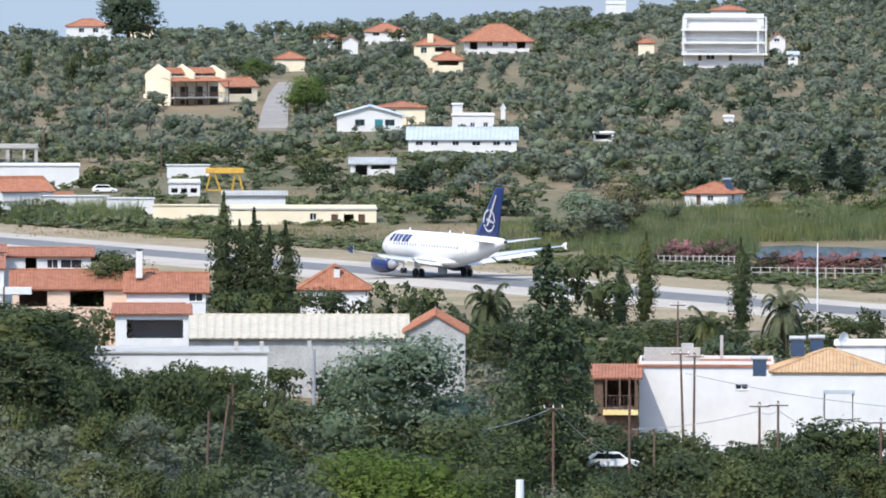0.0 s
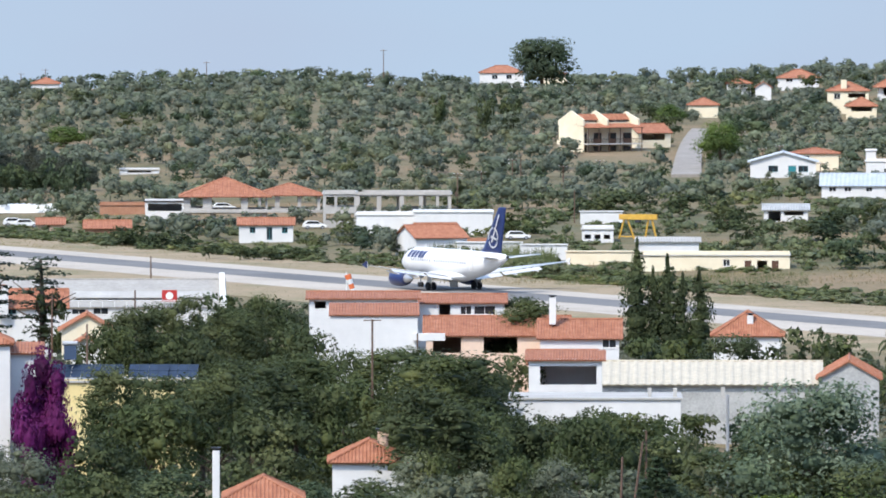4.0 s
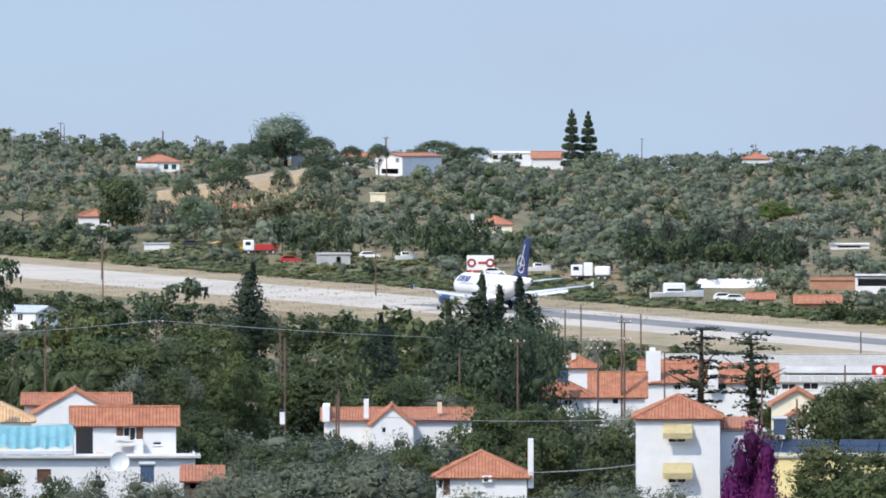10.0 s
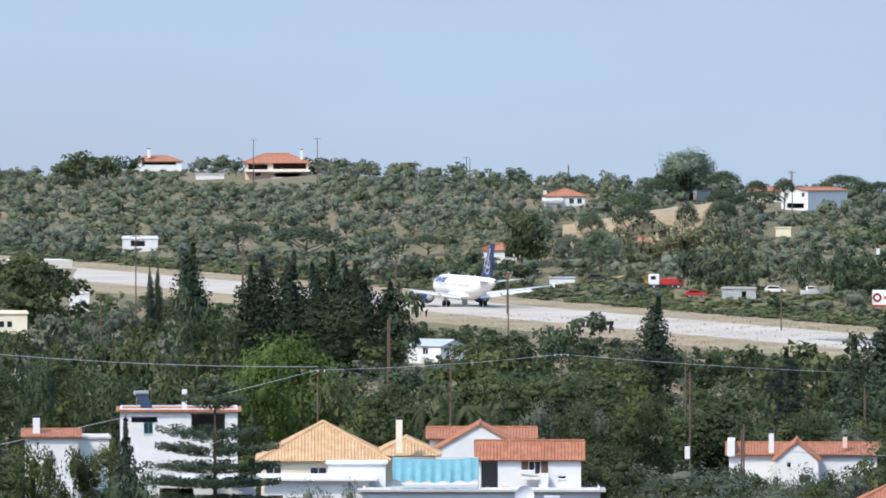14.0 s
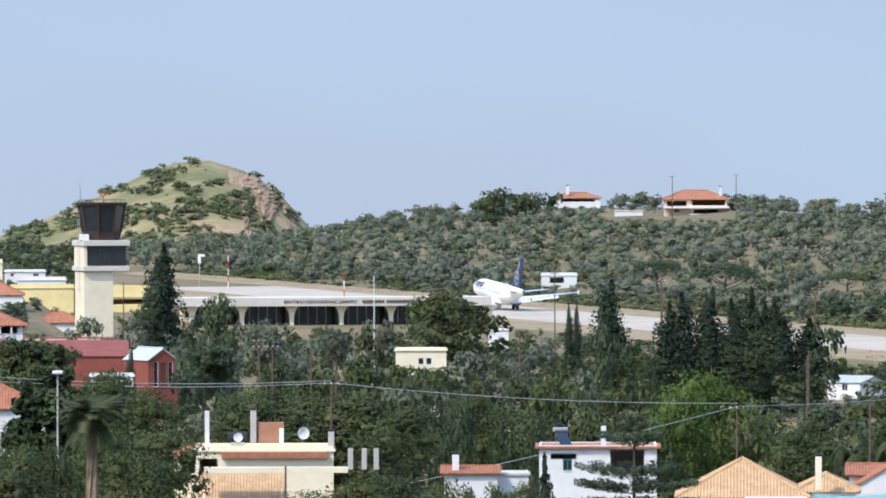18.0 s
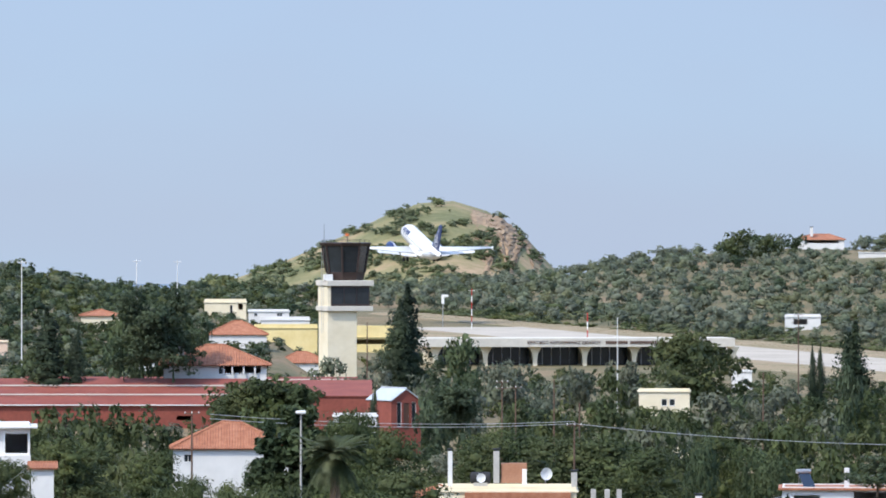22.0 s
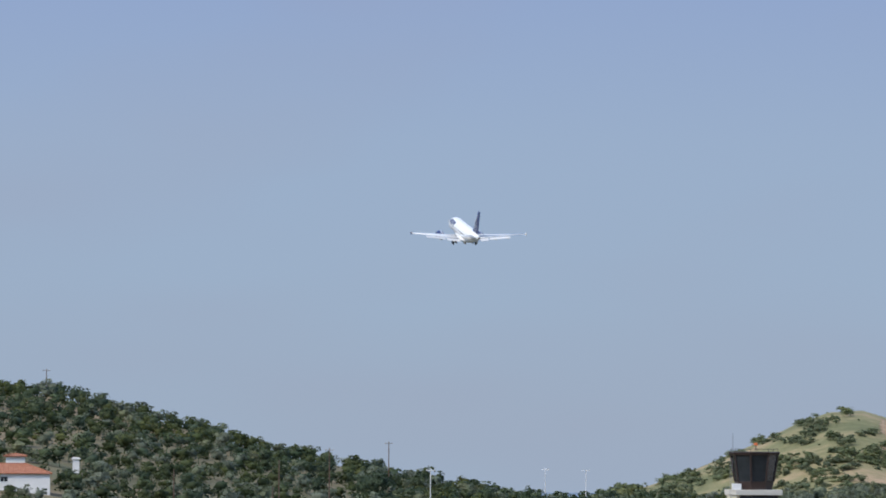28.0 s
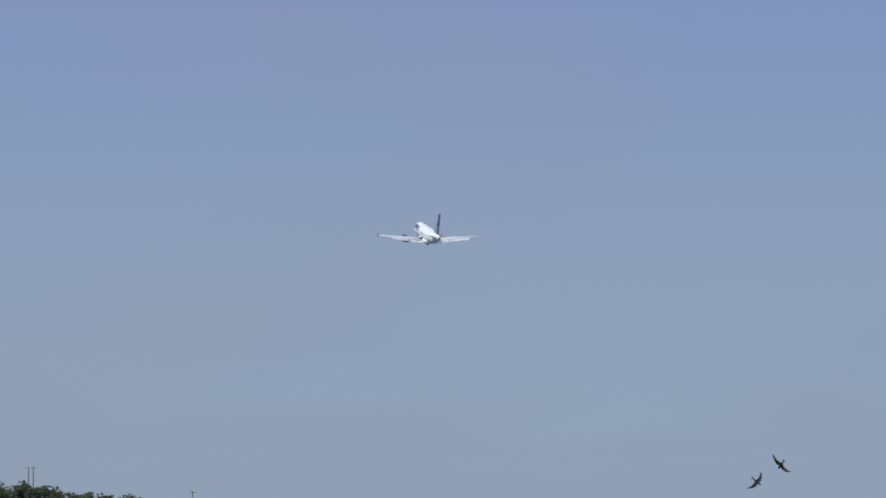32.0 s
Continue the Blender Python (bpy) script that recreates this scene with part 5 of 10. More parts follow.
def build_airliner():
    jet = base("airliner", 0, 0, 0, 0, "white twin-engine airliner with a blue tail and blue engines", "aircraft")
    R = 1.975
    st = [(15.3, 0.05, 0.05, 3.45), (15.0, 0.55, 0.5, 3.48), (14.4, 0.95, 0.9, 3.55), (13.4, 1.4, 1.4, 3.68), (12.2, 1.75, 1.8, 3.8), (10.8, R, 2.05, 3.87),
          (4, R, 2.07, 3.87), (-3, R, 2.07, 3.87), (-6.5, 1.93, 2.0, 3.93), (-9, 1.7, 1.75, 4.15), (-11.5, 1.3, 1.38, 4.5), (-13.8, 0.85, 0.95, 4.88), (-15.4, 0.48, 0.55, 5.15), (-16.1, 0.26, 0.3, 5.27)]
    fus = part("fuselage", loft([body_ring(*s) for s in st]), M["white_paint"], jet, smooth_faces=True)
    part("belly_fairing", loft([body_ring(x, w, h, z) for x, w, h, z in ((6.5, 0.3, 0.2, 2.1), (5, 1.7, 0.7, 2.1), (2, 2.15, 0.85, 2.1), (-2.5, 2.15, 0.85, 2.1), (-5, 1.3, 0.6, 2.2), (-6.5, 0.2, 0.1, 2.4))]),
         M["white_paint"], jet, smooth_faces=True)
    part("exhaust_outlet", tube([(-16.05, 0, 5.27), (-16.3, 0, 5.29)], [0.24, 0.2], 12), M["dark_metal"], jet)
    # windscreen and cabin windows
    ws = loft([[(13.75, y, 4.35), (13.2, y * 1.02, 4.88), (13.1, y * 1.02, 4.86), (13.6, y, 4.3)] for y in (-1.0, -0.35, 0.35, 1.0)])
    part("windscreen", ws, M["glass"], jet)
    win = bpy.data.meshes.new("cabin_window")
    bm = box(-0.13, 0.13, -0.012, 0.012, -0.19, 0.19, 0.008)
    bm.to_mesh(win)
    bm.free()
    win.materials.append(M["cabin_glass"])
    for side in (1, -1):
        for k in range(24):
            x = 9.6 - k * 0.72
            if 2.6 < x < 3.2:
                continue
            hang("cabin_window", win, fus, pose(x, side * 1.962, 4.18, side * 9, 0, 0))
    for side in (1, -1):
        for x in (11.3, -8.4):
            hw = 1.93 if x > 0 else 1.77
            door = bmesh.new()
            for a, b2, c2, d2 in ((-0.45, 0.45, -0.95, -0.9), (-0.45, 0.45, 0.9, 0.95), (-0.45, -0.4, -0.9, 0.9), (0.4, 0.45, -0.9, 0.9)):
                add_box(door, x + a, x + b2, side * hw - 0.03, side * hw + 0.03, 4.1 + c2, 4.1 + d2)
            part("door_outline", door, M["wing_grey"], fus)
        # the blue name on the fuselage, as plain slanted blocks
        for k, (w, cut) in enumerate(((0.85, 0), (0.8, 1), (0.85, 0), (0.85, 1), (1.0, 0))):
            x = 10.9 - k * 1.03 if side > 0 else 10.9 - (4 - k) * 1.03
            bm = bmesh.new()
            outer, inner = [], []
            for f in (0, 0.25, 0.5, 0.75, 1.0):
                zz = 4.45 + 1.0 * f
                yy = math.sqrt(max(0, 1 - ((zz - 3.87) / 2.07) ** 2)) * R
                w2 = w * (1.0 if cut else 0.72 + 0.28 * f)
                outer.append([bm.verts.new((xx - 0.22 * f * side, side * (yy + 0.025), zz)) for xx in (x, x - w2)])
                inner.append([bm.verts.new((xx - 0.22 * f * side, side * (yy - 0.06), zz)) for xx in (x, x - w2)])
            for o0, o1, i0, i1 in zip(outer, outer[1:], inner, inner[1:]):
                bm.faces.new((o0[0], o0[1], o1[1], o1[0]))
                bm.faces.new((o0[0], o1[0], i1[0], i0[0])), bm.faces.new((o0[1], i0[1], i1[1], o1[1]))
            bm.faces.new((outer[0][0], inner[0][0], inner[0][1], outer[0][1])), bm.faces.new((outer[-1][0], outer[-1][1], inner[-1][1], inner[-1][0]))
            bmesh.ops.recalc_face_normals(bm, faces=bm.faces[:])
            part("name_block", bm, M["blue_paint"], fus, "dark blue painted block")
    # wings
    for side, nm in ((1, "wing"), (-1, "wing")):
        secs = [(5.2, -2.2, 1.2, 2.0, 0.075), (2.4, -2.6, 6.3, 2.62, 0.06), (-2.7, -4.25, 16.7, 4.0, 0.05)]
        wing = part(nm, loft([aerofoil(a, c, side * y, z, t) for a, c, y, z, t in secs]), M["wing_grey"], jet, "pale grey wing", True)
        for up, far in ((1, 0.55), (-1, 0.4)):
            for off, mat in ((0.0, "white_paint"), (0.06, "blue_paint")):
                y0 = 16.7 + off
                part("wingtip_fence", loft([[(-3.1, side * (y0 + q), 4.0), (-4.6, side * (y0 + q), 4.0), (-4.75, side * (y0 + q + 0.05), 4.0 + up * far), (-4.3, side * (y0 + q + 0.05), 4.0 + up * far)] for q in (0, 0.05)]), M[mat], wing)
        # lowered flaps and their tracks
        for (x0, y0, z0), (x1, y1, z1), ch in (((-2.15, 2.0, 1.9), (-2.6, 6.1, 2.4), 1.25), ((-2.65, 6.5, 2.45), (-3.5, 12.3, 3.2), 0.95)):
            part("flap", loft([[(x0, side * y0, z0), (x0 - ch, side * y0, z0 - ch * 0.28), (x0 - ch, side * y0, z0 - ch * 0.28 + 0.03), (x0, side * y0, z0 + 0.14)],
                               [(x1, side * y1, z1), (x1 - ch, side * y1, z1 - ch * 0.28), (x1 - ch, side * y1, z1 - ch * 0.28 + 0.03), (x1, side * y1, z1 + 0.14)]]), M["wing_grey"], wing)
        for y, x, z in ((4.2, -2.3, 2.1), (8.2, -2.7, 2.55), (11.6, -3.0, 3.0)):
            part("flap_track_fairing", loft([body_ring(x + a, w, w * 1.2, z - 0.1 - dz, 8) if False else [(x + a, side * y + q[1], q[2]) for q in body_ring(0, w, w * 1.3, z - 0.05 - dz, 8)] for a, w, dz in ((2.2, 0.04, 0), (1.2, 0.16, 0.02), (-0.3, 0.17, 0.12), (-1.7, 0.04, 0.3))]), M["wing_grey"], wing, smooth_faces=True)
        # engine with its pylon
        eng = part("engine", loft([[(x, side * 5.75 + q[1], q[2]) for q in body_ring(0, r2, r2, 1.55 + dz, 24)] for x, r2, dz in
                                   ((7.55, 0.82, 0), (7.7, 0.98, 0), (7.5, 1.08, 0), (6.5, 1.17, 0), (5.2, 1.15, 0), (4.0, 0.98, 0.03), (3.7, 0.9, 0.04))]), M["blue_paint"], jet, "dark blue engine nacelle", True)
        part("exhaust_nozzle", loft([[(x, side * 5.75 + q[1], q[2]) for q in body_ring(0, r2, r2, 1.59, 20)] for x, r2 in ((4.2, 0.82), (3.6, 0.66), (2.7, 0.46), (2.1, 0.18), (1.8, 0.03))]), M["metal"], eng, "bare metal exhaust cone", True)
        part("pylon", loft([[(6.6, side * 5.65, 2.55), (6.6, side * 5.85, 2.55), (6.4, side * 5.85, 2.72), (6.4, side * 5.65, 2.72)],
                            [(1.2, side * 5.68, 2.0), (1.2, side * 5.82, 2.0), (1.2, side * 5.82, 2.6), (1.2, side * 5.68, 2.6)]]), M["white_paint"], eng)
        # tailplane
        part("tailplane", loft([aerofoil(-11.0, -14.6, side * 0.6, 5.05, 0.05), aerofoil(-13.9, -15.4, side * 6.2, 5.65, 0.05)]), M["wing_grey"], jet, "pale grey tailplane", True)
    # fin
    fin = part("fin", loft([[(x, z, y) for x, y, z in aerofoil(a, c, h, 0, t)] for a, c, h, t in ((-6.4, -14.4, 5.3, 0.02), (-8.9, -14.5, 6.3, 0.035), (-13.3, -15.7, 12.3, 0.04), (-13.8, -15.75, 12.5, 0.03))]), M["blue_paint"], jet, "dark blue tail fin with a white emblem", True)
    for side in (1, -1):
        for a0, a1 in ((-0.2, 1.5), (1.7, 3.3), (3.5, 5.9)):
            bm = bmesh.new()
            prev = None
            for k in range(11):
                a = a0 + (a1 - a0) * k / 10
                ring = []
                for rr in (1.28, 1.55):
                    x, z = -12.4 + math.cos(a) * rr * 0.95, 8.0 + math.sin(a) * rr
                    ring.append(bm.verts.new((x, side * 0.30, z)))
                if prev:
                    bm.faces.new((prev[0], prev[1], ring[1], ring[0]))
                prev = ring
            bmesh.ops.solidify(bm, geom=bm.faces[:], thickness=0.03)
            part("emblem_ring", bm, M["white_paint"], fin, "white emblem")
        for pts in ([(-11.7, 7.2), (-12.2, 7.35), (-14.3, 11.4), (-14.0, 11.5)], [(-11.6, 8.0), (-13.6, 7.6), (-13.6, 7.85), (-11.9, 8.35)]):
            bm = bmesh.new()
            bm.faces.new([bm.verts.new((x, side * 0.315, z)) for x, z in pts])
            bmesh.ops.solidify(bm, geom=bm.faces[:], thickness=0.03)
            part("emblem_wing", bm, M["white_paint"], fin, "white emblem")
    for x, z in ((9.0, 5.95), (-1.5, 5.95), (-5.0, 5.9)):
        part("antenna", loft([[(x, -0.04, z - 0.1), (x - 0.5, -0.04, z - 0.1), (x - 0.5, 0.04, z - 0.1), (x, 0.04, z - 0.1)], [(x - 0.3, -0.02, z + 0.35), (x - 0.55, -0.02, z + 0.35), (x - 0.55, 0.02, z + 0.35), (x - 0.3, 0.02, z + 0.35)]]), M["white_paint"], jet)

    # undercarriage: each leg turns about its hinge
    def wheel(parent, x, y, z, r2, w):
        wh = part("wheel", tube([(x, y - w / 2, z), (x, y - w / 2 + 0.06, z), (x, y + w / 2 - 0.06, z), (x, y + w / 2, z)], [r2 * 0.85, r2, r2, r2 * 0.85], 20), M["rubber"], parent)
        part("hub", tube([(x, y - w / 2 - 0.01, z), (x, y + w / 2 + 0.01, z)], [r2 * 0.42] * 2, 12), M["metal"], wh) if parent.parent is None else None
        return wh
    legs = []
    for side in (1, -1):
        leg = new("main_gear")
        leg.parent = jet
        leg.matrix_basis = pose(0, side * 3.795, 2.35)
        part("strut", tube([(0, 0, 0.2), (0, 0, -1.9)], [0.16, 0.12], 10), M["metal"], leg)
        part("side_stay", tube([(0, -side * 1.3, 0.0), (0, -side * 0.05, -1.1)], [0.07, 0.07], 8), M["metal"], leg)
        part("gear_door", box(-0.7, 0.6, side * 0.28, side * 0.33, -1.45, 0.0, 0.01), M["white_paint"], leg)
        for dy in (-0.46, 0.46):
            wheel(leg, 0, dy, -1.77, 0.58, 0.42)
        legs.append((leg, side))
    nose = new("nose_gear")
    nose.parent = jet
    nose.matrix_basis = pose(10.25, 0, 2.1)
    part("strut", tube([(0, 0, 0.1), (0, 0, -1.7)], [0.11, 0.08], 10), M["metal"], nose)
    for dy in (-0.25, 0.25):
        wheel(nose, 0, dy, -1.72, 0.38, 0.22)
    for dy in (-0.42, 0.42):
        part("gear_door", box(-0.2, 1.2, dy - 0.02, dy + 0.02, -0.75, -0.15), M["white_paint"], nose)
    # open bay doors under the belly
    for side in (1, -1):
        door = part("bay_door", box(-0.9, 0.9, side * 0.15, side * 0.2, 0.35, 1.35, 0.01), M["white_paint"], jet)
    return jet, legs, nose


JET, LEGS, NOSE_LEG = build_airliner()


# ---- buildings, trees and things of the place ----

# hill above the southern end
def stepped_house():
    """A tall cream house: a blank gabled end, red roofs in steps behind raised gable walls, dark timber balconies along the front."""
    b0, b1, r, e_low = 478, 376, 1774, 243
    x, y = spot(b0, r)
    ob = base("house", x, y, level(e_low, r), math.degrees(b0 / UNIT) + 40, "tall cream house with stepped red roofs and dark balconies", "house")
    u = r / UNIT
    c, sn = math.cos(radians(40)), math.sin(radians(40))
    long, deep, tall = 96 * u / c, 47 * u / sn, 62 * u
    body = bmesh.new()
    add_box(body, 0, long, 3.0, deep, 0, tall)
    part("wall", body, M["cream"], ob)
    for x0, x1, top in ((-0.3, 0.1, 1.0), (long * 0.42, long * 0.42 + 0.4, 1.0), (long - 0.1, long + 0.3, 0.9)):
        part("raised_gable", loft([[(xx, 0.6, tall - 0.6), (xx, deep + 0.2, tall - 0.6), (xx, deep + 0.2, tall + 0.4), (xx, deep * 0.55, tall + 2.4 * top), (xx, 0.6, tall + 0.6)] for xx in (x0, x1)]), M["cream"], ob)
    for x0, x1 in ((0.1, long * 0.42), (long * 0.42 + 0.4, long)):
        roof_plane(ob, (x0, 3.4, tall + 0.5), (x1, 3.4, tall + 0.5), (x0, deep * 0.55, tall + 1.7), (x1, deep * 0.55, tall + 1.7), M["red_tile"], 0.45)
        roof_plane(ob, (x1, deep, tall + 0.1), (x0, deep, tall + 0.1), (x1, deep * 0.55, tall + 1.7), (x0, deep * 0.55, tall + 1.7), M["red_tile"], 0.45)
        w = part("dormer_window", box(x0 + 0.6, x1 - 0.6, 3.3, 3.5, tall - 0.3, tall + 0.35), M["glass"], ob)
        part("mullion", box((x0 + x1) / 2 - 0.05, (x0 + x1) / 2 + 0.05, 3.24, 3.29, tall - 0.3, tall + 0.35), M["whitewash"], w)
    roof_plane(ob, (-0.3, -0.9, tall - 1.0), (long + 0.4, -0.9, tall - 1.0), (-0.3, 3.3, tall - 0.25), (long + 0.4, 3.3, tall - 0.25), M["red_tile"], 0.45, name="veranda_roof")
    for k, z in enumerate((0.1, 2.75)):
        part("balcony", box(-0.2, long, -0.7, 2.99, z - 0.12, z + 0.1), M["fascia"], ob)
        for j in range(4):
            xx = 0.5 + j * (long - 1.0) / 3.4
            d = part("balcony_door", box(xx, xx + 2.0, 2.9, 2.98, z + 0.1, z + 2.2), M["shutter_brown"], ob)
            part("pane", box(xx + 0.15, xx + 1.85, 2.84, 2.896, z + 0.9, z + 2.1), M["glass"], d)
        for j in range(6):
            xx = -0.1 + j * long / 5.02
            part("post", box(xx, xx + 0.14, -0.68, -0.54, z + 0.1, z + 2.6 if k == 0 else tall - 1.1), M["timber"], ob)
        rl = bmesh.new()
        for j in range(60):
            add_box(rl, -0.15 + j * long / 60, -0.11 + j * long / 60, -0.66, -0.62, z + 0.1, z + 1.0)
        add_box(rl, -0.2, long, -0.68, -0.6, z + 1.0, z + 1.08)
        part("railing", rl, M["timber"], ob)
    part("side_balcony", box(-1.0, -0.01, deep - 2.2, deep - 0.2, 2.6, 3.5), M["cream"], ob)
    part("end_wall_screen", box(-0.3, -0.01, 0.6, deep, 0, tall - 0.61), M["cream"], ob)
    keep(b0, b1, 243, r)


stepped_house()
h = house("house", "low annex with a red tiled roof", 386, 329, 1794, 288, 303, holes=[('gap', 379, 339, 274, 285)], roof='gable_x', wall='cream', turn=28, depth=7)
h = house("house", "small house with an orange hipped roof among trees", 298, 245, 1952, 337, 349, wall='cream', depth=8, hide=335)
h = house("house", "white house with an orange hipped roof on the ridge", 667, 589, 2336, 394, 406, holes=[('window', 645, 635, 382, 390), ('window', 620, 610, 382, 390)], depth=9)
h = house("house", "cream house with an orange hipped roof on the ridge", 557, 513, 2346, 391, 400, holes=[('window', 540, 533, 382, 389)], wall='cream', depth=8)
h = house("house", "house with a red hipped roof and white wall", 140, 67, 2152, 385, 399, holes=[('window', 125, 113, 377, 383), ('window', 95, 83, 377, 383)], depth=9)
h = house("house", "small house with a red roof among trees", 230, 187, 2118, 375, 383, depth=8, hide=373)
h = house("house", "white house end with a red roof", 179, 151, 2076, 369, 378, depth=8, roof='gable_y')
h = house("house", "tall house with stacked red roofs and a pale tower", 52, -21, 1956, 362, 377, holes=[('window', 40, 29, 347, 357), ('gap', 15, -15, 349, 357)], wall='cream', depth=9)
chimney(h, 23, 1956, 361, 381, w=1.3, mat='cream', cap=False)
h = house("house", "lower wing with an orange roof and shaded porch", 19, -35, 1906, 335, 350, holes=[('gap', 10, -27, 325, 333)], wall='cream', depth=8)
h = house("house", "house with a wide orange hipped roof on white columns", -37, -153, 2032, 371, 398, holes=[('gap', -47, -60, 353, 367), ('window', -77, -87, 359, 367), ('window', -105, -115, 359, 367), ('gap', -130, -145, 355, 367)], depth=12, over=1.2)

# white apartment building
h = house("apartment_building", "white four-storey apartment building with long balconies", -425, -567, 1912, 410, 417, holes=[('gap', -431, -555, 392, 407), ('gap', -431, -555, 369, 384), ('gap', -431, -555, 349, 362), ('door', -451, -457, 334, 345), ('window', -465, -480, 336, 345), ('door', -505, -511, 334, 345)], roof='flat', tile='whitewash', depth=14, category='building', hide=334)
slab(h, "balcony", -421, -573, 1912, 387, 390, -1.8, 0.1, "whitewash")
rail(h, -422, -574, 1912, 390, 397, -1.75, "white_paint")
slab(h, "balcony", -421, -573, 1912, 364, 367, -1.8, 0.1, "whitewash")
rail(h, -422, -574, 1912, 367, 374, -1.75, "white_paint")
slab(h, "balcony", -421, -573, 1912, 344, 347, -1.8, 0.1, "whitewash")
rail(h, -422, -574, 1912, 347, 354, -1.75, "white_paint")
slab(h, "recess_wall", -431, -555, 1912, 349, 409, 0.5, 0.6, "whitewash")
slab(h, "column", -423, -426, 1912, 347, 412, -1.75, -1.35, "whitewash")
slab(h, "column", -555, -558, 1912, 347, 412, -1.75, -1.35, "whitewash")
slab(h, "column", -569, -572, 1912, 347, 412, -1.75, -1.35, "whitewash")
penthouse = h
h = house("house", "red-roofed rooftop room on a white building", -473, -535, 2106, 424, 432, depth=7, roof='hip', e_base=415)
h = house("house", "small white house with a red gable roof", -577, -605, 1990, 374, 385, holes=[('window', -585, -595, 368, 376)], roof='gable_y', depth=8)
h = house("house", "white house partly hidden on the ridge", -287, -323, 2442, 434, 440, roof='flat', tile='whitewash', depth=8, category='house')
h = house("hut", "small cream hut with a red roof", -345, -373, 1978, 366, 374, wall='cream', depth=6)
h = house("shed", "low white shed among the olives", -610, -627, 1888, 346, 351, roof='shed', tile='blue_sheet', depth=5)

# farm buildings on the lower slope
h = house("barn", "white gabled barn with a grey sheet roof and teal door", 188, 72, 1650, 237, 253, holes=[('blue', 156, 139, 218, 229), ('blue_door', 121, 107, 211, 229), ('blue', 103, 86, 218, 229)], roof='gable_y', tile='blue_sheet', depth=16, over=0.5, e_base=207, category='barn')
h = house("house", "cream house with a shallow orange roof", 116, 32, 1676, 251, 260, holes=[('window', 94, 84, 241, 247)], wall='cream', depth=9)
h = house("barn", "long white barn with a blue-grey sheet roof", 62, -130, 1556, 194, 214, holes=[('window', 49, 36, 183, 191), ('window', 22, 9, 183, 191), ('window', -16, -28, 183, 191), ('window', -51, -66, 183, 191), ('window', -88, -101, 183, 191), ('window', -109, -121, 183, 191)], roof='gable_x', tile='blue_sheet', depth=13, ribs=0.8, category='barn')
h = house("house", "white flat-roofed house with small windows", -16, -90, 1632, 236, 240, holes=[('window', -48, -56, 215, 224), ('window', -71, -79, 215, 224)], roof='flat', tile='whitewash', depth=9)
h = house("house", "white upper room beside a flat roof", -16, -34, 1676, 255, 258, roof='flat', tile='whitewash', depth=7)
h = house("chapel", "slim white chapel bell tower", -102, -110, 1656, 249, 257, roof='gable_y', tile='whitewash', depth=1.2, over=0.1, category='chapel')
h = house("shelter", "low open shelter with a flat white roof", -266, -302, 1584, 205, 208, holes=[('gap', -270, -298, 195, 203)], roof='flat', tile='whitewash', depth=6, category='shelter')
h = house("house", "white ruin wall among olives", -496, -514, 1648, 234, 238, roof='flat', tile='whitewash', depth=4, hide=232)
h = house("house", "small white house with a red hipped roof", -428, -504, 1380, 100, 118, holes=[('door', -448, -456, 78, 96), ('window', -468, -478, 86, 96)], depth=8, turn=-18, side=[('window', 2, 3.2, 1.2, 2.4)])
solar_heater(-506, 106, 1383, 20)
h = house("shed", "grey-roofed open shed with white posts", 164, 86, 1490, 151, 160, holes=[('gap', 156, 134, 131, 148), ('gap', 128, 94, 141, 148)], roof='shed', tile='grey_wall', depth=9, category='shed')

# walled yard beside the runway
h = house("workshop", "long beige workshop with bricked-up and open bays", 384, 118, 1346, 69, 75, holes=[('gap', 364, 348, 67, 73), ('window', 236, 224, 51, 63), ('door', 198, 186, 45, 61), ('gap', 176, 158, 37, 61), ('door', 150, 138, 45, 61)], roof='flat', tile='concrete', wall='cream', depth=10, category='workshop')
h = house("boundary_wall", "white boundary wall along the airfield", 708, 592, 1400, 92, 94, roof='flat', tile='whitewash', depth=0.6, category='wall')
h = house("boundary_wall", "white boundary wall along the airfield", 594, 512, 1384, 88, 90, roof='flat', tile='whitewash', depth=0.6, category='wall')
h = house("boundary_wall", "beige boundary wall along the airfield", 514, 384, 1368, 76, 79, roof='flat', tile='cream', wall='cream', depth=0.6, category='wall')
h = house("boundary_wall", "low white wall behind the yard", 489, 414, 1496, 147, 149, roof='flat', tile='whitewash', depth=0.6, category='wall')
h = house("yard_office", "small two-storey white yard office", 486, 430, 1434, 115, 122, holes=[('gap', 481, 470, 99, 107), ('gap', 464, 453, 99, 107), ('gap', 447, 436, 99, 107)], roof='flat', tile='concrete', depth=7, category='office')
h = house("warehouse", "low long white warehouse in the yard", 784, 644, 1468, 146, 149, roof='flat', tile='whitewash', depth=14, category='warehouse')
h = house("house", "small house with a red hipped roof in the yard", 764, 694, 1416, 109, 126, roof='gable_x', depth=9, turn=20)
h = house("shed", "low shed with a brown roof", 784, 654, 1432, 94, 100, roof='flat', tile='brick', wall='brick', depth=5, category='shed')
h = house("frame_building", "unfinished concrete frame with a flat roof slab", 814, 718, 1548, 178, 182, holes=[('gap', 809, 769, 155, 176), ('gap', 762, 724, 155, 176)], roof='flat', tile='concrete', wall='concrete', depth=12, category='building', see_through=True)
h = house("shed", "long low shed with a pale roof", 388, 279, 1376, 95, 101, roof='shed', tile='concrete', depth=6, category='shed')

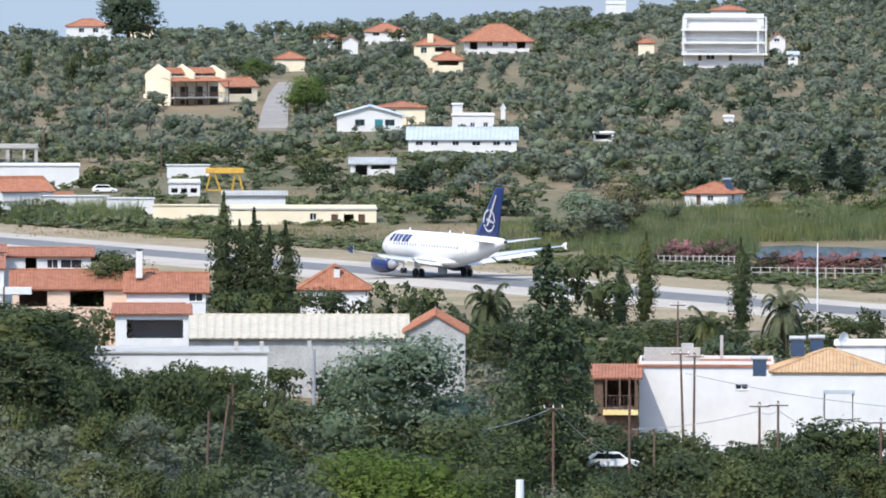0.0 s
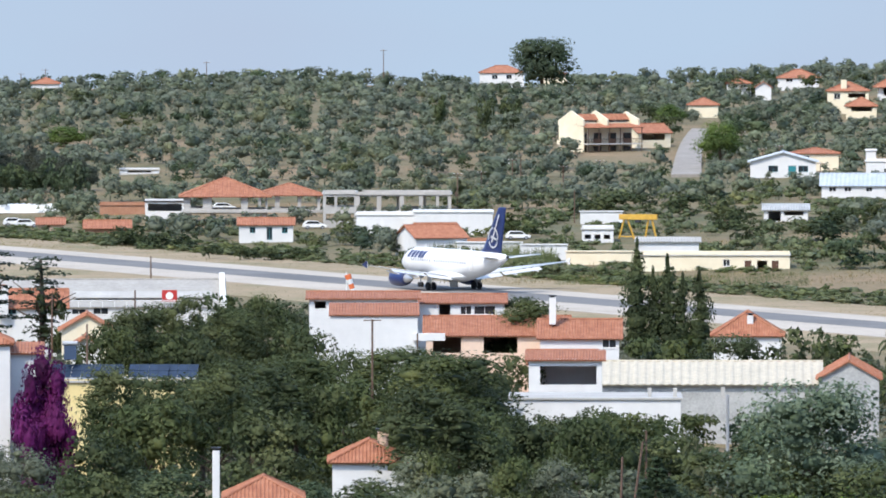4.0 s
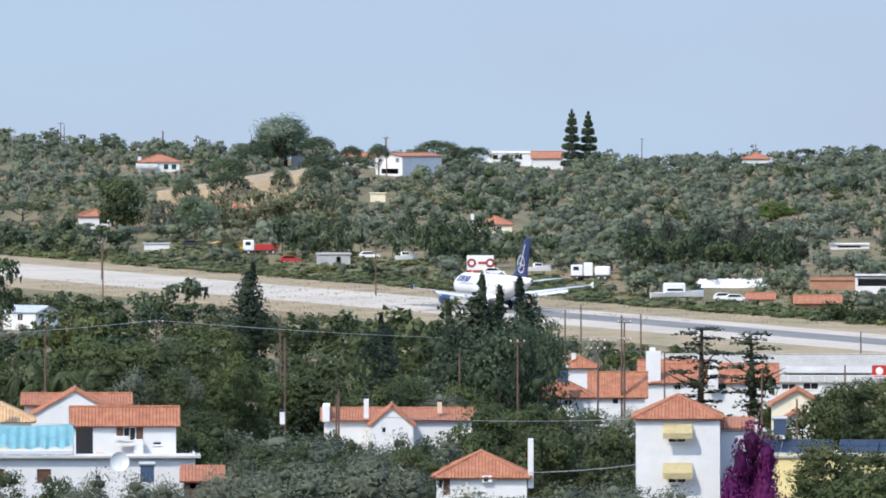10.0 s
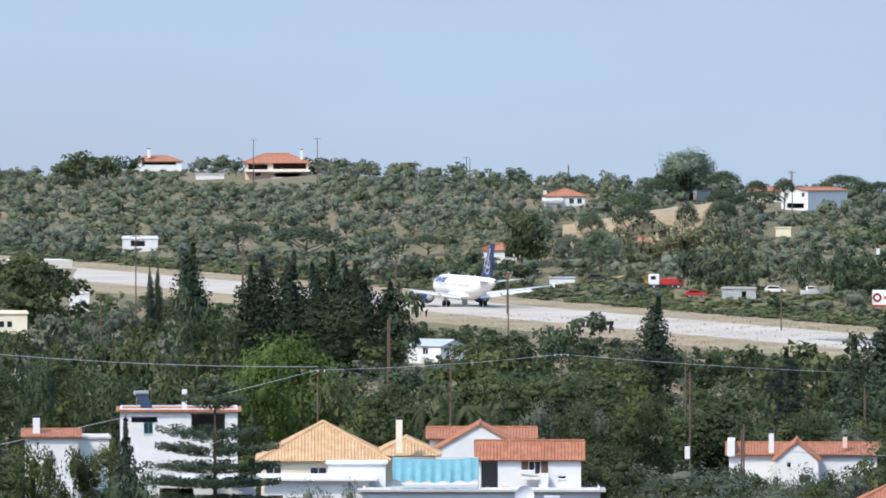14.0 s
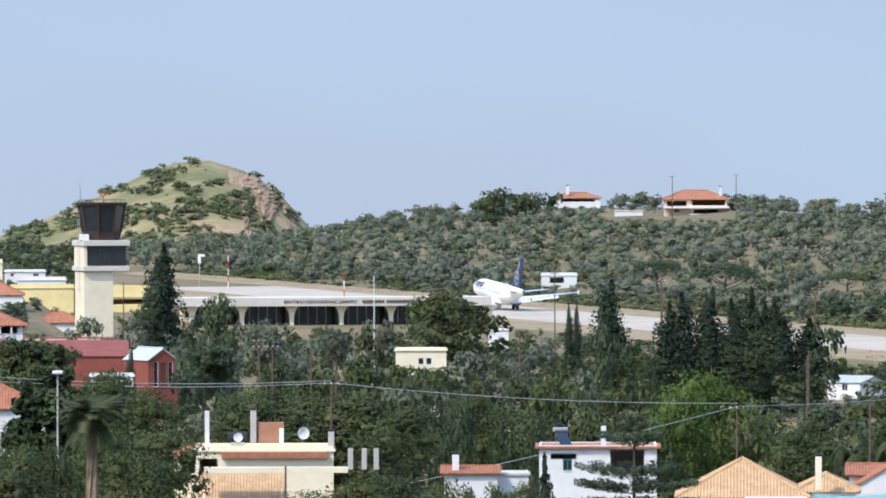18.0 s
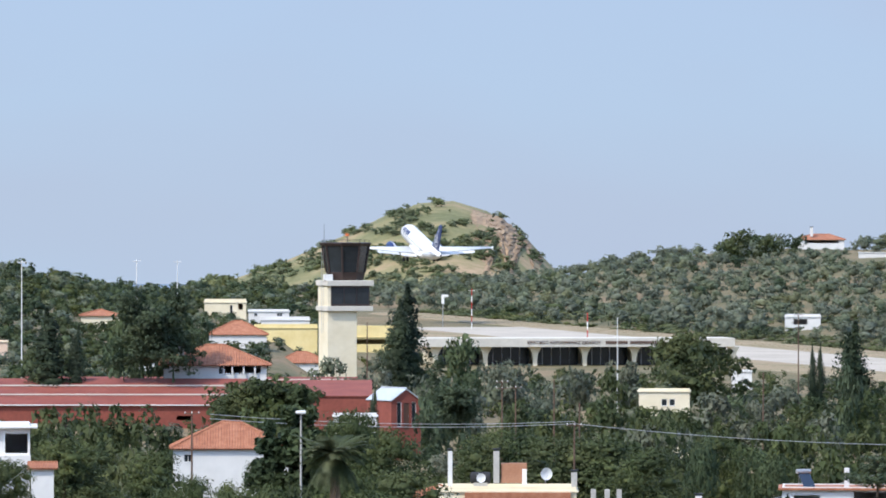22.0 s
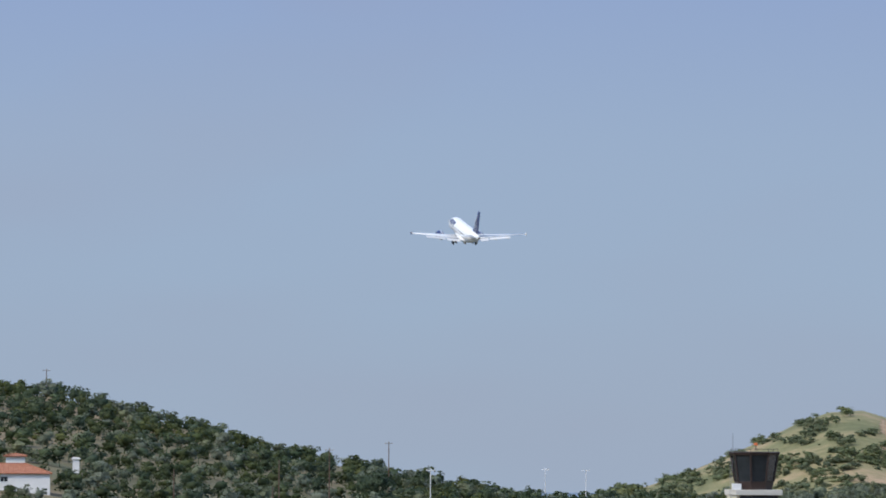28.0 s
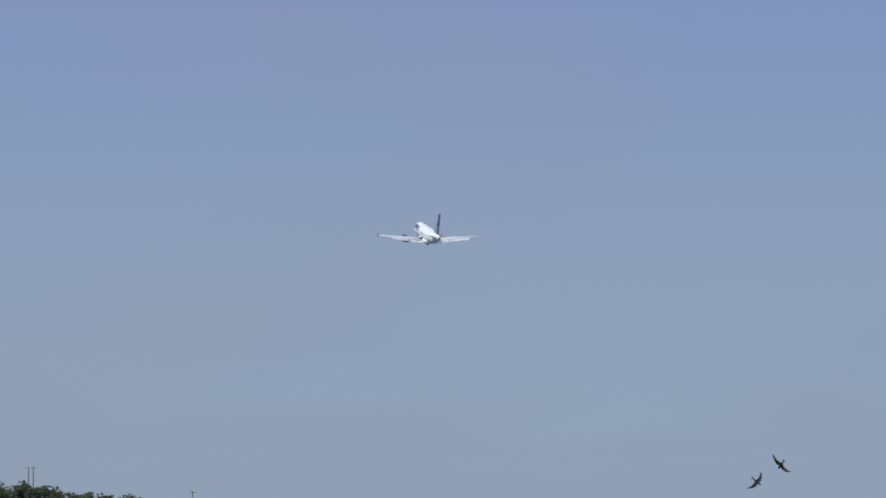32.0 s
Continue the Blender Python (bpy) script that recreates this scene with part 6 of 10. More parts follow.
# town in front of the runway, southern part
h = house("warehouse", "long warehouse with a cream sheet roof and grey plastic walls", 468, 66, 900, -157, -123, roof='gable_x', tile='cream_sheet', wall='grey_wall', depth=16, over=0.5, ribs=0.9, category='warehouse')
h = house("outbuilding", "grey gabled end with a red roof", 66, -40, 893, -146, -116, roof='gable_y', wall='grey_wall', depth=17, over=0.3)
h = house("house", "long white wall of a flat-roofed house", 632, 311, 845, -186, -182, roof='flat', tile='concrete', depth=12, category='house')
slab(h, "roof_post", 369, 362, 845, -186, -166, 2, 2.3, "concrete")
slab(h, "roof_post", 324, 317, 845, -186, -166, 2, 2.3, "concrete")
slab(h, "roof_post", 239, 232, 845, -185, -165, 2, 2.3, "concrete")
h = house("outbuilding", "small white outbuilding with a red tiled roof", 579, 462, 925, -121, -100, holes=[('gap', 559, 494, -160, -128)], roof='gable_x', depth=7)
h = house("house", "low house with a red tiled roof and a white chimney", 252, 132, 1010, -71, -31, roof='hip', depth=10)
chimney(h, 188, 1010, -69, -37, y=2)
h = house("house", "white house with a wide terrace and red eaves", -348, -586, 790, -208, -198, holes=[('window', -518, -541, -248, -238)], roof='flat', tile='red_tile', depth=12, hide=-322)
slab(h, "terrace_wall", -356, -456, 790, -200, -176, 3, 3.2, "concrete")
slab(h, "chimney", -422, -444, 790, -198, -170, 4, 5, "concrete")
slab(h, "post", -491, -497, 790, -198, -156, 5, 5.3, "concrete")
h = house("house", "wooden balcony wing with a red tiled roof", -268, -346, 786, -226, -208, holes=[('gap', -284, -341, -280, -234)], roof='shed', depth=5, wall='timber')
slab(h, "balcony", -284, -346, 786, -293, -284, -1.0, 0.2, "yellow_wall")
rail(h, -284, -346, 786, -284, -258, -0.95, "timber")
slab(h, "post", -288, -291, 786, -287, -231, -0.9, -0.75, "timber")
slab(h, "post", -312, -315, 786, -286, -230, -0.9, -0.75, "timber")
slab(h, "post", -340, -343, 786, -286, -230, -0.9, -0.75, "timber")
h = house("house", "white house with a cream pyramid tiled roof", -582, -786, 770, -216, -180, holes=[('window', -674, -728, -303, -251)], tile='ochre_tile', depth=10, over=0.2, hide=-318)
slab(h, "roller_shutter", -677, -725, 770, -300, -255, -0.07, -0.01, "whitewash", "closed white roller shutter")
slab(h, "shutter_box", -674, -728, 770, -255, -248, -0.1, 0.0, "blue_sheet")
h = house("house", "white upper room with a parapet", -696, -784, 782, -170, -164, roof='flat', tile='whitewash', depth=8)
solar_heater(-628, -190, 776, 0)
solar_heater(-662, -188, 778, 0)
dish(-706, -170, 770, 0.55, 40)
solar_heater(-561, -226, 774, 0)

# town in front of the runway, middle part
h = house("house", "large white house with stepped red tiled roofs", 969, 777, 940, -6, 2, holes=[('gap', 959, 939, -24, -12)], roof='gable_x', depth=14)
h = house("house", "white wing with a shallow red roof", 931, 777, 915, -35, -19, roof='shed', depth=9, over=0.2)
slab(h, "porch_wall", 785, 728, 915, -81, -68, -0.5, 0.2, "whitewash")
h = house("house", "upper storey with a long red tiled roof", 839, 623, 955, -13, -1, holes=[('gap', 739, 719, -41, -15), ('window', 701, 681, -35, -19), ('window', 677, 639, -35, -19)], roof='gable_x', depth=9)
h = house("house", "long low house with an orange tiled roof", 762, 510, 935, -71, -41, holes=[('gap', 750, 700, -103, -75), ('gap', 660, 600, -103, -75)], roof='gable_x', depth=12, wall='pink_wall')
h = house("house", "white low house with a red roof and a chimney", 560, 420, 930, -76, -46, holes=[('window', 450, 425, -94, -78)], roof='gable_x', depth=10)
chimney(h, 538, 930, -54, -6, y=3)
h = house("house", "small flat white house with a red tiled edge", 580, 450, 880, -114, -102, holes=[('gap', 560, 460, -159, -126)], roof='shed', depth=6)
h = house("house", "red pyramid roof with a brick chimney", 928, 798, 720, -295, -261, depth=9)
chimney(h, 838, 720, -279, -245, w=0.9, mat='pink_wall', y=3)
h = house("house", "low house with a red tiled roof and a steel flue", 1832, 1640, 650, -372, -327, depth=9)
chimney(h, 1670, 650, -352, -288, w=0.55, y=2)
p = local(h, 1670, -288, 650)
part("steel_flue", tube([(p.x, 2, p.z), (p.x, 2, p.z + 1.2)], [0.16, 0.16], 10), M["metal"], h)
h = house("house", "low house with a red tiled roof and a white chimney", 1114, 986, 660, -360, -326, depth=8)
chimney(h, 1134, 660, -372, -276, w=0.55, y=0.6)
h = house("house", "tall white three-storey house with yellow awnings", 1647, 1498, 765, -84, -47, holes=[('window', 1590, 1558, -128, -114), ('window', 1590, 1558, -200, -188)], depth=9, over=0.35)
awning(h, 1599, 1547, 765, -121, -94, "yellow_cloth", 1.0, 0)
awning(h, 1599, 1547, 765, -192, -164, "yellow_cloth", 1.0, 0)
TALL = h
h = house("house", "red tiled lean-to roof on a white house", 1498, 1445, 768, -101, -87, roof='shed', depth=6)
h = house("house", "yellow house with a flat roof", 1418, 1168, 830, -155, -149, roof='flat', tile='concrete', wall='yellow_wall', depth=10)
PANELS = (1404, 1169, 830, -153)
solar_heater(1392, -116, 832, 0)
h = house("house", "white house with red roof tiles and a tall chimney", 2000, 1840, 770, -188, -147, holes=[('door', 1988, 1976, -221, -191), ('gap', 1998, 1990, -209, -192)], depth=9)
chimney(h, 1833, 770, -209, -121, w=0.5, y=0.4, cap=False)
AIRCON = (h, 1910, -199, 770)
h = house("house", "white house with a red tiled roof and a solar panel", 1827, 1727, 960, -47, -18, holes=[('door', 1797, 1787, -70, -50), ('window', 1774, 1759, -62, -52)], depth=9)
chimney(h, 1779, 960, -20, 10, w=0.5)
solar_heater(1777, -22, 958, 0)
h = house("house", "house with an orange tiled roof behind poles", 1727, 1631, 1000, -46, -6, holes=[('window', 1689, 1677, -60, -50)], depth=9, roof='gable_x')
h = house("house", "small house with an orange roof", 1774, 1717, 1060, 5, 22, depth=7)
chimney(h, 1757, 1060, 15, 30, w=0.5)
h = house("house", "white gabled house with a red roof", 1639, 1511, 1090, -22, 15, holes=[('window', 1589, 1577, -38, -28)], roof='gable_x', depth=10)
h = house("house", "white house with an orange roof and a raised gable", 1615, 1399, 1075, -21, 9, holes=[('blue', 1504, 1487, -33, -23), ('window', 1579, 1567, -35, -25)], roof='gable_x', depth=9)
slab(h, "gable_wall", 1629, 1603, 1075, -22, 34, 0, 0.4, "whitewash")
slab(h, "gable_wall", 1519, 1501, 1075, -35, 15, -1, 0.2, "whitewash")
h = house("house", "cream gabled house with a red roof", 1407, 1317, 1010, -59, -33, roof='gable_y', wall='cream', depth=10)
h = house("house", "small white gabled house", 1390, 1338, 930, -89, -73, holes=[('window', 1370, 1360, -101, -91)], roof='gable_y', depth=8)
h = house("hall", "long low white hall with a pale pitched sheet roof", 1621, 1118, 1160, -20, 23, holes=[('window', 1389, 1364, -34, -24), ('window', 1351, 1324, -34, -22), ('window', 1231, 1186, -34, -22)], roof='gable_x', tile='pale_sheet', depth=24, over=0.3, ribs=0, category='hall', hide=-30)
slab(h, "gable_parapet", 1123, 1114, 1160, -22, -12, -0.6, 0.2, "whitewash")
slab(h, "gable_parapet", 1626, 1617, 1160, -22, -12, -0.6, 0.2, "whitewash")
for q0, q1 in ((1126, 1116), (1625, 1615)):
    p, q = local(h, q0, -20, 1160), local(h, q1, 30, 1160)
    part("gable_parapet", loft([[(p.x, -0.5, p.z), (q.x, -0.5, p.z), (q.x, -0.5, p.z + 0.7), (p.x, -0.5, p.z + 0.7)], [(p.x, 12, p.z), (q.x, 12, p.z), (q.x, 12, q.z + 0.4), (p.x, 12, q.z + 0.4)]]), M["whitewash"], h)
for q0, q1, e0, e1 in ((1386, 1141, 0, -11),):
    p, q = local(h, q0, e1, 1160), local(h, q1, e0, 1160)
    part("skylight_strip", loft([[(p.x, 2.6, p.z + 0.35), (q.x, 2.6, p.z + 0.35), (q.x, 2.6, p.z + 0.45), (p.x, 2.6, p.z + 0.45)], [(p.x, 5.0, p.z + 1.1), (q.x, 5.0, p.z + 1.1), (q.x, 5.0, p.z + 1.2), (p.x, 5.0, p.z + 1.2)]]), M["concrete"], h)
HALL = (h, 1216, -1, 1160)

# beside the runway, far side, middle part
h = house("pavilion", "unfinished pavilion with an orange hipped roof on columns", 1191, 1043, 1514, 176, 207, holes=[('gap', 1179, 1157, 154, 173), ('gap', 1141, 1089, 152, 173), ('gap', 1077, 1029, 152, 173), ('gap', 1014, 989, 152, 173), ('gap', 981, 954, 152, 173), ('gap', 1177, 1144, 124, 144), ('gap', 1134, 1089, 124, 144)], depth=16, over=0.8, wall='concrete', category='pavilion', see_through=True, ribs=0.45)
slab(h, "floor_slab", 1193, 945, 1514, 146, 151, -1.2, 0.1, "concrete")
h = house("pavilion", "orange hipped roof of the pavilion's second bay", 1059, 949, 1552, 178, 197, holes=[('gap', 1054, 1029, 154, 175), ('gap', 1021, 989, 154, 175), ('gap', 983, 954, 154, 175)], depth=12, over=0.8, wall='concrete', category='pavilion', see_through=True, ribs=0.45)
h = house("frame_building", "unfinished concrete frame with flat slabs", 944, 885, 1496, 178, 183, holes=[('gap', 939, 924, 156, 174), ('gap', 919, 889, 156, 174), ('gap', 939, 889, 132, 144)], roof='flat', tile='concrete', wall='concrete', depth=14, category='building', see_through=True)
h = house("frame_building", "unfinished concrete frame with flat slabs", 885, 717, 1544, 177, 183, holes=[('gap', 879, 849, 151, 175), ('gap', 841, 809, 151, 175), ('gap', 801, 774, 151, 175), ('gap', 767, 744, 151, 175), ('gap', 739, 723, 151, 175)], roof='flat', tile='concrete', wall='concrete', depth=14, category='building', see_through=True)
h = house("warehouse", "low white warehouse behind the airfield", 885, 644, 1476, 141, 146, roof='flat', tile='whitewash', depth=9, category='warehouse')
h = house("house", "low white house with blue shutters and an orange roof", 1093, 997, 1456, 125, 136, holes=[('blue', 1074, 1064, 110, 120), ('blue', 1044, 1034, 98, 120), ('blue', 1017, 1007, 110, 120)], roof='gable_x', depth=6, hide=92)
h = house("house", "house with an orange tiled roof and cream wall", 779, 689, 1400, 102, 123, roof='gable_x', depth=9, turn=22)
h = house("house", "low house with a red tiled roof", 1449, 1403, 1512, 126, 136, roof='gable_x', wall='pink_wall', depth=7)
h = house("house", "low house with an orange tiled roof", 1365, 1287, 1496, 119, 132, roof='gable_x', wall='brick', depth=7)
h = house("wall", "sloping brick wall of a yard", 1339, 1254, 1562, 159, 165, roof='flat', tile='brick', wall='brick', depth=2, category='wall')
h = house("shed", "dark open shed behind a brick wall", 1259, 1189, 1540, 165, 169, holes=[('gap', 1254, 1194, 149, 162)], roof='flat', tile='dark_metal', depth=8, category='shed')

# hillside, middle part
h = house("house", "cream house with a red hipped roof half hidden by pines", 1928, 1866, 1768, 259, 273, holes=[('window', 1916, 1908, 247, 255), ('window', 1893, 1884, 247, 255)], wall='cream', depth=9, hide=257)
chimney(h, 1936, 1768, 261, 277)
h = house("house", "white flat-roofed house on the ridge", 1910, 1832, 2206, 384, 388, holes=[('gap', 1900, 1891, 373, 381), ('gap', 1884, 1872, 373, 381), ('window', 1860, 1848, 374, 381)], roof='flat', tile='whitewash', depth=8, hide=374)
h = house("house", "red tiled roof beside a flat-roofed house", 1830, 1776, 2159, 376, 387, roof='gable_x', depth=8)
h = house("house", "red roof just over the ridge", 1458, 1410, 2162, 375, 385, depth=8, hide=373)
h = house("house", "cream walled ruin among the olives", 1304, 1234, 1696, 221, 225, holes=[('gap', 1289, 1249, 217, 223)], roof='flat', tile='concrete', depth=4, hide=219)

# hillside, northern part
h = house("house", "white house with a red hipped roof and a white canopy", 2527, 2454, 2050, 370, 382, holes=[('gap', 2512, 2494, 358, 367), ('blue', 2482, 2474, 356, 365), ('blue', 2468, 2460, 356, 365)], depth=9)
chimney(h, 2525, 2050, 368, 379, w=0.8)
awning(h, 2531, 2493, 2050, 358, 367, "white_paint", 2.0, 0)
h = house("house", "white two-storey house with a red roof and an arched porch", 2107, 2060, 2032, 380, 385, holes=[('window', 2102, 2096, 368, 376), ('window', 2072, 2066, 368, 376), ('gap', 2097, 2067, 348, 357)], roof='gable_y', depth=16, turn=-35, hide=349)
h = house("house", "long wing with a red tiled roof", 2160, 2106, 2073, 378, 385, roof='gable_x', depth=8, turn=10)
h = house("house", "small white house with a purple climber on the ridge", 2257, 2232, 2068, 382, 388, roof='gable_y', depth=6)
h = house("house", "orange tiled roof among olive trees", 2634, 2574, 1872, 275, 285, depth=9, hide=273)
h = house("house", "orange tiled roof among olive trees", 2388, 2326, 1848, 285, 297, depth=9, hide=283)
h = house("shed", "white container shed beside the runway", 2517, 2472, 1786, 224, 226, roof='flat', tile='blue_sheet', depth=3, category='shed')
h = house("shed", "grey stone shed ruin beside the runway", 2212, 2152, 1702, 205, 208, holes=[('gap', 2177, 2169, 189, 201)], roof='flat', tile='concrete', wall='grey_wall', depth=6, category='shed')
h = house("wall", "pale terrace wall on the slope", 2117, 2090, 1906, 313, 315, roof='flat', tile='cream', wall='cream', depth=1, category='wall')
h = house("house", "pink house with a red hipped roof and long terrace", 3056, 2944, 2308, 429, 444, holes=[('gap', 3050, 3016, 416, 425), ('gap', 3006, 2948, 417, 427), ('window', 3038, 3028, 404, 411), ('gap', 3003, 2958, 403, 410)], wall='pink_wall', depth=11, over=0.8, hide=398)
chimney(h, 2956, 2308, 433, 450)
slab(h, "terrace", 3056, 2940, 2308, 412, 415, -2.5, 0.1, "whitewash")
slab(h, "terrace", 3010, 2938, 2308, 400, 402, -4, 0.1, "whitewash")
h = house("house", "white house with a red roof on the ridge", 3254, 3168, 2484, 431, 440, holes=[('gap', 3238, 3178, 424, 429)], depth=9, hide=420)
chimney(h, 3226, 2484, 436, 452, w=0.9)
h = house("house", "low white house below the ridge", 3273, 3210, 2024, 293, 298, holes=[('gap', 3258, 3233, 280, 290)], roof='flat', tile='whitewash', depth=7)
h = house("house", "orange tiled roof in the olive grove", 2630, 2576, 1870, 274, 284, depth=8, hide=272)
h = house("boundary_wall", "pale low wall on the ridge", 3143, 3093, 2324, 407, 409, roof='flat', tile='whitewash', depth=0.6, category='wall')

# white terrace house and neighbours
h = house("house", "white room with a red tiled roof on a terrace", 2643, 2461, 775, -95, -66, holes=[('gap', 2638, 2608, -147, -97), ('shuttered', 2554, 2532, -124, -100), ('window', 2502, 2487, -132, -126)], roof='gable_x', depth=4.2, over=0.35, e_base=-151)
slab(h, "table", 2567, 2535, 775, -131, -129, -1.2, -0.5, "white_paint")
slab(h, "oven", 2536, 2519, 775, -149, -121, -0.9, -0.3, "whitewash")
slab(h, "bench", 2602, 2587, 775, -148, -143, -0.8, -0.4, "pink_wall")
slab(h, "oven_hood", 2569, 2544, 775, -123, -115, -1.2, -0.6, "whitewash")
h = house("house", "white terrace house with dark windows under the terrace", 2847, 2427, 772, -155, -147, holes=[('door', 2790, 2765, -199, -174), ('door', 2707, 2682, -199, -174), ('window', 2605, 2593, -193, -185), ('window', 2677, 2676, -176, -175)], roof='flat', tile='concrete', depth=11, over=1.0)
TERRACE = h
h = house("house", "white house behind a balcony with a pale rail", 3022, 2837, 776, -135, -130, holes=[('door', 3015, 2989, -199, -161)], roof='flat', tile='whitewash', depth=10, over=1.5)
h = house("house", "house with an ochre pyramid tiled roof", 3027, 2807, 790, -97, -35, holes=[('window', 3019, 2991, -129, -111), ('window', 2941, 2911, -127, -111)], tile='ochre_tile', wall='cream', depth=13, over=0.5)
h = house("house", "ochre tiled wing with a stone chimney", 2822, 2717, 795, -89, -61, tile='ochre_tile', wall='cream', depth=10, over=0.4)
chimney(h, 2783, 787, -91, -31, w=0.6, y=-2, mat='cream')
h = house("house", "white balcony room with an open shutter", 2909, 2807, 778, -106, -104, holes=[('gap', 2875, 2849, -149, -135)], roof='flat', tile='whitewash', depth=4)
CLOTH = (2794, 2643, 773, -93, -133)
h = house("house", "white gabled house with red tiled wings", 2717, 2562, 850, -77, -33, roof='gable_y', depth=9, over=0.2)
h = house("house", "red tiled wing of a gabled house", 2729, 2545, 858, -59, -43, roof='gable_x', depth=8)
dish(2562, -181, 768, 0.85, 10)
solar_heater(2512, -199, 768, 0)
h = house("house", "red tiled porch roof on dark posts", 2447, 2382, 766, -193, -171, holes=[('gap', 2437, 2387, -209, -195)], roof='shed', depth=4, wall='timber')
h = house("house", "white house with a flat roof, porch and solar heater", 3277, 3069, 835, -13, -7, holes=[('gap', 3257, 3211, -32, -22), ('blue', 3235, 3219, -52, -32), ('gap', 3151, 3091, -55, -16)], roof='flat', tile='red_tile', depth=10, over=0.8)
chimney(h, 3163, 835, -10, 26, w=0.5, cap=False)
solar_heater(3232, -10, 838, 25)
h = house("house", "low white house in the trees", 3229, 3037, 745, -138, -132, holes=[('gap', 3207, 3147, -192, -148), ('door', 3127, 3112, -192, -160)], roof='flat', tile='whitewash', depth=9)
h = house("hut", "white garden hut with a grey sheet roof", 2767, 2709, 1388, 104, 114, holes=[('window', 2742, 2732, 89, 101)], roof='gable_x', tile='blue_sheet', depth=6, turn=-38, over=0.2, side=[('window', 1.5, 2.6, 1.0, 2.0)], category='hut')
h = house("house", "white gabled house with long red tiled wings", 2117, 2041, 860, -95, -63, holes=[('window', 2097, 2089, -111, -101)], roof='gable_y', depth=9, over=0.2)
h = house("house", "red tiled wing with a white end wall", 2199, 1937, 868, -87, -70, roof='gable_x', depth=8)
slab(h, "end_wall", 2202, 2189, 868, -91, -63, -0.5, 8, "whitewash")
chimney(h, 2124, 868, -84, -49, w=0.5, y=-2)
chimney(h, 1994, 868, -77, -57, w=0.45, y=1, mat='pink_wall')
chimney(h, 2274, 862, -99, -77, w=0.5, y=-1)

# northern part of the town
h = house("house", "flat-roofed cream house with a red tiled front and chimneys", 3886, 3641, 860, -18, -8, holes=[('gap', 3879, 3846, -56, -30)], roof='flat', tile='cream', wall='cream', depth=10)
slab(h, "tiled_eave", 3839, 3651, 860, -29, -18, -0.6, 0.1, "red_tile")
chimney(h, 3865, 860, -8, 54, w=0.45, y=2, cap=True)
chimney(h, 3783, 860, -3, 54, w=0.6, y=3, mat='concrete')
chimney(h, 3645, 860, -18, 17, w=0.6, y=1.5, mat='concrete')
slab(h, "roof_cabin", 3775, 3729, 860, -3, 32, 3, 5, "brick")
slab(h, "roof_cabin", 3737, 3729, 860, -6, 22, 2.8, 3.0, "white_paint")
TANKS = [(3811, -3, 863)]
dish(3696, 2, 860, 0.6, 20)
dish(3810, -2, 858, 0.45, 0)
h = house("house", "pink tiled porch roof of a cream house", 3874, 3732, 845, -100, -60, roof='shed', tile='ochre_tile', wall='cream', depth=5)
slab(h, "fascia", 3869, 3619, 860, -45, -35, -1.6, 0.1, "cream")
h = house("house", "open corner veranda with a red tiled roof", 3923, 3843, 862, -23, -8, holes=[('gap', 3911, 3883, -56, -26), ('gap', 3877, 3849, -56, -26)], roof='hip', wall='cream', depth=6)
slab(h, "post", 3619, 3610, 868, -43, -6, -5, -4.6, "concrete")
slab(h, "post", 3595, 3586, 868, -43, -6, -5, -4.6, "concrete")
slab(h, "post", 3574, 3565, 868, -43, -6, -5, -4.6, "concrete")
h = house("house", "white house with a red roof and white dormer", 3445, 3351, 880, -56, -46, roof='gable_x', depth=7)
chimney(h, 3425, 880, -53, -24, w=0.7, cap=True)
h = house("house", "white low outbuilding with a grey parapet", 3401, 3296, 884, -61, -55, roof='flat', tile='concrete', depth=6)
h = house("house", "small cream flat-roofed house among trees", 3531, 3441, 1240, 160, 165, holes=[('window', 3491, 3481, 136, 148), ('window', 3477, 3467, 136, 148)], roof='flat', tile='cream', wall='cream', depth=7, hide=148)
h = house("house", "white shed wall seen between trees", 3367, 3331, 1652, 196, 199, roof='flat', tile='whitewash', depth=5)
h = house("school", "long red sheet-roofed hall", 4141, 4005, 1330, 153, 177, roof='shed', tile='red_sheet', wall='red_sheet', depth=16, over=0.2, ribs=0, category='hall', hide=115)
h = house("school", "dark red gabled hall end with glazing bars", 3969, 3917, 1310, 146, 166, holes=[('window', 3959, 3951, 98, 142), ('door', 3947, 3937, 92, 140), ('window', 3933, 3925, 98, 142)], roof='gable_y', tile='blue_sheet', wall='red_sheet', turn=24, depth=9, over=0.2, ribs=0, category='hall', hide=90)
h = house("house", "white boxes of a low flat building", 4071, 3995, 1200, 115, 121, roof='flat', tile='whitewash', depth=6)
h = house("school", "very long hall with a dark red sheet roof", 4872, 4222, 1384, 136, 179, holes=[('gap', 4349, 4322, 109, 117)], roof='shed', tile='red_sheet', wall='red_sheet', depth=18, over=0.3, ribs=0, category='hall')
slab(h, "eave_trim", 4872, 4222, 1384, 135, 137, -0.5, -0.31, "whitewash")
roof_stripes(h, 4872, 4222, 1384, 136, 179, 18, (0.36, 0.7))
h = house("school", "second long hall with a dark red sheet roof", 4617, 4012, 1440, 159, 183, roof='shed', tile='red_sheet', wall='red_sheet', depth=16, over=0.3, ribs=0, category='hall')
roof_stripes(h, 4617, 4012, 1440, 159, 183, 16, (0.3, 0.75))
h = house("house", "white house with a red hipped roof below the lamps", 4355, 4151, 950, 61, 105, holes=[('window', 4336, 4321, 35, 49)], depth=11)
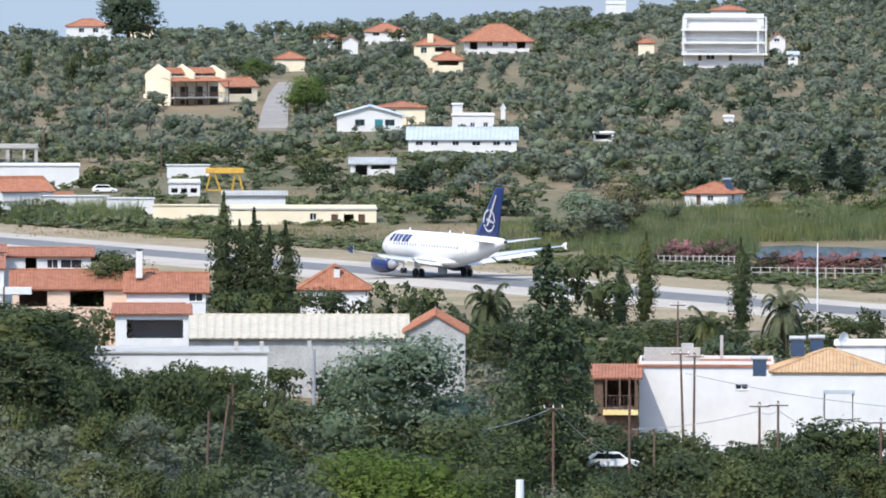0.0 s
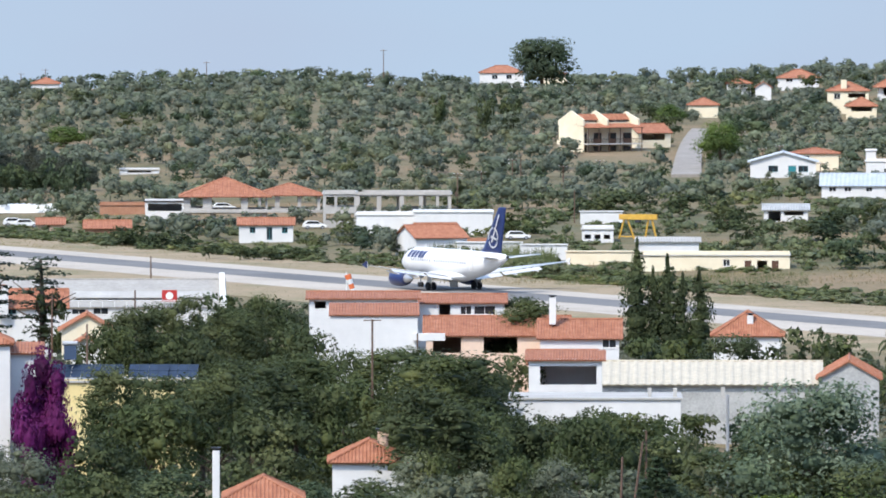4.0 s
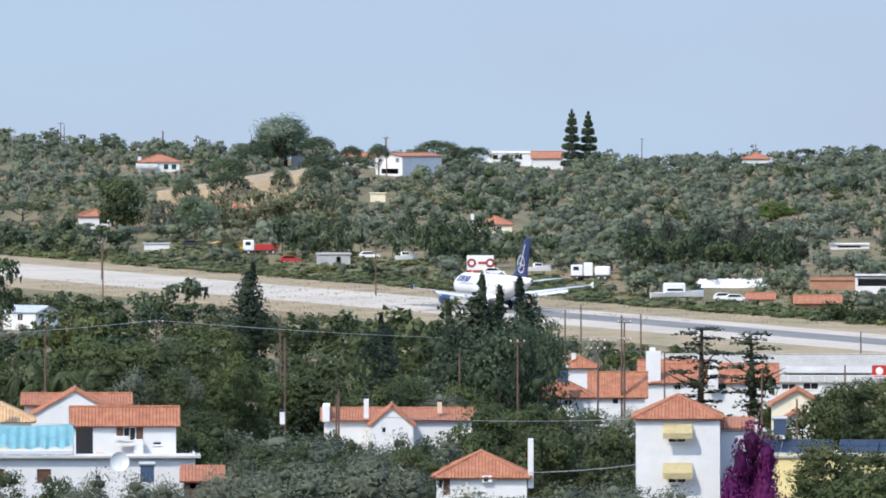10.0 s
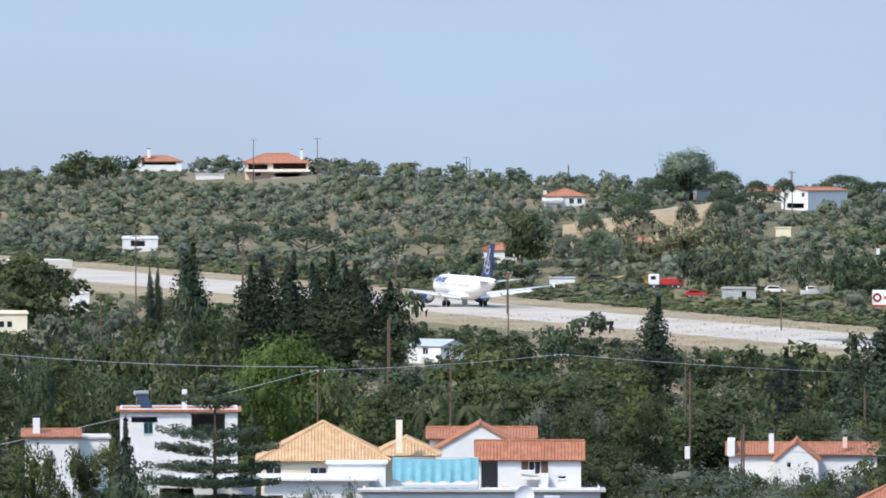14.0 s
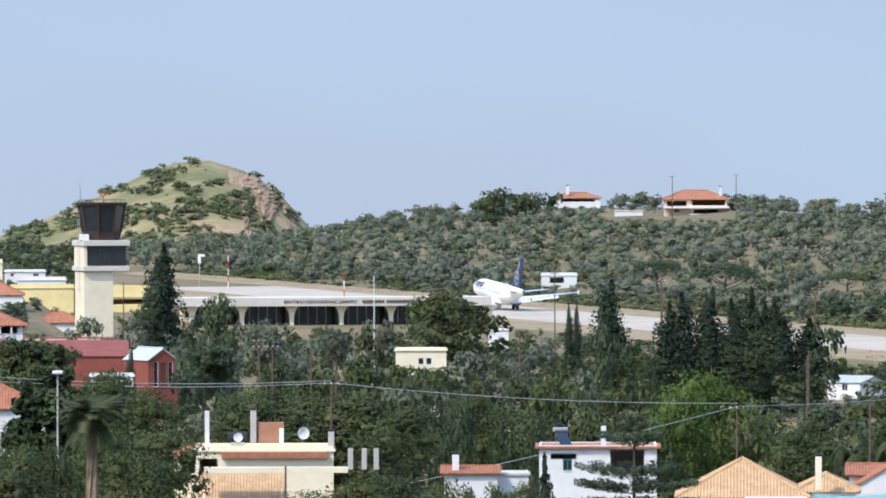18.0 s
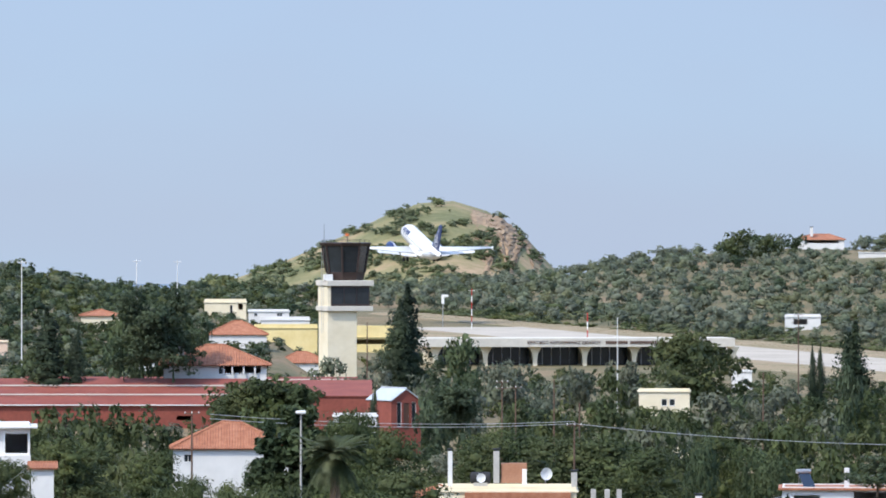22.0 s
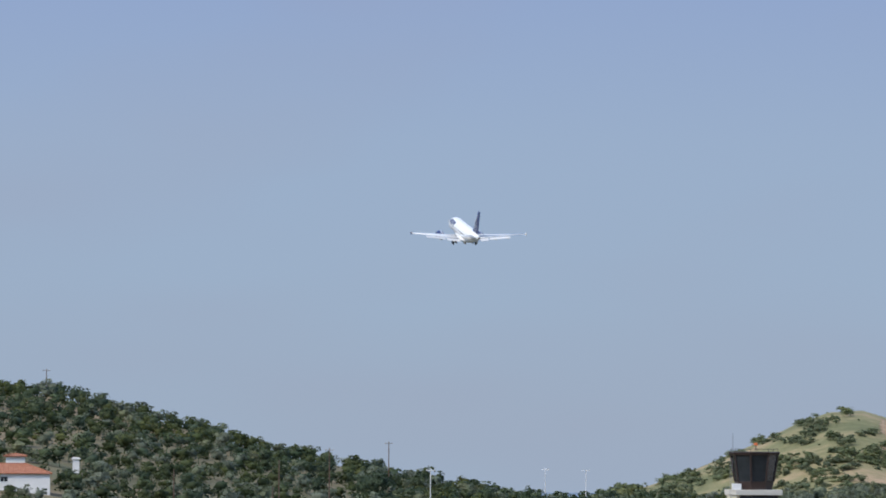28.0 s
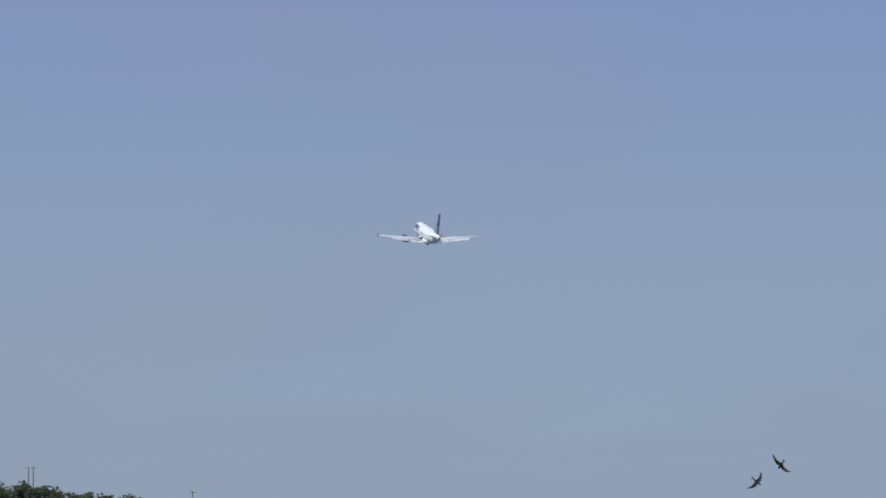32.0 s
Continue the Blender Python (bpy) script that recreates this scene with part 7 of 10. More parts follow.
h = house("house", "white flat-roofed house with brown shutters and balcony", 4852, 4608, 930, 95, 103, holes=[('gap', 4796, 4768, 55, 85), ('gap', 4750, 4724, 55, 85), ('window', 4712, 4666, 55, 85), ('gap', 4652, 4612, 51, 85)], roof='flat', tile='whitewash', depth=10, over=1.6)
slab(h, "balcony", 4851, 4607, 930, 29, 47, -1.4, 0.1, "whitewash")
slab(h, "roof_tank", 4746, 4732, 930, 104, 131, 4, 5, "white_paint")
dish(4726, 105, 934, 0.4, 10)
h = house("house", "red tiled roof beside a white house", 4606, 4566, 925, 25, 33, roof='gable_x', depth=6)
h = house("house", "house with a wide orange hipped roof and colonnade", 4372, 4190, 1405, 209, 242, holes=[('window', 4275, 4267, 191, 205), ('gap', 4264, 4200, 193, 205)], depth=14, over=0.8, ribs=0.45, hide=189)
chimney(h, 4341, 1405, 217, 245, w=1.0, mat='grey_wall', y=2)
slab(h, "column", 4252, 4249, 1405, 191, 207, -0.6, -0.4, "whitewash")
slab(h, "column", 4232, 4229, 1405, 191, 207, -0.6, -0.4, "whitewash")
slab(h, "column", 4212, 4209, 1405, 191, 207, -0.6, -0.4, "whitewash")
h = house("house", "small orange tiled roof among olives", 4417, 4372, 1552, 215, 227, depth=8, roof='gable_x', hide=213)
h = house("house", "white house with an orange roof at the edge of the olives", 4872, 4770, 1468, 212, 235, holes=[('gap', 4802, 4790, 195, 205)], depth=9)
h = house("house", "low house with a red hipped roof", 4172, 4082, 1696, 212, 230, depth=8)
h = house("house", "house with an orange roof beside the tower", 4292, 4190, 1708, 262, 285, depth=10, hide=257)
h = house("office_building", "cream office block with vertical windows", 4300, 4226, 1916, 317, 323, holes=[('window', 4255, 4250, 287, 313), ('gap', 4240, 4232, 305, 315)], roof='flat', tile='cream', wall='cream', depth=12, category='building')
slab(h, "lower_storey", 4300, 4247, 1916, 267, 287, -2, 0.1, "cream")
h = house("office_building", "low white buildings with parapets beside the tower", 4222, 4150, 1884, 301, 305, holes=[('window', 4212, 4206, 293, 299), ('window', 4172, 4162, 293, 299)], roof='flat', tile='whitewash', depth=8, category='building')
h = house("office_building", "row of white vaulted sheds", 4200, 4114, 1828, 286, 292, roof='flat', tile='whitewash', depth=8, category='building')
h = house("office_building", "low airport building with a yellow front", 4212, 4100, 1776, 272, 279, roof='flat', tile='yellow_wall', wall='yellow_wall', depth=6, category='building')
h = house("office_building", "airport wing with a yellow fascia", 4036, 3962, 1880, 256, 276, holes=[('gap', 4032, 3967, 244, 253)], roof='flat', tile='yellow_wall', wall='yellow_wall', depth=10, category='building')
h = house("house", "small orange roof on the wooded slope", 4706, 4676, 1692, 319, 329, depth=7, hide=317)
h = house("house", "cream house with an orange roof on the wooded slope", 4518, 4450, 1740, 295, 305, wall='cream', depth=8, hide=293)
h = house("house", "low cream ruin under the trees", 4700, 4648, 1552, 247, 250, holes=[('gap', 4690, 4678, 225, 243)], roof='flat', tile='cream', wall='pink_wall', depth=5)
h = house("house", "white house with a red hipped roof on the slope", 5544, 5296, 1592, 381, 397, holes=[('window', 5384, 5370, 365, 375)], depth=9)
h = house("house", "small orange roof with a white chimney on the slope", 5374, 5340, 1636, 411, 415, depth=7)
h = house("hut", "small white hut among the trees", 5256, 5244, 1648, 405, 409, roof='flat', tile='whitewash', depth=4, category='hut')

# notable trees, southern part
plant("column", 388, 1030, 16.4, 4.1)
plant("column", 336, 1030, 14.6, 4.0)
plant("column", 278, 1030, 13.1, 3.6)
plant("column", 359, 1030, 13.2, 3.3)
plant("column", 309, 1030, 12.6, 3.3)
plant("column", -359, 1060, 11.0, 3.1)
plant("column", -529, 1040, 11.3, 3.0)
plant("cypress", -316, 1060, 7.0, 2.1)
plant("fir", -184, 700, 22.7, 10.4)
plant("fir", 352, 660, 11.6, 8.5)
plant("poplar", 78, 740, 14.2, 14.8)
plant("bright", 93, 640, 9.9, 16.1)
plant("broad", 724, 800, 14.1, 11.9)
plant("broad", 754, 720, 14.6, 9.3)
plant("broad", 674, 740, 11.9, 8.6)
plant("broad", 589, 940, 12.9, 6.7)
plant("broad", 514, 960, 9.1, 4.3)
plant("broad", 304, 980, 9.5, 9.5)
plant("broad", 224, 960, 8.6, 8.1)
plant("broad", 364, 985, 8.6, 7.6)
plant("broad", 94, 1000, 8.9, 7.7)
plant("broad", 34, 990, 8.6, 8.3)
plant("broad", 144, 970, 8.8, 6.9)
plant("broad", 464, 800, 9.2, 7.7)
plant("broad", 404, 790, 9.1, 8.2)
plant("broad", 534, 780, 9.1, 6.5)
plant("broad", 334, 770, 8.1, 7.5)
plant("broad", -76, 980, 7.2, 9.5)
plant("broad", -256, 1040, 10.8, 9.4)
plant("broad", -296, 1000, 9.6, 8.4)
plant("broad", -416, 960, 5.8, 8.7)
plant("broad", -466, 950, 5.7, 8.6)
plant("broad", -636, 1000, 5.9, 7.7)
plant("broad", -706, 960, 6.0, 8.7)
plant("broad", -756, 1000, 6.6, 5.8)
plant("broad", -216, 940, 6.7, 8.5)
plant("broad", -336, 930, 6.1, 9.6)
plant("broad", -116, 930, 6.6, 7.8)
plant("broad", -696, 690, 9.7, 9.8)
plant("broad", -437, 690, 7.1, 7.6)
plant("broad", -507, 680, 8.1, 6.6)
plant("broad", -617, 660, 6.6, 6.8)
plant("broad", -757, 680, 7.6, 6.1)
plant("olive", 443, 700, 8.7, 8.6)
plant("olive", 723, 690, 8.8, 8.9)
plant("olive", 533, 680, 7.5, 7.9)
plant("olive", -97, 700, 6.9, 6.3)
plant("olive", 633, 670, 8.1, 7.8)
plant("olive", 763, 660, 7.8, 6.8)
plant("pine", 549, 2200, 13.7, 16.3)
plant("broad", 740, 1830, 12.2, 4.7)
plant("broad", 655, 1830, 12.3, 5.3)
plant("broad", 610, 1830, 11.0, 7.1)
plant("broad", 85, 2120, 5.3, 8.2)
plant("broad", -115, 2120, 8.8, 10.9)
plant("broad", -275, 2120, 6.7, 15.0)
plant("broad", -5, 2120, 5.4, 6.8)
plant("broad", 185, 2120, 7.5, 15.0)
plant("broad", 225, 2120, 5.4, 8.2)
plant("broad", 335, 1830, 6.0, 8.3)
plant("broad", 239, 1830, 2.3, 10.0)
plant("broad", 254, 1830, 1.2, 8.3)
plant("broad", 424, 1524, 5.3, 12.8)
plant("broad", 464, 1526, 4.3, 8.9)
plant("broad", 304, 1516, 4.8, 8.8)
plant("broad", 384, 1518, 4.6, 7.8)
plant("broad", 194, 1424, 4.8, 9.2)
plant("broad", 239, 1480, 4.8, 8.6)
plant("broad", 84, 1430, 5.0, 10.1)
plant("broad", 614, 1466, 3.2, 6.6)
plant("broad", 564, 1464, 2.8, 6.6)
plant("broad", 14, 1470, 4.7, 11.4)
plant("broad", 44, 1454, 4.6, 8.4)
plant("broad", -36, 1468, 5.2, 8.5)
plant("pine", 9, 1344, 5.6, 11.3)
plant("pine", -56, 1344, 2.9, 7.8)
plant("pine", -96, 1366, 4.3, 10.6)
plant("pine", -146, 1364, 3.4, 9.7)
plant("pine", -556, 1408, 6.4, 10.0)
plant("pine", -616, 1408, 6.7, 10.9)
plant("pine", -466, 1404, 4.5, 7.2)
plant("pine", -176, 1294, 4.1, 5.0)
plant("olive", -276, 1284, 7.0, 10.8)
plant("olive", -216, 1286, 3.6, 7.5)
plant("olive", -311, 1298, 6.7, 5.9)
plant("cypress", -683, 1414, 7.7, 3.6)
plant("cypress", -731, 1404, 7.8, 3.6)
plant("cypress", -716, 1404, 6.3, 2.7)

# round trees and bushes of the farmland by the southern end
for key, b, e1, e0, wide in (
        ("broad", 430, 196, 152, 82), ("broad", 320, 190, 145, 84), ("broad", 224, 184, 118, 112), ("broad", 212, 160, 98, 74),
        ("broad", 608, 152, 98, 92), ("pine", 60, 152, 92, 118), ("bright2", 240, 308, 222, 86), ("bright2", 330, 338, 292, 58), ("broad", 366, 352, 300, 70),
        ("broad", 150, 215, 190, 78), ("broad", 110, 250, 215, 60), ("broad", 566, 182, 150, 40), ("broad", -30, 128, 70, 90), ("broad", -60, 94, 48, 60),
        ("willow", -250, 106, 20, 92), ("scrubby", -318, 124, 26, 88), ("broad", -178, 70, 28, 44), ("pine", -400, 84, 40, 66), ("broad", -640, 142, 92, 90),
        ("broad", -560, 96, 62, 70), ("pine", -705, 118, 66, 60), ("broad", -754, 110, 60, 90), ("broad", -330, 168, 128, 60), ("broad", -160, 160, 110, 70),
        ("broad", 690, 250, 215, 40), ("umbrella", 3067, 322, 264, 92), ("umbrella", 2947, 316, 262, 116), ("umbrella", 2732, 300, 262, 72),
        ("pine", 1190, 245, 190, 64), ("pine", 1262, 352, 300, 46), ("bright2", 1398, 300, 262, 78), ("broad", 1290, 330, 295, 60), ("pine", 980, 330, 282, 40)):
    stand(key, b, e1, e0, wide)

# notable trees, middle part
plant("norfolk", 1760, 2140, 14.6, 5.0)
plant("norfolk", 1731, 2145, 14.2, 5.0)
stand("gum", 556, 455, 392, 108, 2200)
plant("pine", 1958, 2130, 6.0, 12.4)
plant("pine", 1978, 2120, 5.3, 8.2)
plant("pine", 1868, 2150, 4.3, 6.9)
plant("pine", 1348, 2190, 5.2, 8.5)
plant("pine", 1298, 2190, 5.3, 8.5)
plant("pine", 1148, 2180, 5.0, 15.5)
plant("pine", 1013, 2180, 5.8, 15.5)
plant("pine", 1058, 2180, 5.0, 11.3)
plant("pine", 898, 2190, 4.8, 8.5)
plant("pine", 728, 2180, 6.4, 8.4)
plant("pine", 1658, 1624, 10.2, 6.5)
plant("pine", 1635, 1622, 8.8, 6.5)
plant("pine", 1611, 1622, 9.7, 6.5)
plant("pine", 1587, 1620, 8.2, 6.5)
plant("pine", 1563, 1618, 9.2, 6.5)
plant("pine", 1538, 1616, 10.1, 6.5)
plant("pine", 1515, 1614, 8.7, 6.5)
plant("pine", 1491, 1612, 9.5, 6.4)
plant("pine", 1467, 1610, 8.1, 6.4)
plant("pine", 1443, 1610, 8.9, 6.4)
plant("pine", 1418, 1608, 9.9, 6.4)
plant("pine", 1395, 1606, 8.4, 6.4)
plant("pine", 1371, 1604, 9.4, 6.4)
plant("pine", 1988, 1674, 10.1, 6.5)
plant("pine", 1963, 1672, 8.8, 6.5)
plant("pine", 1934, 1670, 7.2, 5.4)
plant("pine", 1894, 1666, 6.7, 6.4)
plant("pine", 1859, 1664, 8.3, 6.4)
plant("pine", 1834, 1662, 7.2, 5.4)
plant("broad", 1624, 1564, 5.0, 7.1)
plant("broad", 894, 1628, 5.8, 6.3)
plant("broad", 889, 1442, 4.2, 8.4)
plant("broad", 614, 1468, 2.8, 9.5)
plant("broad", 1369, 1548, 2.5, 6.0)
plant("broad", 1289, 1452, 4.7, 11.2)
plant("broad", 1209, 1440, 4.2, 10.2)
plant("broad", 1249, 1440, 3.3, 8.4)
plant("broad", 959, 1436, 2.3, 7.4)
plant("broad", 1558, 1800, 4.6, 9.3)
plant("broad", 1373, 1986, 5.7, 7.7)
plant("cypress", 1929, 955, 22.8, 5.9)
plant("cypress", 1847, 950, 22.8, 6.1)
plant("cypress", 1889, 958, 21.5, 5.6)
plant("cypress", 1967, 950, 20.2, 4.9)
plant("pine", 1969, 945, 17.3, 9.1)
plant("pine", 1817, 945, 18.5, 6.7)
plant("pine", 1889, 940, 18.7, 9.1)
plant("sparse", 1534, 1060, 13.5, 6.8)
plant("sparse", 1444, 1050, 13.3, 6.4)
plant("broad", 1274, 980, 11.6, 7.0)
plant("broad", 1139, 1040, 11.1, 8.7)
plant("broad", 1049, 960, 11.9, 9.3)
plant("broad", 1119, 930, 10.7, 9.0)
plant("broad", 1189, 900, 11.6, 7.5)
plant("broad", 989, 900, 12.2, 8.1)
plant("broad", 1300, 800, 11.5, 7.7)
plant("broad", 1250, 760, 11.9, 8.3)
plant("broad", 1160, 780, 13.0, 9.1)
plant("broad", 1070, 790, 14.1, 9.7)
plant("broad", 990, 800, 14.1, 9.3)
plant("broad", 800, 820, 13.7, 10.6)
plant("broad", 740, 810, 13.7, 9.4)
plant("broad", 670, 840, 11.7, 8.1)
plant("broad", 1340, 720, 10.9, 7.0)
plant("broad", 1030, 730, 12.2, 8.9)
plant("broad", 910, 790, 12.1, 8.7)
plant("broad", 790, 740, 11.7, 9.1)
plant("broad", 690, 720, 11.2, 7.9)
plant("broad", 589, 960, 12.6, 8.7)
plant("broad", 550, 730, 11.7, 8.0)
plant("broad", 470, 720, 12.1, 7.9)
plant("broad", 1329, 900, 12.1, 7.0)
plant("broad", 1429, 1050, 10.6, 5.4)
plant("broad", 1810, 840, 12.1, 8.1)
plant("broad", 1750, 860, 12.8, 7.2)
plant("broad", 1889, 860, 13.3, 7.8)
plant("broad", 1950, 840, 12.1, 7.0)
plant("broad", 1690, 850, 11.6, 7.1)
plant("olive", 1790, 735, 12.1, 9.5)
plant("olive", 1910, 730, 11.9, 8.5)
plant("olive", 1690, 740, 12.4, 7.2)
plant("olive", 1570, 735, 12.1, 5.2)
plant("olive", 1970, 700, 11.4, 7.2)
plant("olive", 1620, 700, 11.4, 7.2)
plant("olive", 1490, 700, 10.9, 6.8)
plant("olive", 1679, 1060, 10.2, 5.5)
plant("olive", 1929, 1000, 10.7, 7.7)
plant("olive", 1739, 1100, 12.1, 6.4)
plant("climber", 1440, 764, 16.2, 3.8)
plant("climber", 1462, 762, 14.7, 3.4)
plant("climber", 1415, 763, 14.9, 3.0)

for key, b, e1, e0, wide, r in (
        ("broad", 3500, 150, 80, 120, 1170), ("broad", 3450, 140, 80, 90, 1180), ("broad", 3540, 144, 80, 80, 1185), ("olive", 3512, 128, 50, 120, 1150), ("olive", 3462, 124, 50, 110, 1150), ("broad", 3490, 132, 50, 130, 1205), ("fir", 4178, 103, -20, 104, 820), ("broad", 3448, 276, 195, 150, 1480), ("broad", 3845, 280, 215, 66, 1560), ("olive", 3760, 240, 190, 90, 1500), ("olive", 3640, 232, 185, 90, 1480), ("olive", 3560, 236, 190, 80, 1500),
        ("broad", 4500, 172, 100, 120, 1240), ("broad", 4430, 164, 100, 110, 1240), ("broad", 4240, 182, 110, 150, 1200), ("broad", 4720, 150, 90, 80, 1230), ("broad", 4800, 156, 90, 70, 1260)):
    stand(key, b, e1, e0, wide, r)

for k in range(15):
    stand("casuarina", 1652 - k * 21, 262 - 10 * (k % 3) - (14 if k > 11 else 0) + 6 * (k % 2), 174, 40, 1640 + 5 * (k % 2))

for key, b, e1, e0, wide, r in (("broad", 1318, -124, -290, 128, 788), ("broad", 1225, -142, -290, 120, 775), ("broad", 1128, -128, -290, 130, 768), ("olive", 1560, -252, -330, 110, 700), ("olive", 1690, -216, -330, 120, 705)):
    stand(key, b, e1, e0, wide, r)

# notable trees, northern part
plant("cypress", 2329, 1240, 15.5, 5.0)
plant("pine", 2447, 1380, 10.1, 9.8)
plant("pine", 2482, 1380, 9.6, 8.0)
plant("pine", 2512, 1380, 8.3, 7.1)
plant("willow", 2267, 2070, 12.0, 11.4)
plant("willow", 2287, 2065, 9.8, 9.3)
plant("pine", 2307, 2060, 9.0, 9.3)
plant("umbrella", 2369, 1935, 8.5, 9.4)
plant("umbrella", 2209, 1960, 7.3, 8.3)
plant("umbrella", 2147, 1968, 6.9, 10.8)
plant("umbrella", 1997, 2080, 7.2, 10.7)
plant("umbrella", 1932, 2085, 5.8, 8.1)
plant("umbrella", 2212, 2050, 7.9, 8.7)
plant("umbrella", 2317, 2030, 6.2, 7.9)
plant("umbrella", 2102, 2000, 8.5, 5.2)
plant("umbrella", 2152, 2020, 7.0, 5.2)
plant("broad", 2557, 1850, 13.2, 9.5)
plant("broad", 2542, 1845, 11.0, 8.3)
plant("willow", 2427, 1802, 10.1, 8.4)
plant("pine", 2272, 1900, 5.7, 4.9)
plant("pine", 2272, 1728, 10.3, 6.1)
plant("pine", 2250, 1726, 9.3, 6.1)
plant("pine", 2228, 1724, 8.1, 6.1)
plant("pine", 2206, 1722, 9.3, 6.1)
plant("pine", 2184, 1720, 8.3, 6.1)
plant("pine", 2162, 1718, 9.6, 6.1)
plant("pine", 2042, 1694, 11.7, 6.3)
plant("pine", 2020, 1692, 10.5, 6.3)
plant("pine", 1998, 1690, 11.5, 6.3)
plant("pine", 1976, 1688, 10.3, 6.3)
plant("pine", 1954, 1686, 11.3, 6.3)
plant("pine", 1932, 1686, 10.0, 6.3)
plant("pine", 1910, 1684, 11.0, 6.3)
plant("pine", 2077, 1710, 8.5, 5.0)
plant("broad", 2112, 1150, 11.4, 14.1)
plant("broad", 2062, 1180, 13.3, 15.2)
plant("broad", 1972, 1200, 14.2, 12.4)
plant("broad", 2022, 1170, 12.9, 13.6)
plant("broad", 2113, 1080, 10.4, 9.1)
plant("broad", 2172, 1250, 9.3, 9.7)
plant("broad", 2232, 1250, 9.4, 11.3)
plant("broad", 2562, 1240, 9.6, 13.6)
plant("broad", 2632, 1280, 9.8, 9.9)
plant("broad", 2612, 1140, 10.2, 11.0)
plant("broad", 2522, 1120, 10.2, 10.8)
plant("broad", 2442, 1130, 10.6, 10.2)
plant("broad", 2273, 950, 12.5, 11.0)
plant("broad", 2203, 950, 11.9, 9.2)
plant("broad", 2373, 900, 12.3, 9.3)
plant("broad", 2423, 830, 12.8, 5.9)
plant("broad", 2413, 800, 11.7, 5.7)
plant("broad", 2113, 900, 12.3, 9.9)
plant("cypress", 2097, 1120, 12.5, 4.3)
plant("cypress", 2117, 1110, 10.7, 3.2)
plant("olive", 2243, 800, 13.8, 10.3)
plant("olive", 2343, 830, 12.3, 8.6)
plant("olive", 2153, 760, 13.8, 9.8)
plant("olive", 2053, 900, 12.4, 8.1)
plant("olive", 2273, 740, 13.7, 9.5)
plant("olive", 2073, 740, 13.6, 8.6)
plant("cypress", 3150, 1330, 20.6, 5.7)
plant("cypress", 3023, 1330, 18.7, 5.1)
plant("cypress", 2978, 1330, 19.4, 5.1)
plant("cypress", 2933, 1330, 17.7, 5.1)
plant("cypress", 2900, 1330, 19.4, 5.0)
plant("cypress", 2853, 1330, 17.7, 5.1)
plant("pine", 2773, 1330, 16.1, 8.2)
plant("cypress", 3048, 1330, 17.3, 5.1)
plant("cypress", 2878, 1330, 16.9, 5.1)
plant("cypress", 2798, 1330, 14.8, 6.0)
plant("pine", 3046, 1340, 16.1, 5.4)
plant("pine", 3010, 1340, 16.1, 5.4)
plant("pine", 2966, 1340, 16.1, 5.4)
plant("pine", 2930, 1340, 16.2, 5.4)
plant("pine", 2890, 1340, 16.2, 5.4)
plant("pine", 2846, 1340, 16.2, 5.4)
plant("broad", 2558, 1860, 12.6, 10.2)
plant("broad", 2578, 1850, 10.8, 7.2)
plant("dished", 3111, 738, 23.6, 10.7)
plant("cypress", 3265, 720, 20.9, 2.9)
plant("pine", 3257, 715, 17.1, 5.5)
plant("olive", 3252, 759, 14.7, 3.1)
plant("olive", 3219, 746, 15.9, 3.3)
plant("olive", 3178, 747, 15.3, 4.6)
plant("olive", 3129, 747, 15.1, 3.9)
plant("broad", 3056, 757, 14.3, 3.9)
plant("olive", 2968, 726, 14.6, 2.5)
plant("olive", 2933, 732, 15.3, 4.0)
plant("olive", 2861, 725, 15.6, 3.1)
plant("olive", 3226, 687, 14.7, 4.3)
plant("olive", 3148, 690, 15.2, 3.7)
plant("olive", 3098, 700, 14.1, 5.3)
plant("olive", 3059, 694, 14.5, 4.3)
plant("olive", 3002, 696, 14.3, 3.8)
plant("broad", 2951, 695, 14.1, 4.3)
plant("broad", 2876, 700, 14.7, 3.3)
plant("olive", 2834, 697, 14.1, 5.3)
plant("broad", 2199, 819, 12.4, 4.0)
plant("broad", 2171, 819, 12.4, 4.6)
plant("olive", 2120, 819, 12.2, 3.2)
plant("olive", 2073, 817, 12.7, 4.5)
plant("broad", 2021, 821, 12.0, 4.2)
plant("olive", 1996, 825, 12.2, 4.6)
plant("olive", 2344, 778, 12.9, 3.7)
plant("broad", 2309, 787, 12.9, 5.7)
plant("broad", 2251, 780, 13.3, 4.8)
plant("broad", 2179, 787, 12.2, 6.0)
plant("olive", 2123, 785, 13.0, 4.1)
plant("broad", 2043, 777, 13.2, 5.7)
plant("olive", 2023, 789, 11.9, 5.9)
plant("broad", 1945, 786, 12.3, 3.8)
plant("olive", 2394, 759, 12.5, 4.0)
plant("olive", 2354, 756, 12.5, 4.6)
plant("olive", 2305, 748, 13.2, 3.9)
plant("olive", 2244, 753, 13.0, 4.1)
plant("olive", 2837, 743, 12.7, 5.0)
plant("broad", 2774, 749, 12.6, 5.3)
plant("broad", 2672, 749, 12.1, 4.4)
plant("olive", 2616, 745, 12.8, 5.0)
plant("olive", 2513, 743, 12.6, 5.7)
plant("olive", 2477, 743, 12.4, 4.2)
plant("palm", 2682, 890, 17.2, 6.9)
plant("palm", 2717, 900, 15.9, 4.6)
plant("palm", 2637, 895, 16.0, 4.6)
plant("bright2", 2977, 1020, 17.8, 13.2)
plant("bright2", 3027, 1000, 16.8, 8.4)
plant("broad", 2917, 1000, 15.6, 9.7)
plant("broad", 3077, 980, 14.3, 8.2)
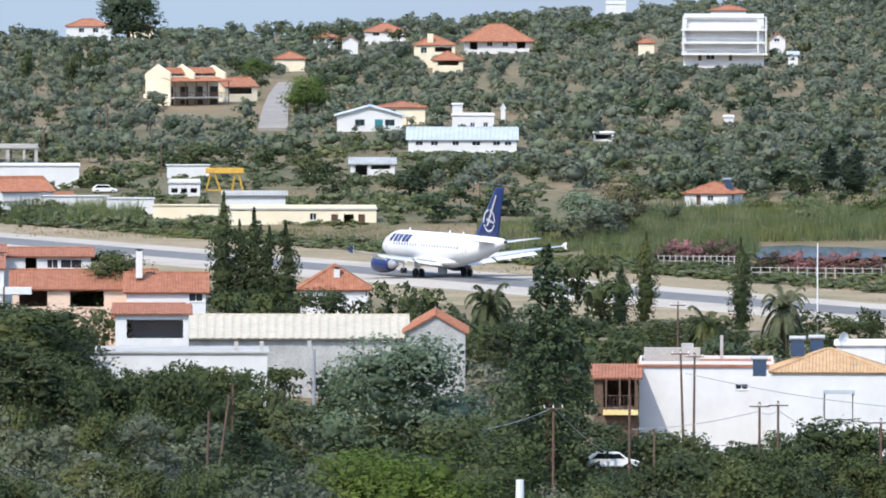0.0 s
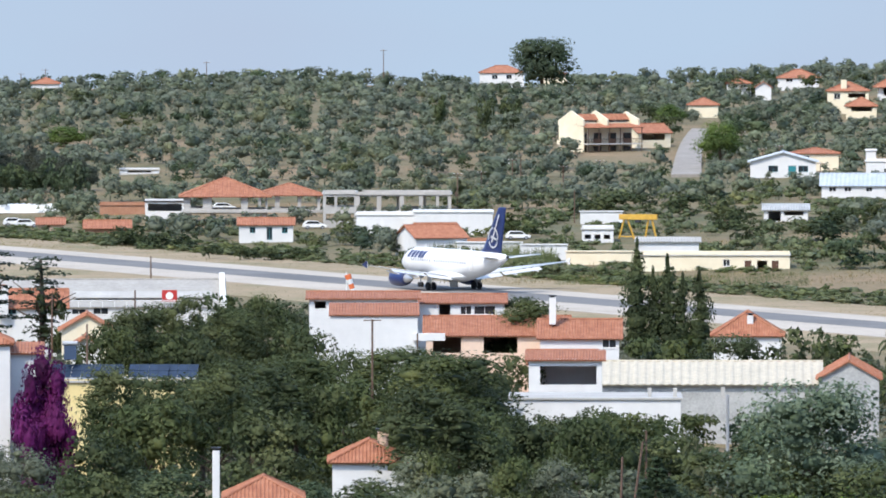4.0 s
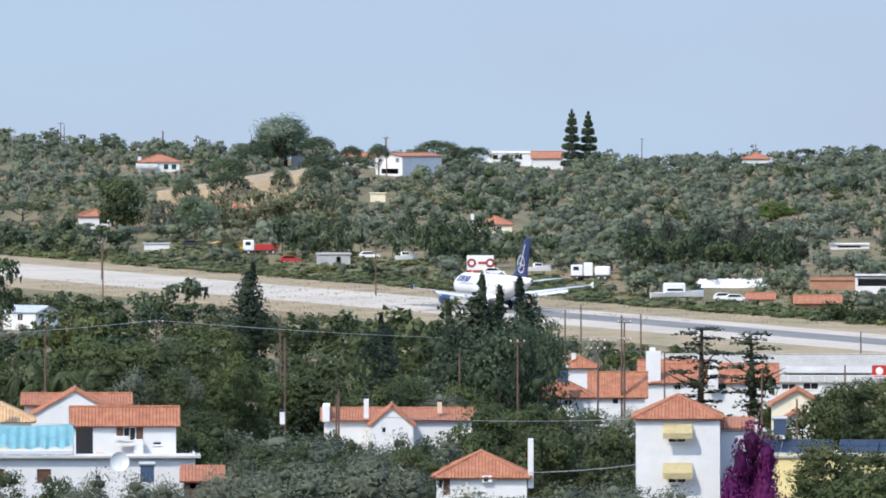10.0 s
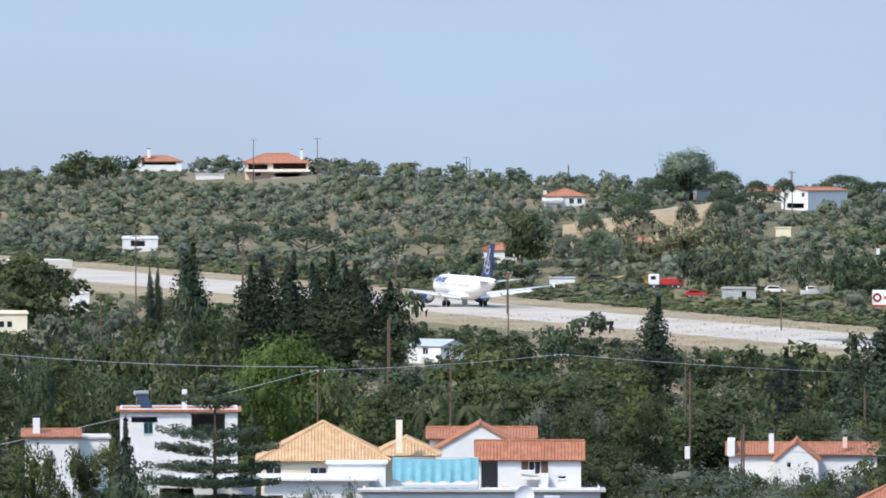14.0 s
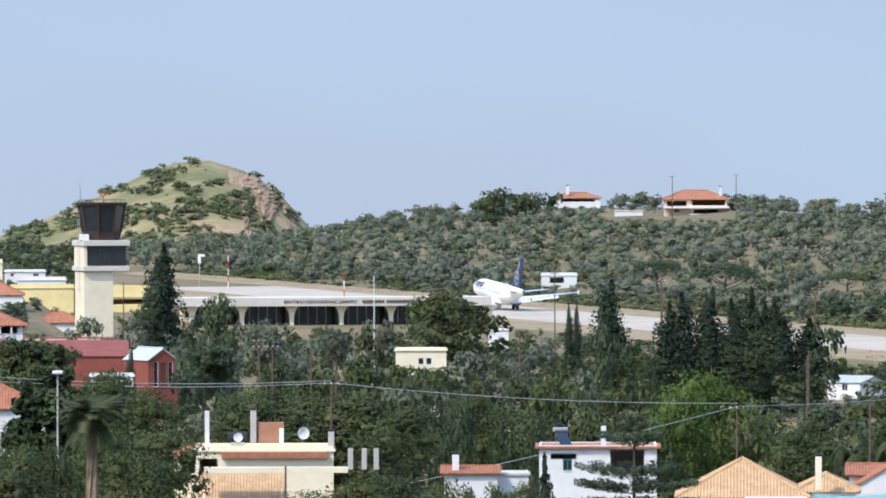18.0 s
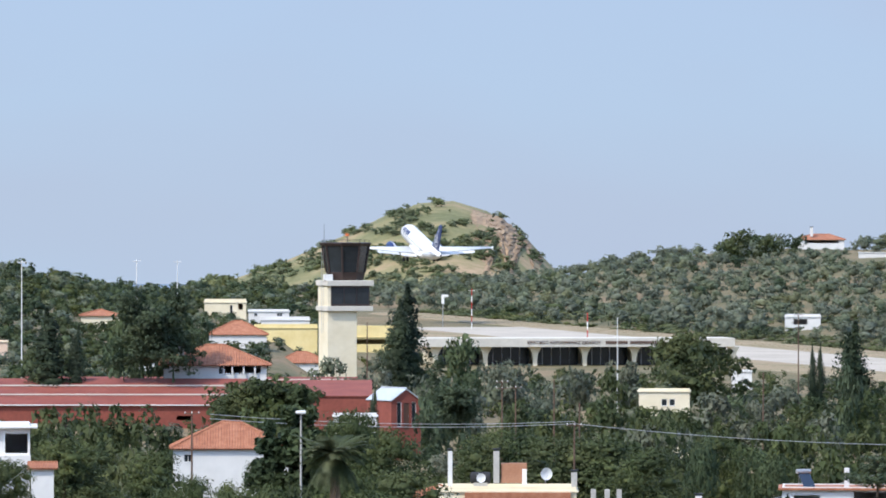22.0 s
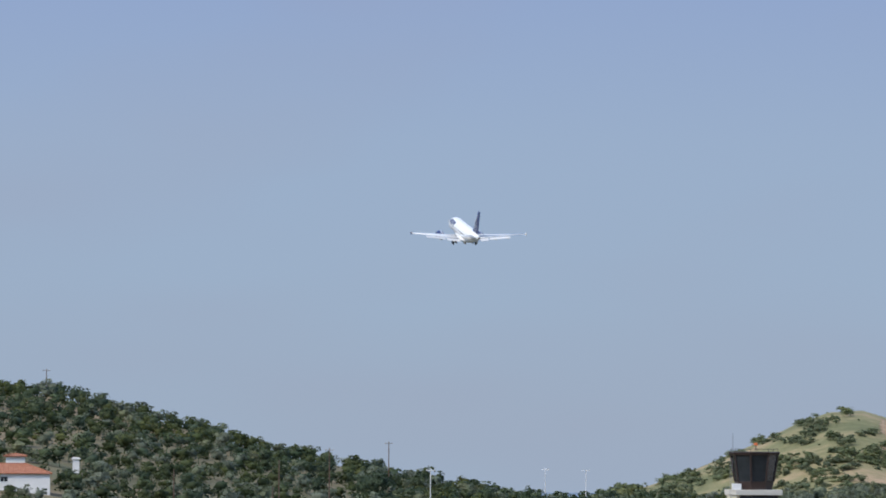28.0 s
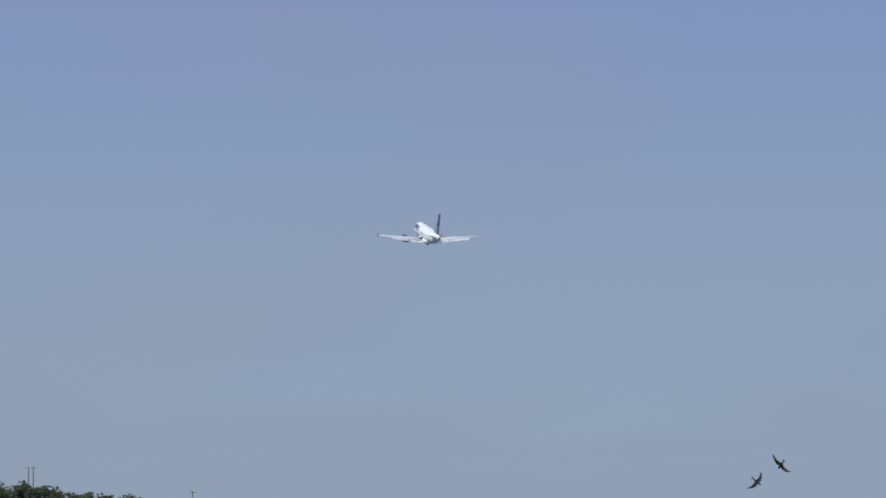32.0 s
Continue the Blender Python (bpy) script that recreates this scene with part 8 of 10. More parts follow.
plant("broad", 2857, 980, 14.4, 8.9)
plant("broad", 2797, 940, 15.4, 7.9)
plant("broad", 2577, 930, 16.5, 9.0)
plant("broad", 2517, 930, 16.5, 9.0)
plant("broad", 2427, 940, 16.1, 9.1)
plant("broad", 2587, 1200, 12.0, 11.6)
plant("broad", 2657, 1220, 11.3, 10.2)
plant("broad", 2377, 980, 15.8, 8.2)
plant("broad", 3237, 1180, 12.4, 9.9)
plant("broad", 3177, 1120, 12.3, 7.9)
plant("broad", 3107, 1180, 12.5, 8.4)
plant("broad", 3257, 1050, 12.8, 8.1)
plant("broad", 2417, 800, 15.5, 7.2)
plant("broad", 2427, 780, 14.4, 6.0)
plant("cypress", 3943, 1450, 23.4, 6.5)
plant("cypress", 3953, 1445, 20.9, 4.7)
plant("pine", 3831, 1480, 16.3, 8.6)
plant("pine", 3886, 1290, 16.1, 8.3)
plant("pine", 3851, 1270, 14.2, 9.0)
plant("pine", 3901, 1280, 13.1, 6.6)
plant("fanpalm", 4071, 706, 26.3, 5.5)
plant("norfolk", 4131, 800, 27.1, 10.8)
plant("norfolk", 4186, 800, 24.0, 7.7)
plant("broad", 3381, 1500, 12.6, 14.5)
plant("broad", 3421, 1480, 10.8, 10.5)
plant("cypress", 3071, 1200, 12.6, 1.2)
plant("cypress", 3224, 1450, 13.9, 1.5)
plant("cypress", 3211, 1450, 14.1, 1.5)
plant("broad", 4161, 1180, 15.4, 12.9)
plant("broad", 4201, 1150, 14.9, 9.6)
plant("broad", 4021, 900, 21.5, 7.5)
plant("broad", 3981, 880, 20.5, 7.9)
plant("broad", 3941, 780, 20.7, 8.6)
plant("broad", 4051, 760, 21.6, 6.9)
plant("broad", 3991, 740, 20.4, 7.2)
plant("broad", 4171, 740, 20.9, 8.1)
plant("broad", 4211, 720, 19.9, 6.5)
plant("broad", 3711, 1020, 18.0, 11.2)
plant("broad", 3631, 1000, 18.0, 11.6)
plant("broad", 3551, 1000, 18.1, 10.3)
plant("broad", 3671, 940, 17.7, 10.3)
plant("broad", 3591, 940, 17.7, 10.9)
plant("broad", 3531, 920, 17.3, 10.1)
plant("broad", 3751, 960, 17.6, 9.3)
plant("broad", 3801, 950, 17.3, 8.6)
plant("broad", 3501, 1150, 15.8, 8.9)
plant("broad", 3271, 1120, 14.6, 8.7)
plant("broad", 3301, 1150, 14.3, 8.2)
plant("broad", 3401, 1150, 14.3, 10.4)
plant("broad", 3361, 1050, 15.0, 10.2)
plant("broad", 3471, 1100, 16.0, 10.6)
plant("broad", 3591, 1350, 14.4, 7.8)
plant("broad", 3671, 1250, 13.3, 9.7)
plant("broad", 3591, 1230, 13.1, 10.3)
plant("broad", 3751, 1260, 12.9, 8.9)
plant("broad", 3231, 1250, 14.1, 8.9)
plant("broad", 3141, 1260, 13.8, 9.8)
plant("broad", 3611, 770, 16.7, 7.9)
plant("broad", 3531, 780, 16.7, 8.6)
plant("broad", 3692, 780, 15.2, 6.0)
plant("broad", 3181, 1000, 15.5, 9.0)
plant("olive", 3901, 1400, 12.9, 8.1)
plant("olive", 4001, 1400, 12.9, 9.0)
plant("olive", 4051, 1390, 11.9, 8.1)
plant("olive", 4111, 1420, 12.4, 7.3)
plant("olive", 3831, 1350, 11.8, 8.7)
plant("olive", 3771, 1380, 12.6, 9.8)
plant("olive", 3691, 1400, 12.1, 9.0)
plant("olive", 3541, 1350, 11.8, 9.6)
plant("olive", 3471, 1340, 12.2, 8.6)
plant("olive", 3411, 1320, 12.0, 9.4)
plant("olive", 3331, 1320, 11.9, 9.4)
plant("olive", 3281, 1350, 11.8, 8.7)
plant("olive", 3791, 1500, 12.0, 6.8)
plant("olive", 4081, 1480, 12.5, 7.6)
plant("olive", 3211, 1200, 12.6, 7.7)
plant("pine", 4412, 1420, 22.2, 10.1)
plant("pine", 4362, 1420, 21.3, 9.2)
plant("pine", 4322, 1420, 20.4, 7.3)
plant("pine", 4442, 1420, 18.3, 8.2)
plant("pine", 4382, 1420, 17.5, 10.1)
plant("pine", 4332, 1420, 16.7, 7.3)
plant("cypress", 4712, 1400, 15.3, 2.2)
plant("cypress", 4577, 1400, 17.5, 5.4)
plant("cypress", 4527, 1400, 15.1, 2.7)
plant("pine", 4587, 1400, 15.6, 6.3)
plant("pine", 4712, 1750, 8.9, 9.0)
plant("broad", 4182, 1250, 15.9, 12.1)
plant("broad", 4132, 1260, 15.3, 8.9)
plant("broad", 4222, 1200, 14.3, 10.8)
plant("broad", 4562, 1150, 15.9, 10.4)
plant("broad", 4482, 1130, 15.1, 10.9)
plant("broad", 4612, 1100, 15.4, 10.6)
plant("broad", 4392, 1130, 14.4, 10.2)
plant("broad", 4432, 980, 16.4, 9.5)
plant("broad", 4531, 960, 16.5, 9.3)
plant("broad", 4391, 940, 16.0, 7.3)
plant("broad", 4052, 950, 19.5, 9.2)
plant("broad", 4012, 930, 18.4, 9.0)
plant("fir", 4547, 960, 18.9, 6.8)
def hill_road():
    """A pale road laid up the slope, from low to high."""
    r0, r1 = foot(300, 208, 1450), foot(276, 290, 1450)
    bm = bmesh.new()
    rows = []
    for k in range(33):
        f = k / 32
        r, b = r0 + (r1 - r0) * f, 301 - 8 * f - 18 * f ** 3
        half = (2.9 - 0.9 * f) / r * UNIT
        z = float(ground_height(*spot(b, r)))
        keep(b - half, b + half, (z - 45) / r * UNIT + 491 + 3, r)
        rows.append([bm.verts.new((*spot(q, r), z + up)) for q, up in ((b + half, 0.55), (b - half, 0.55), (b - half, -2.0), (b + half, -2.0))])
    for a, c in zip(rows, rows[1:]):
        for k in range(4):
            bm.faces.new((a[k], a[(k + 1) % 4], c[(k + 1) % 4], c[k]))
    bm.faces.new(rows[0]), bm.faces.new(rows[-1][::-1])
    bmesh.ops.recalc_face_normals(bm, faces=bm.faces[:])
    ob = new("hill_road", bpy.data.meshes.new("hill_road"))
    bm.to_mesh(ob.data)
    bm.free()
    ob.data.materials.append(M["track"])
    tagged(ob, "pale dirt road climbing the olive hill", "road", kind="structure")


hill_road()
plant("palm", -82, 955, 9.6, 5.2)
plant("palm", -471, 930, 8.5, 5.4)
plant("palm", -604, 980, 8.4, 5.1)
plant("palm", 522, 950, 9.2, 3.7)
plant("palm", 279, 760, 8.6, 2.9)
plant("broad", 628, 798, 9.1, 5.6)
plant("broad", 553, 787, 9.0, 3.7)
plant("broad", 496, 795, 8.7, 4.8)
plant("broad", 416, 788, 8.8, 4.9)
plant("broad", 343, 799, 8.4, 5.6)
plant("olive", 773, 699, 10.0, 4.8)
plant("broad", 750, 698, 10.0, 4.1)
plant("olive", 650, 697, 9.2, 5.4)
plant("broad", 599, 687, 10.5, 5.1)
plant("olive", 528, 688, 10.3, 4.9)
plant("broad", 769, 638, 8.2, 5.8)
plant("olive", 685, 635, 7.8, 5.2)
plant("olive", 578, 635, 8.3, 6.4)
plant("broad", 535, 635, 8.3, 5.2)
plant("broad", 432, 631, 8.6, 4.7)
plant("olive", 347, 636, 7.9, 5.8)
plant("olive", 259, 632, 8.6, 6.6)
plant("olive", 188, 640, 8.2, 4.9)
knoll("field", "tan dry field below the umbrella pines", [(2494, 316, 317), (2464, 317, 325), (2394, 324, 334), (2324, 334, 347), (2274, 340, 353), (2229, 348, 359), (2212, 350, 352)], 1870, 1940, "field")
plant("willow", 2276, 2060, 12.3, 12.2)
plant("pine", 2305, 2055, 9.1, 8.0)
plant("umbrella", 2368, 1862, 10.1, 9.6)
plant("umbrella", 2213, 1862, 10.3, 7.2)
plant("umbrella", 2274, 1862, 9.9, 4.8)
plant("umbrella", 2444, 1862, 9.5, 6.0)
plant("pine", 2554, 1850, 13.3, 13.1)
plant("broad", 4356, 724, 21.6, 4.5)
plant("broad", 4325, 721, 22.4, 4.1)
plant("broad", 4261, 734, 20.9, 6.1)
plant("broad", 4181, 724, 21.4, 5.0)
plant("broad", 4125, 722, 21.7, 3.9)
plant("broad", 1834, 849, 13.8, 5.5)
plant("broad", 1784, 855, 13.0, 4.5)
plant("olive", 1743, 855, 12.6, 5.2)
plant("olive", 1667, 859, 13.1, 4.2)
plant("broad", 1987, 721, 10.1, 4.0)
plant("broad", 1926, 732, 10.3, 4.2)
plant("broad", 1853, 732, 10.7, 3.7)
plant("olive", 1657, 725, 10.2, 4.1)
plant("olive", 1581, 734, 9.3, 5.4)
plant("olive", 1536, 725, 9.5, 4.7)
plant("broad", 956, 876, 9.2, 6.6)
plant("broad", 903, 878, 10.6, 4.8)
plant("broad", 858, 878, 10.3, 6.6)
plant("broad", 788, 838, 11.3, 5.9)
plant("broad", 717, 845, 9.8, 6.1)
plant("broad", 1145, 1395, 2.7, 5.1)
plant("broad", 1091, 1390, 2.7, 4.8)
plant("broad", 1067, 1394, 2.4, 5.1)
plant("broad", 1033, 1389, 2.5, 5.9)
plant("broad", 991, 1391, 2.8, 5.3)
plant("broad", 791, 1370, 3.5, 5.0)
plant("olive", 757, 1367, 3.5, 5.7)
plant("broad", 719, 1377, 3.6, 5.4)
plant("broad", 696, 1380, 3.1, 5.8)
# trees about the red halls, the tower and the terminal: kind, bearing, top, foot, width, range
for key, b, e1, e0, wide, r in [
        ("cypress", 4000, 170, 92, 20, 1270), ("broad", 4316, 6, -60, 86, 900), ("broad", 4252, 0, -60, 82, 896),
        ("broad", 4200, 36, -50, 70, 905), ("broad", 4046, 126, -40, 110, 790)]:
    stand(key, b, e1, e0, wide, r)
for key, b, e1, e0, wide, r in [
        ("broad", 4192, 188, 96, 190, 1190), ("broad", 4250, 160, 92, 100, 1185),
        ("pine", 3886, 226, 130, 44, 1180), ("pine", 3856, 178, 92, 96, 1175),
        ("pine", 4428, 356, 190, 96, 1400), ("pine", 4346, 346, 200, 90, 1402), ("pine", 4390, 326, 190, 120, 1398),
        ("broad", 3446, 270, 190, 140, 1490), ("broad", 3512, 138, 60, 80, 1200), ("broad", 3456, 136, 60, 84, 1200)]:
    massed(key, b, e1, e0, wide, r)
plant("broad", 4833, 891, 16.8, 5.9)
plant("broad", 4761, 899, 16.4, 5.2)
plant("broad", 4725, 893, 16.9, 4.7)
plant("broad", 4673, 887, 17.1, 5.4)
plant("broad", 4639, 890, 17.0, 5.2)
plant("broad", 4590, 1000, 15.8, 7.2)
plant("broad", 4541, 996, 16.5, 8.1)
plant("fir", 4482, 1006, 15.2, 5.1)
plant("olive", 4425, 1002, 15.7, 6.1)
plant("broad", 774, 884, 9.8, 4.5)
plant("broad", 713, 873, 9.9, 4.8)
plant("broad", 691, 878, 9.6, 5.0)
plant("broad", 602, 882, 10.0, 5.9)
plant("olive", 2537, 892, 15.6, 4.4)
plant("broad", 2482, 893, 15.0, 6.3)
plant("olive", 2444, 898, 15.2, 4.9)
plant("broad", 2378, 895, 15.4, 4.7)
plant("broad", 2332, 898, 15.7, 4.0)
plant("broad", 2100, 894, 13.6, 5.7)
plant("broad", 2046, 897, 14.1, 5.7)
plant("olive", 1996, 891, 13.6, 5.5)
plant("broad", 1951, 899, 13.5, 5.9)
plant("broad", 1280, 920, 13.0, 5.9)
plant("broad", 1243, 924, 13.2, 6.6)
plant("broad", 1184, 923, 14.1, 4.8)
plant("broad", 1111, 916, 13.5, 6.7)
plant("broad", 1042, 920, 14.4, 5.0)
plant("pine", 3421, 948, 17.6, 4.3)
plant("broad", 3386, 957, 17.3, 5.4)
plant("pine", 3339, 955, 16.2, 4.3)
plant("pine", 3294, 953, 15.7, 5.2)
plant("pine", 3167, 1250, 19.3, 5.6)
plant("olive", 2499, 1832, 9.2, 5.2)
plant("olive", 2490, 1815, 8.1, 5.4)
plant("olive", 2479, 1832, 8.7, 5.3)
plant("olive", 2470, 1815, 7.4, 5.4)
plant("olive", 2459, 1832, 8.5, 5.4)
plant("olive", 2450, 1815, 7.5, 5.4)
plant("olive", 2436, 1832, 8.9, 5.6)
plant("olive", 2427, 1815, 7.6, 5.4)
plant("olive", 2414, 1832, 8.7, 5.7)
plant("olive", 2405, 1815, 7.8, 5.4)
plant("olive", 2392, 1832, 9.0, 5.8)
plant("olive", 2383, 1815, 7.9, 5.4)
plant("olive", 2369, 1832, 8.8, 5.9)
plant("olive", 2360, 1815, 8.0, 5.4)
plant("olive", 2346, 1832, 8.9, 6.0)
plant("olive", 2337, 1815, 7.8, 5.4)
plant("olive", 2324, 1832, 9.4, 6.1)
plant("olive", 2315, 1815, 8.0, 5.4)
plant("olive", 2302, 1832, 9.2, 6.3)
plant("olive", 2293, 1815, 8.3, 5.4)
plant("olive", 2279, 1832, 9.8, 6.4)
plant("olive", 2270, 1815, 8.6, 5.4)
plant("olive", 2256, 1832, 10.0, 6.5)
plant("olive", 2247, 1815, 9.1, 5.4)
plant("olive", 2234, 1832, 10.1, 5.2)
plant("olive", 2225, 1815, 9.6, 5.4)
plant("olive", 2212, 1832, 10.9, 5.3)
plant("olive", 2203, 1815, 9.4, 5.4)
plant("olive", 2192, 1832, 11.1, 5.4)
plant("olive", 2183, 1815, 9.9, 5.4)
plant("broad", 3453, 856, 12.5, 3.3)
plant("broad", 3416, 856, 12.5, 3.8)
plant("broad", 3358, 851, 12.5, 4.0)
plant("broad", 3310, 854, 12.6, 4.1)
plant("broad", 3355, 2330, 12.5, 14.3)
plant("broad", 3300, 2330, 9.6, 10.5)
plant("pine", 3255, 2340, 9.0, 9.1)
plant("pine", 2930, 2440, 7.6, 17.3)
plant("broad", 2885, 2440, 6.6, 11.0)
plant("broad", 3100, 2400, 4.7, 7.7)


# ---- things of the airfield and the roads ----
def street_lamp(b, r, e_top):
    p = land(b, r)
    ob = base("street_lamp", p.x, p.y, p.z - 0.1, math.degrees(b / UNIT), "tall grey street lamp with a flat head", "street lamp", "street lamps")
    h = level(e_top, r) - p.z
    part("post", tube([(0, 0, 0), (0, 0, h * 0.5), (0, 0, h)], [0.14, 0.11, 0.08], 10), M["concrete"], ob)
    head = part("lamp_head", box(-0.45, 0.45, -0.5, 0.15, h, h + 0.28, 0.06), M["white_paint"], ob)
    part("lens", box(-0.35, 0.35, -0.4, 0.05, h - 0.05, h - 0.004), M["metal"], head)
    keep(b - 20, b + 20, e_top - 150, r)


def wheels(parent, xs, y0, y1, rad, w=0.25):
    for x in xs:
        for y in (y0, y1):
            t = part("wheel", tube([(x, y - w / 2, rad), (x, y + w / 2, rad)], [rad, rad], 16), M["rubber"], parent)
            part("rim", tube([(x, y - w / 2 - 0.012, rad), (x, y + w / 2 + 0.012, rad)], [rad * 0.55] * 2, 12), M["metal"], t)


def parked_car(b, r, colour, e=None, turn=75):
    p = land(b, r)
    z = p.z if e is None else level(e, r)
    ob = base("car", p.x, p.y, z, math.degrees(b / UNIT) + turn - 70, "parked hatchback car with dark windows", "car", "parked cars")
    side = [(-2.05, 0.35), (2.0, 0.35), (2.1, 0.75), (1.2, 0.95), (0.55, 1.45), (-1.3, 1.48), (-2.0, 0.95)]
    bm = bmesh.new()
    a = [bm.verts.new((x, -0.82, zz)) for x, zz in side]
    c = [bm.verts.new((x, 0.82, zz)) for x, zz in side]
    bm.faces.new(a[::-1]), bm.faces.new(c)
    for i in range(len(a)):
        bm.faces.new((a[i], a[(i + 1) % len(a)], c[(i + 1) % len(a)], c[i]))
    bmesh.ops.recalc_face_normals(bm, faces=bm.faces[:])
    bmesh.ops.bevel(bm, geom=bm.edges[:], offset=0.06, segments=2, affect="EDGES")
    part("body", bm, M[colour], ob)
    for y in (-0.83, 0.83):
        bm = bmesh.new()
        bm.faces.new([bm.verts.new((x, y, zz)) for x, zz in ((-1.7, 0.98), (0.95, 0.98), (0.5, 1.36), (-1.25, 1.38))])
        bmesh.ops.solidify(bm, geom=bm.faces[:], thickness=0.02)
        part("side_window", bm, M["glass"], ob)
    part("headlight", box(2.02, 2.1, -0.75, -0.45, 0.6, 0.75), M["metal"], ob)
    part("headlight", box(2.02, 2.1, 0.45, 0.75, 0.6, 0.75), M["metal"], ob)
    wheels(ob, (-1.3, 1.3), -0.75, 0.75, 0.32, 0.2)
    keep(b - 20, b + 20, (z - 45) / r * UNIT + 491, r)


def lorry(b, r, e, wide, body, label):
    p = land(b, r)
    keep(b - wide / 2, b + wide / 2, e + 3, r)
    ob = base("lorry", p.x, p.y, p.z, math.degrees(b / UNIT), label, "lorry")
    long = wide / UNIT * r
    part("chassis", box(-long / 2, long / 2, -1.0, 1.0, 0.6, 0.85), M["dark_metal"], ob)
    cab = part("cab", box(-long / 2, -long / 2 + 2.2, -1.2, 1.2, 0.85, 2.9, 0.12), M["white_paint"], ob)
    part("windscreen", box(-long / 2 - 0.02, -long / 2 + 0.04, -1.0, 1.0, 1.9, 2.7), M["glass"], cab)
    part("side_window", box(-long / 2 + 0.5, -long / 2 + 1.5, -1.22, -1.19, 1.9, 2.6), M["glass"], cab)
    if body == "red_paint":
        part("tipper_body", box(-long / 2 + 2.4, long / 2, -1.2, 1.2, 0.9, 2.1, 0.04), M[body], ob)
    else:
        part("cargo_box", box(-long / 2 + 2.4, 0.4, -1.2, 1.2, 0.9, 3.3, 0.04), M[body], ob)
        part("trailer_box", box(0.8, long / 2, -1.2, 1.2, 0.9, 2.6, 0.2), M[body], ob)
    wheels(ob, (-long / 2 + 1.1, long / 2 - 2.2, long / 2 - 1.0), -1.0, 1.0, 0.5)


def box_van(b, r, e1, e0, wide):
    p = land(b, r)
    keep(b - wide / 2, b + wide / 2, e0, r)
    ob = base("advertising_box", p.x, p.y, p.z, math.degrees(b / UNIT), "white box sign with red rings on a raised frame", "sign")
    w = wide / UNIT * r
    z0, z1 = level(e0, r) - p.z, level(e1, r) - p.z
    part("box_body", box(-w / 2, w / 2, 0, 3, z0, z1, 0.05), M["white_paint"], ob)
    part("base_band", box(-w / 2 - 0.02, w / 2 + 0.02, -0.03, 3.03, z0 - 0.4, z0 + 0.004), M["red_paint"], ob)
    for x in (-w * 0.32, w * 0.36):
        bm = bmesh.new()
        n, prev = 20, None
        for k in range(n + 1):
            a = 2 * math.pi * k / n
            ring = [bm.verts.new((x + math.cos(a) * q, -0.02, (z0 + z1) / 2 + math.sin(a) * q)) for q in (0.45, 0.85)]
            if prev:
                bm.faces.new((prev[0], prev[1], ring[1], ring[0]))
            prev = ring
        bmesh.ops.solidify(bm, geom=bm.faces[:], thickness=0.02)
        part("red_ring", bm, M["red_paint"], ob)
    part("text_bar", box(-w * 0.08, w * 0.2, -0.02, 0.0, (z0 + z1) / 2 - 0.25, (z0 + z1) / 2 + 0.25), M["red_paint"], ob)
    for x in (-w / 2 + 0.3, w / 2 - 0.3):
        part("leg", box(x - 0.1, x + 0.1, 1.2, 1.4, -0.2, z0 - 0.404), M["dark_metal"], ob)


def boat(b, r, e, wide, label):
    p = land(b, r)
    keep(b - wide / 2, b + wide / 2, e + 3, r)
    ob = base("boat", p.x, p.y, p.z, math.degrees(b / UNIT) + 8, label, "boat", "laid-up boats")
    long = wide / UNIT * r
    w = long * 0.15
    rings = []
    for k in range(9):
        f = k / 8
        ww = w * math.sin(math.pi * (0.25 + 0.72 * f)) ** 0.6 if f < 1 else 0.03
        x, top = -long / 2 + long * f, 1.6 + 0.5 * f * f
        rings.append([(x, -ww, top), (x, -ww * 0.75, 0.9), (x, 0, 0.5 + 0.5 * f ** 3), (x, ww * 0.75, 0.9), (x, ww, top)])
    part("hull", loft(rings), M["white_paint"], ob)
    cab = part("cabin", box(-long * 0.25, long * 0.15, -w * 0.7, w * 0.7, 1.6, 1.6 + min(1.8, long * 0.18), 0.2), M["white_paint"], ob)
    part("cabin_window", box(-long * 0.2, long * 0.1, -w * 0.72, -w * 0.69, 1.9, 2.3), M["glass"], cab)
    for x in (-long * 0.3, long * 0.2):
        part("cradle", box(x - 0.15, x + 0.15, -w * 0.6, w * 0.6, -0.1, 0.75), M["timber"], ob)


def tarp(b0, b1, r, e0, e1):
    p = land((b0 + b1) / 2, r)
    ob = base("tarpaulin_cover", p.x, p.y, p.z, math.degrees((b0 + b1) / 2 / UNIT), "long white tarpaulin over a row of stored goods", "cover")
    w, h = abs(b0 - b1) / UNIT * r, level(e1, r) - p.z
    rings = []
    for k in range(25):
        f = k / 24
        hh = h * (0.85 + 0.15 * abs(math.sin(k * 1.7))) * (1 if 0 < k < 24 else 0.6)
        rings.append([(w * (f - 0.5), -1.8, 0), (w * (f - 0.5), -1.5, hh * 0.8), (w * (f - 0.5), 0, hh), (w * (f - 0.5), 1.5, hh * 0.8), (w * (f - 0.5), 1.8, 0)])
    part("sheet", loft(rings), M["white_paint"], ob)


